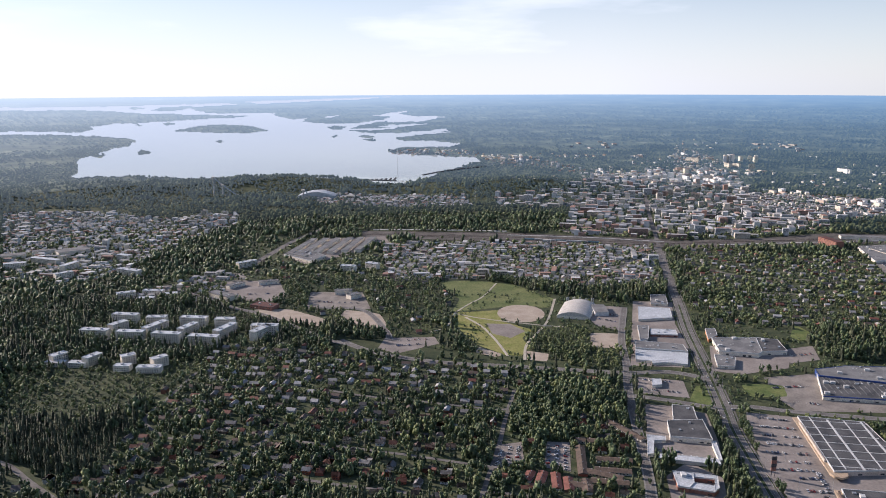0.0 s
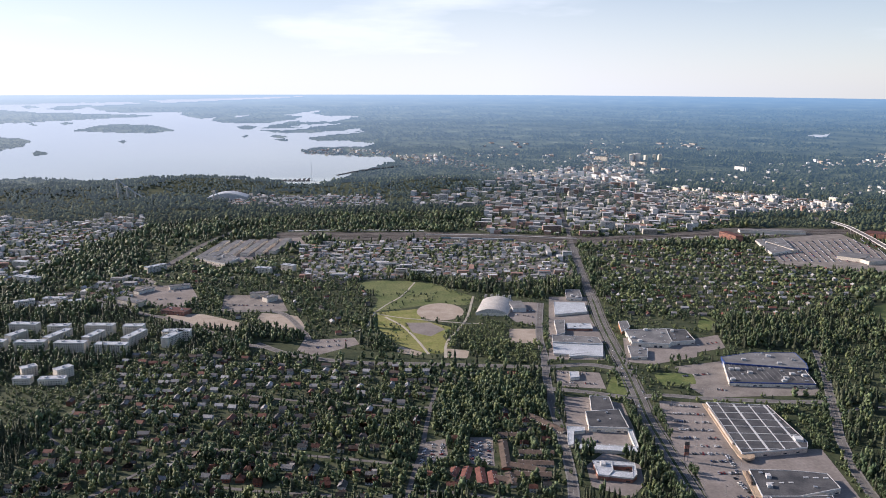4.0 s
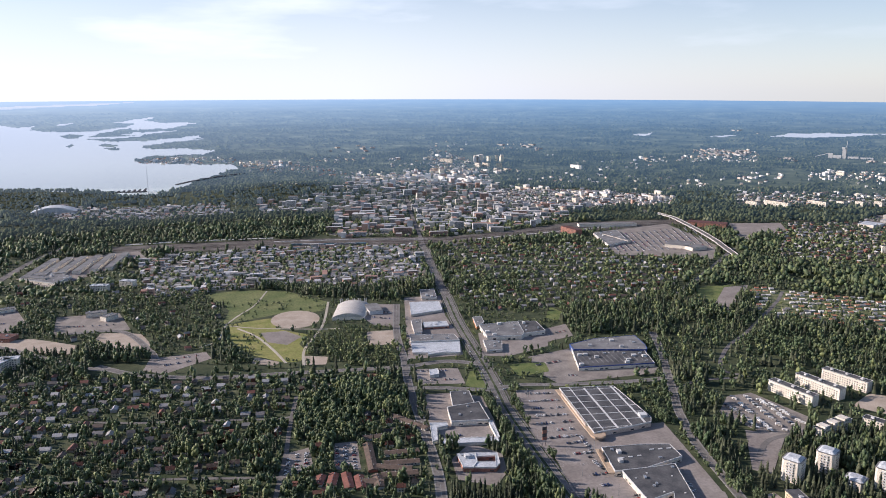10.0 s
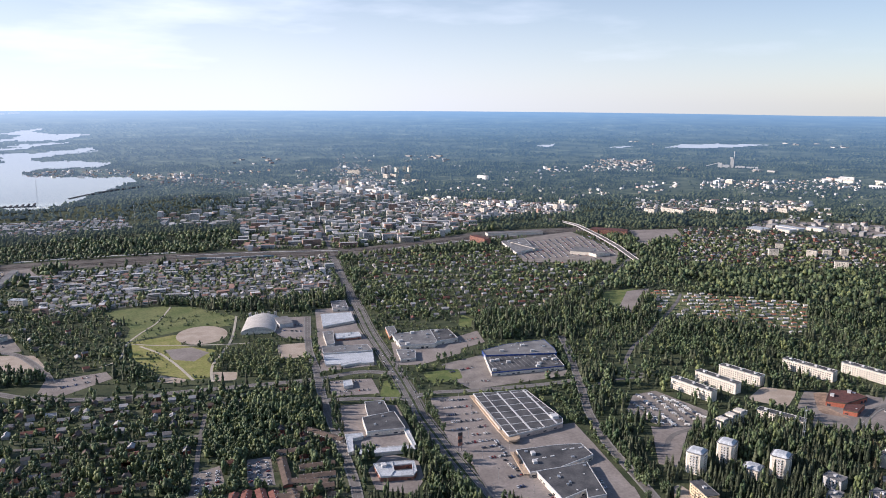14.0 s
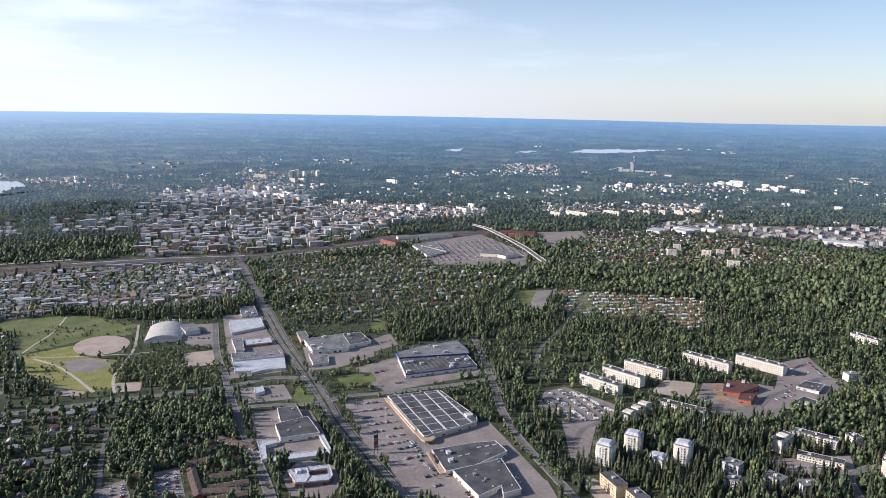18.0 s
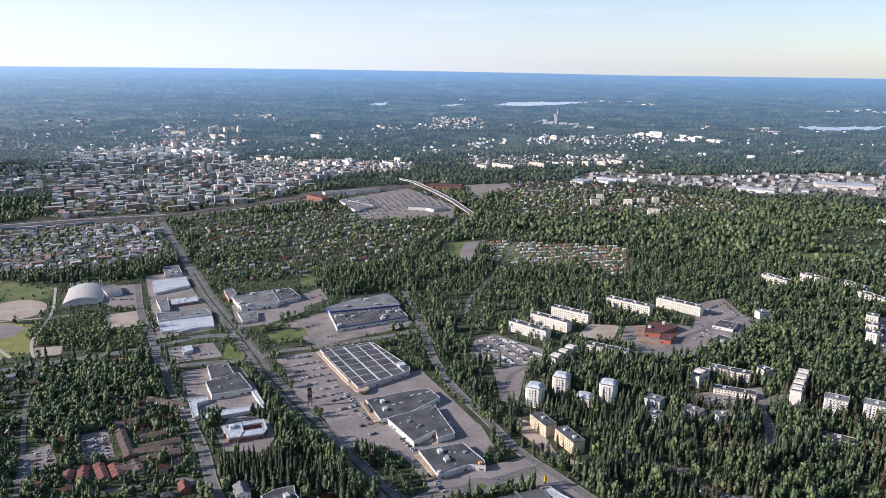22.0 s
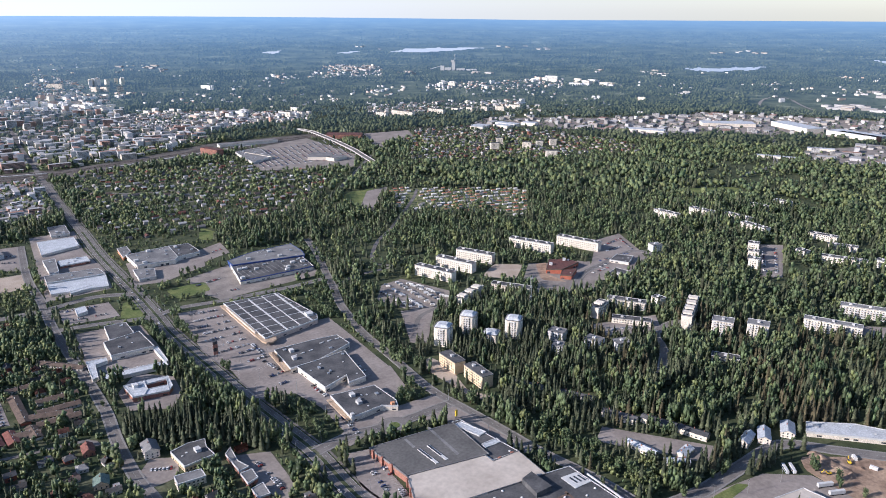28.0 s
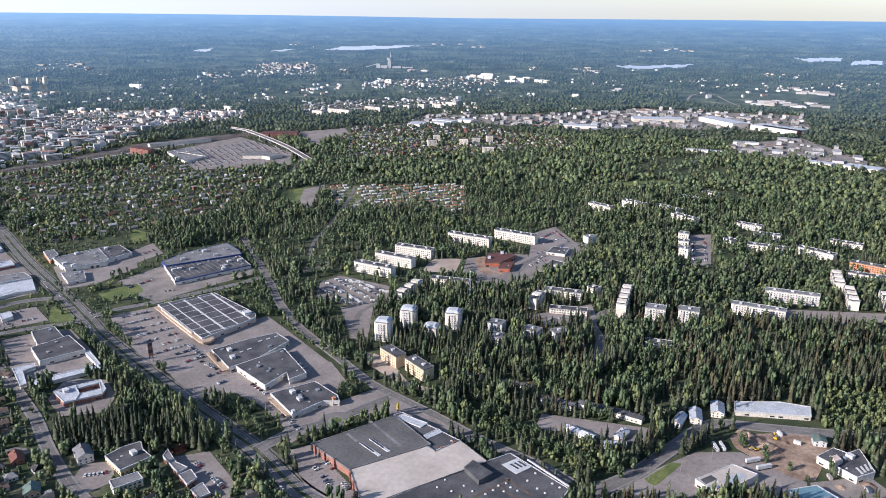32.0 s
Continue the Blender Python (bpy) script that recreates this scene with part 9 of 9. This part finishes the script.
roof_piece('corner_fin', [(346, 480), (349, 479.5), (348.5, 476.5), (345.5, 477)], -4.0, 3.0, 'white_paint', 'white upright fin at the corner')
roof_piece('corner_fin', [(386, 470), (389, 469), (388, 466), (385, 467)], -3.0, 2.6, 'orange_wall', 'orange fin at the corner')
store('bigdark', [(323, 426), (401, 404), (386, 349), (318, 375)], 7, 'big box store hall with a dark felt roof')
roof_piece('skylight_frame', [(348.8, 395.3), (351.5, 394.7), (348.0, 369.3), (345.3, 369.9)], 0.0, 0.5, 'white_paint', 'pale skylight frame')
roof_piece('skylight_glass', [(349.2, 394.7), (350.6, 394.5), (347.9, 376.9), (346.6, 377.2)], 0.0, 0.8, 'glass', 'dark skylight glass')
roof_piece('skylight_frame', [(358.2, 393.5), (360.9, 393.0), (357.1, 367.4), (354.4, 368.0)], 0.0, 0.5, 'white_paint', 'pale skylight frame')
roof_piece('skylight_glass', [(358.6, 393.0), (360.0, 392.7), (357.2, 375.0), (355.8, 375.3)], 0.0, 0.8, 'glass', 'dark skylight glass')
roof_piece('roof_patch', [(378.7, 414.0), (381.4, 413.9), (375.6, 392.1), (373.1, 392.3)], 0.0, 0.03, 'grey_roof', 'paler repaired felt strip')
roof_piece('roof_patch', [(373.1, 392.3), (375.9, 391.7), (369.2, 366.1), (366.4, 366.7)], 0.0, 0.03, 'grey_roof', 'paler repaired felt strip')
roof_piece('roof_patch', [(351.7, 414.6), (354.2, 414.4), (350.9, 399.4), (348.4, 399.6)], 0.0, 0.03, 'grey_roof', 'paler repaired felt strip')
store('bigpale', [(319, 376), (385, 361), (381, 340), (407, 335), (397, 299), (292, 334)], 6.5, 'big box store hall with a pale membrane roof')
store('dark', [(403, 407), (411, 404), (408, 335), (383, 342), (386, 362)], 5.5, 'dark low delivery wing of the big store')
roof_piece('roof_streak', [(330.2, 356.4), (340.0, 351.9), (339.2, 350.5), (329.4, 355.0)], 0.0, 0.03, 'concrete', 'thin pale strip on the roof')
roof_piece('roof_streak', [(327.8, 351.1), (342.6, 345.3), (341.8, 343.9), (327.0, 349.7)], 0.0, 0.03, 'concrete', 'thin pale strip on the roof')
store('rear', [(397, 300), (419, 292), (408, 230), (383, 227), (295, 332)], 6, 'dark roofed rear hall of the big store')
roof_piece('roof_hut', [(374.6, 305.0), (387.1, 305.7), (383.2, 283.0), (367.8, 285.5)], 0, 4.2, 'dark_roof', 'raised dark roof hut')
roof_piece('skylight_pad', [(401.1, 287.7), (416.0, 283.4), (413.6, 267.8), (397.7, 271.5)], 0, 0.35, 'white_paint', 'white square skylight kerb')
roof_piece('skylight_glass', [(405.1, 282.9), (406.6, 282.4), (405.4, 274.1), (403.9, 274.6)], 0, 0.6, 'glass', 'dark skylight glass')
roof_piece('skylight_glass', [(408.6, 281.6), (410.1, 281.0), (408.9, 272.7), (407.5, 273.3)], 0, 0.6, 'glass', 'dark skylight glass')
roof_piece('skylight_glass', [(412.2, 280.3), (413.7, 279.7), (412.5, 271.4), (411.0, 271.9)], 0, 0.6, 'glass', 'dark skylight glass')
roof_piece('roof_walkway', [(354.0, 280.3), (354.0, 278.2), (388.8, 270.6), (389.2, 272.4)], 0, 0.06, 'brown_roof', 'brown roof walkway')
roof_piece('roof_walkway', [(387.9, 275.2), (390.2, 274.7), (383.8, 246.7), (381.8, 247.9)], 0, 0.06, 'brown_roof', 'brown roof walkway')
roof_piece('roof_walkway', [(376.6, 275.0), (378.6, 274.9), (373.5, 254.8), (371.3, 255.3)], 0, 0.06, 'brown_roof', 'brown roof walkway')
roof_piece('edge_rail', [(419.2, 275.8), (420.4, 275.6), (410.6, 230.8), (409.4, 231.0)], 0, 1.0, 'white_paint', 'white roof edge')
roof_domes([(379.4, 289.9), (376.9, 273.6), (369.8, 273.3), (383.0, 270.7), (396.5, 260.2), (408.5, 260.8), (405.5, 243.6), (391.7, 241.4), (358.7, 284.4), (360.1, 293.6), (356.4, 309.3), (348.6, 296.4), (381.1, 265.2), (380.9, 258.9), (373.8, 266.3), (404.8, 236.6), (345.3, 307.9), (362.1, 274.9), (392.7, 249.0)])
store('yellowflat', [(205, 541), (221, 543), (235, 539), (230, 527), (229, 512), (203, 513)], 5.5, 'yellow low apartment house with a dark flat roof')
store('flat', [(190, 505), (210, 499), (208, 488), (187, 493)], 6.5, 'white low apartment house with dark windows')
store('brownflat', [(230, 474), (240, 473), (237, 460), (227, 458)], 4.5, 'brick row house with a grey roof')
store('brownflat', [(225, 450), (236, 451), (232, 435), (223, 437)], 4.5, 'brick row house with a grey roof')
store('brownflat', [(236, 507), (244, 513), (238, 491), (240, 478), (231, 477)], 4.5, 'stepped brick row house with a tiled roof')
store('grey', [(400, 402), (408, 401), (411, 374), (402, 374)], 6, 'small pale pavilion on the roof yard')
store('redschool', [(832, 620), (853, 603), (852, 582), (809, 580), (795, 597)], 6.5, 'dark-roofed red brick school')
store('redschool', [(808, 579), (828, 568), (798, 556), (790, 569)], 6, 'low red brick school wing')
store('mall', [(977, 1728), (1058, 1747), (1009, 1611), (936, 1580)], 5.5, 'pale flat-roofed car dealer hall')
store('schoolgrey', [(626, 182), (609, 176), (644, 120), (661, 125), (652, 150)], 4.5, 'low school with a pale metal roof')
store('dark', [(576, 98), (598, 91), (597, 80), (610, 74), (582, 57), (565, 66)], 6, 'dark-roofed concrete plant office with cream walls')
roof_piece('roof_rib', [(577.8, 70.1), (579.5, 69.2), (573.2, 63.1), (571.5, 64.0)], 0, 0.4, 'white_paint', 'pale roof rib')
roof_piece('roof_rib', [(582.4, 68.1), (584.1, 67.2), (577.2, 61.9), (575.5, 62.8)], 0, 0.4, 'white_paint', 'pale roof rib')
roof_piece('roof_rib', [(587.0, 66.1), (588.8, 65.2), (581.2, 60.6), (579.5, 61.5)], 0, 0.4, 'white_paint', 'pale roof rib')
roof_piece('roof_rib', [(591.7, 64.1), (593.5, 63.1), (585.2, 59.3), (583.5, 60.2)], 0, 0.4, 'white_paint', 'pale roof rib')
roof_piece('roof_box', [(577.5, 88.6), (584.0, 85.8), (578.4, 79.7), (571.2, 82.3)], 0, 3.0, 'store_wall', 'cream roof box')
store('depot', [(482, 162), (521, 147), (520, 127), (475, 140)], 5.5, 'depot hall with a pale metal roof')
roof_piece('roof_panel', [(484.1, 159.0), (495.3, 154.8), (493.2, 149.0), (481.2, 153.3)], 0, 0.12, 'dark_roof', 'dark felt roof corner')
roof_piece('roof_panel', [(493.2, 145.4), (512.8, 139.1), (511.4, 132.3), (491.2, 138.4)], 0, 0.12, 'metal_roof', 'blue-grey metal roof panel')
store('teal', [(516, 103), (536, 88), (529, 70), (514, 67), (499, 87)], 4.5, 'hall with a blue-green metal roof')
store('mall', [(-363, 1678), (-322, 1737), (-265, 1664), (-287, 1609)], 6, 'pale factory hall with flat roof')
gable_house(196, 559, 17, 12, 7, 3, 76, 'white_wall', 'grey_roof', 'white three-storey house with a grey gable roof')
gable_house(160, 598, 14, 9, 4, 3, 77, 'brick_wall', 'tile_roof', 'red wooden house with a red gable roof')
gable_house(149, 544, 12, 11, 4, 3, 68, 'beige_wall', 'green_roof', 'yellow house with a green metal roof')
gable_house(563, 209, 20, 8, 5, 2.4, 7, 'white_wall', 'metal_roof', 'white two-storey house with a pale metal gable roof')
gable_house(580, 201, 20, 10, 5, 2.4, 24, 'white_wall', 'metal_roof', 'white two-storey house with a pale metal gable roof')
gable_house(604, 190, 20, 11, 5, 2.4, 22, 'white_wall', 'metal_roof', 'white two-storey house with a pale metal gable roof')
gable_house(608, 104, 10, 10, 5, 1.5, 24, 'grey_wall', 'green_roof', 'small grey-green shed with a shallow roof')
terrace(176, 712, 34, -7, 'brown_roof')
terrace(170, 690, 35, -10, 'brown_roof')
terrace(162, 668, 34, -10, 'brown_roof')
terrace(142, 712, 57, -97, 'brown_roof')
terrace(138, 660, 25, -95, 'brown_roof')
terrace(110, 670, 28, -94, 'tile_roof')
terrace(96, 676, 25, -108, 'tile_roof')
terrace(121, 664, 24, -95, 'tile_roof')
terrace(84, 680, 20, -114, 'tile_roof')
terrace(204, 780, 55, -58, 'brown_roof')
terrace(156, 756, 21, -8, 'brown_roof')
terrace(160, 682, 34, -26, 'brown_roof')
terrace(132, 662, 27, -24, 'brown_roof')
pier([(-85, 3265), (-14, 3389), (86, 3516), (208, 3625)], 9)
pier([(-331, 2969), (-264, 3013), (-189, 3056)], 9)
pier([(-322, 2983), (-323, 3084)], 6)
pier([(-305, 2993), (-306, 3095)], 6)
pier([(-288, 3004), (-288, 3107)], 6)
pier([(-270, 3015), (-270, 3118)], 6)
pier([(-253, 3026), (-252, 3130)], 6)
pier([(-235, 3037), (-233, 3142)], 6)
pier([(-217, 3048), (-215, 3154)], 6)
pier([(-199, 3059), (-196, 3167)], 6)

car_row(365, 815, 400, 805, 0.75)
car_row(359, 792, 395, 784, 0.75)
car_row(352, 771, 391, 763, 0.75)
car_row(346, 751, 386, 743, 0.75)
car_row(340, 731, 382, 724, 0.75)
car_row(335, 712, 378, 706, 0.75)
car_row(330, 695, 374, 689, 0.75)
car_row(350, 676, 373, 674, 0.7)
car_row(346, 652, 368, 649, 0.7)
car_row(343, 629, 362, 627, 0.7)
car_row(340, 607, 358, 605, 0.7)
car_row(337, 586, 353, 584, 0.7)
car_row(353, 515, 345, 478, 0.7)
car_row(346, 491, 336, 455, 0.7)
car_row(374, 689, 366, 645, 0.7)
car_row(359, 644, 359, 604, 0.7)
car_row(363, 563, 359, 532, 0.7)
car_row(397, 580, 416, 577, 0.7)
car_row(424, 568, 417, 538, 0.7)
car_row(309, 406, 298, 372, 0.6)
car_row(320, 405, 307, 362, 0.6)
car_row(311, 379, 300, 349, 0.6)
car_row(215, 744, 250, 731, 0.5)
car_row(240, 725, 268, 718, 0.5)
car_row(257, 935, 308, 921, 0.5)
car_row(254, 901, 300, 889, 0.5)
car_row(497, 1019, 536, 1027, 0.5)
car_row(421, 902, 488, 910, 0.5)
car_row(426, 860, 456, 851, 0.5)
car_row(480, 864, 568, 843, 0.5)
car_row(114, 748, 106, 701, 0.7)
car_row(122, 747, 114, 698, 0.7)
car_row(131, 746, 123, 694, 0.7)
car_row(63, 745, 54, 704, 0.7)
car_row(72, 748, 64, 704, 0.7)
car_row(82, 751, 74, 706, 0.7)
car_row(-81, 1093, -17, 1100, 0.5)
car_row(-79, 1068, -25, 1080, 0.5)
car_row(263, 1232, 298, 1215, 0.5)
car_row(257, 1200, 289, 1178, 0.5)
car_row(-227, 1309, -145, 1297, 0.5)
car_row(-406, 1408, -332, 1419, 0.5)
car_row(-393, 1359, -321, 1366, 0.5)
car_row(892, 574, 956, 563, 0.6)
car_row(842, 551, 880, 546, 0.6)
car_row(886, 202, 896, 169, 0.6)
car_row(1118, 421, 1022, 380, 0.6)
car_row(1146, 413, 1020, 362, 0.6)
car_row(687, 425, 729, 396, 0.6)
car_row(251, 484, 245, 434, 0.6)
car_row(184, 536, 199, 525, 0.6)
car_row(996, 1716, 932, 1522, 0.9)
car_row(1014, 1718, 947, 1519, 0.9)
car_row(1033, 1719, 962, 1517, 0.9)
car_row(1051, 1721, 977, 1514, 0.9)
car_row(1070, 1723, 993, 1512, 0.9)
car_row(1089, 1725, 1008, 1510, 0.9)
car_row(1108, 1726, 1023, 1507, 0.9)
car_row(1127, 1728, 1039, 1505, 0.9)
car_row(1147, 1730, 1054, 1502, 0.9)
car_row(1167, 1732, 1070, 1500, 0.9)
car_row(1186, 1733, 1086, 1497, 0.9)
car_row(1206, 1735, 1101, 1495, 0.9)
car_row(1227, 1737, 1117, 1492, 0.9)
car_row(1247, 1739, 1133, 1490, 0.9)
car_row(1268, 1741, 1149, 1487, 0.9)
car_row(1288, 1743, 1165, 1485, 0.9)
car_row(960, 612, 1006, 613, 0.6)
car_row(943, 594, 981, 588, 0.6)
car_row(1017, 615, 979, 568, 0.6)
car_row(860, 555, 891, 559, 0.6)
caravan_row(603, 723, 580, 627)
caravan_row(621, 720, 596, 623)
caravan_row(629, 707, 613, 624)
caravan_row(632, 690, 629, 629)
caravan_row(581, 711, 571, 638)
tree_row(294, 724, 287, 598)
tree_row(342, 817, 330, 685)
tree_row(249, 848, 229, 745)
tree_row(209, 696, 199, 649)
tree_row(225, 720, 283, 706)
tree_row(512, 761, 473, 668)
tree_row(399, 949, 473, 971)
tree_row(317, 850, 288, 582)
tree_row(279, 568, 278, 465)
tree_row(498, 668, 464, 501)
tree_row(333, 625, 313, 465)
tree_row(442, 528, 419, 463)
tree_row(442, 299, 455, 231)
tree_row(453, 210, 521, 203)
tree_row(455, 362, 444, 297)
tree_row(463, 365, 452, 298)
tree_row(469, 361, 457, 300)
tree_row(457, 300, 447, 234)
tree_row(466, 302, 454, 240)
tree_row(565, 161, 541, 98)
tree_row(569, 159, 546, 97)
tree_row(431, 541, 412, 488)
tree_row(412, 488, 393, 437)
tree_row(416, 484, 400, 437)
tree_row(368, 1119, 349, 1001)
tree_row(344, 979, 319, 832)
tree_row(316, 816, 294, 696)
tree_row(368, 1001, 350, 864)
tree_row(356, 844, 335, 731)
tree_row(362, 844, 339, 731)
tree_row(335, 731, 319, 640)
tree_row(265, 971, 305, 964)
tree_row(248, 903, 282, 896)
tree_row(357, 942, 402, 924)
tree_row(360, 890, 423, 853)
tree_row(271, 1100, 254, 1004)
tree_row(256, 971, 240, 885)
tree_row(232, 851, 211, 748)
tree_row(-68, 1027, 138, 1006)
tree_row(-118, 1037, -67, 1009)
tree_row(-124, 1290, -84, 1133)
tree_row(670, 985, 600, 860)
tree_row(648, 985, 580, 850)
tree_row(596, 838, 524, 708)
tree_row(580, 846, 512, 722)
tree_row(512, 690, 492, 640)
tree_row(486, 614, 466, 545)
tree_row(474, 610, 452, 530)
tree_row(446, 460, 443, 400)
tree_row(428, 1290, 512, 1680)
tree_row(402, 1300, 488, 1690)
tree_row(414, 1200, 400, 1130)
tree_row(566, 163, 548, 108)
tree_row(560, 155, 540, 95)
tree_row(575, 40, 552, 86)
tree_row(172, 1102, 178, 1005)

# ---- building it all ----
lake_sheet()
sand_oval()
sports_hall()
for spot, high, turn in ((TOWER_A, 22, 28), (TOWER_B, 22, 28), (TOWER_C, 10, 28), (TOWER_D, 22, 28)):
    tower_block(spot[0], spot[1], high, turn)
road_bridge([(1347, 1995), (1310, 1848), (1253, 1661), (1190, 1486), (1155, 1381)], 15, 9)
roundabout()
sign_pylon(PYLON[0], PYLON[1], 22, 5, "brick_wall", "tall red and dark sign pylon on the parking lot", "dark_metal")
sign_pylon(YSIGN[0], YSIGN[1], 9, 2.4, "yellow", "yellow sign pylon by the road")
mast(POLE[0], POLE[1], 48, "thin grey lattice mast in the woods")
mast(MAST_A[0], MAST_A[1], 70, "far thin radio mast on the hill")
mast(MAST_B[0], MAST_B[1], 90, "far thin radio mast by the lake")
factory()
ice_hall()
depot_yard()
ski_jump(SKI_A[0], SKI_A[1], 62, 95, -12)
ski_jump(SKI_A[0] + 40, SKI_A[1] - 30, 40, 70, -12)
ski_jump(SKI_B[0], SKI_B[1], 30, 45, -12)
train(*TRAIN_A, *TRAIN_B, 7)
for spot, turn in ((DIGGER_A, 30), (DIGGER_B, 140)):
    excavator(spot[0], spot[1], turn)
containers([(x, y, 40 + 50 * (i % 2)) for i, (x, y) in enumerate(CONTAINERS)])
settle()
park_cars()
street_lamp_rows()
lot_lamps()
far_rows()
bushes()
woods()
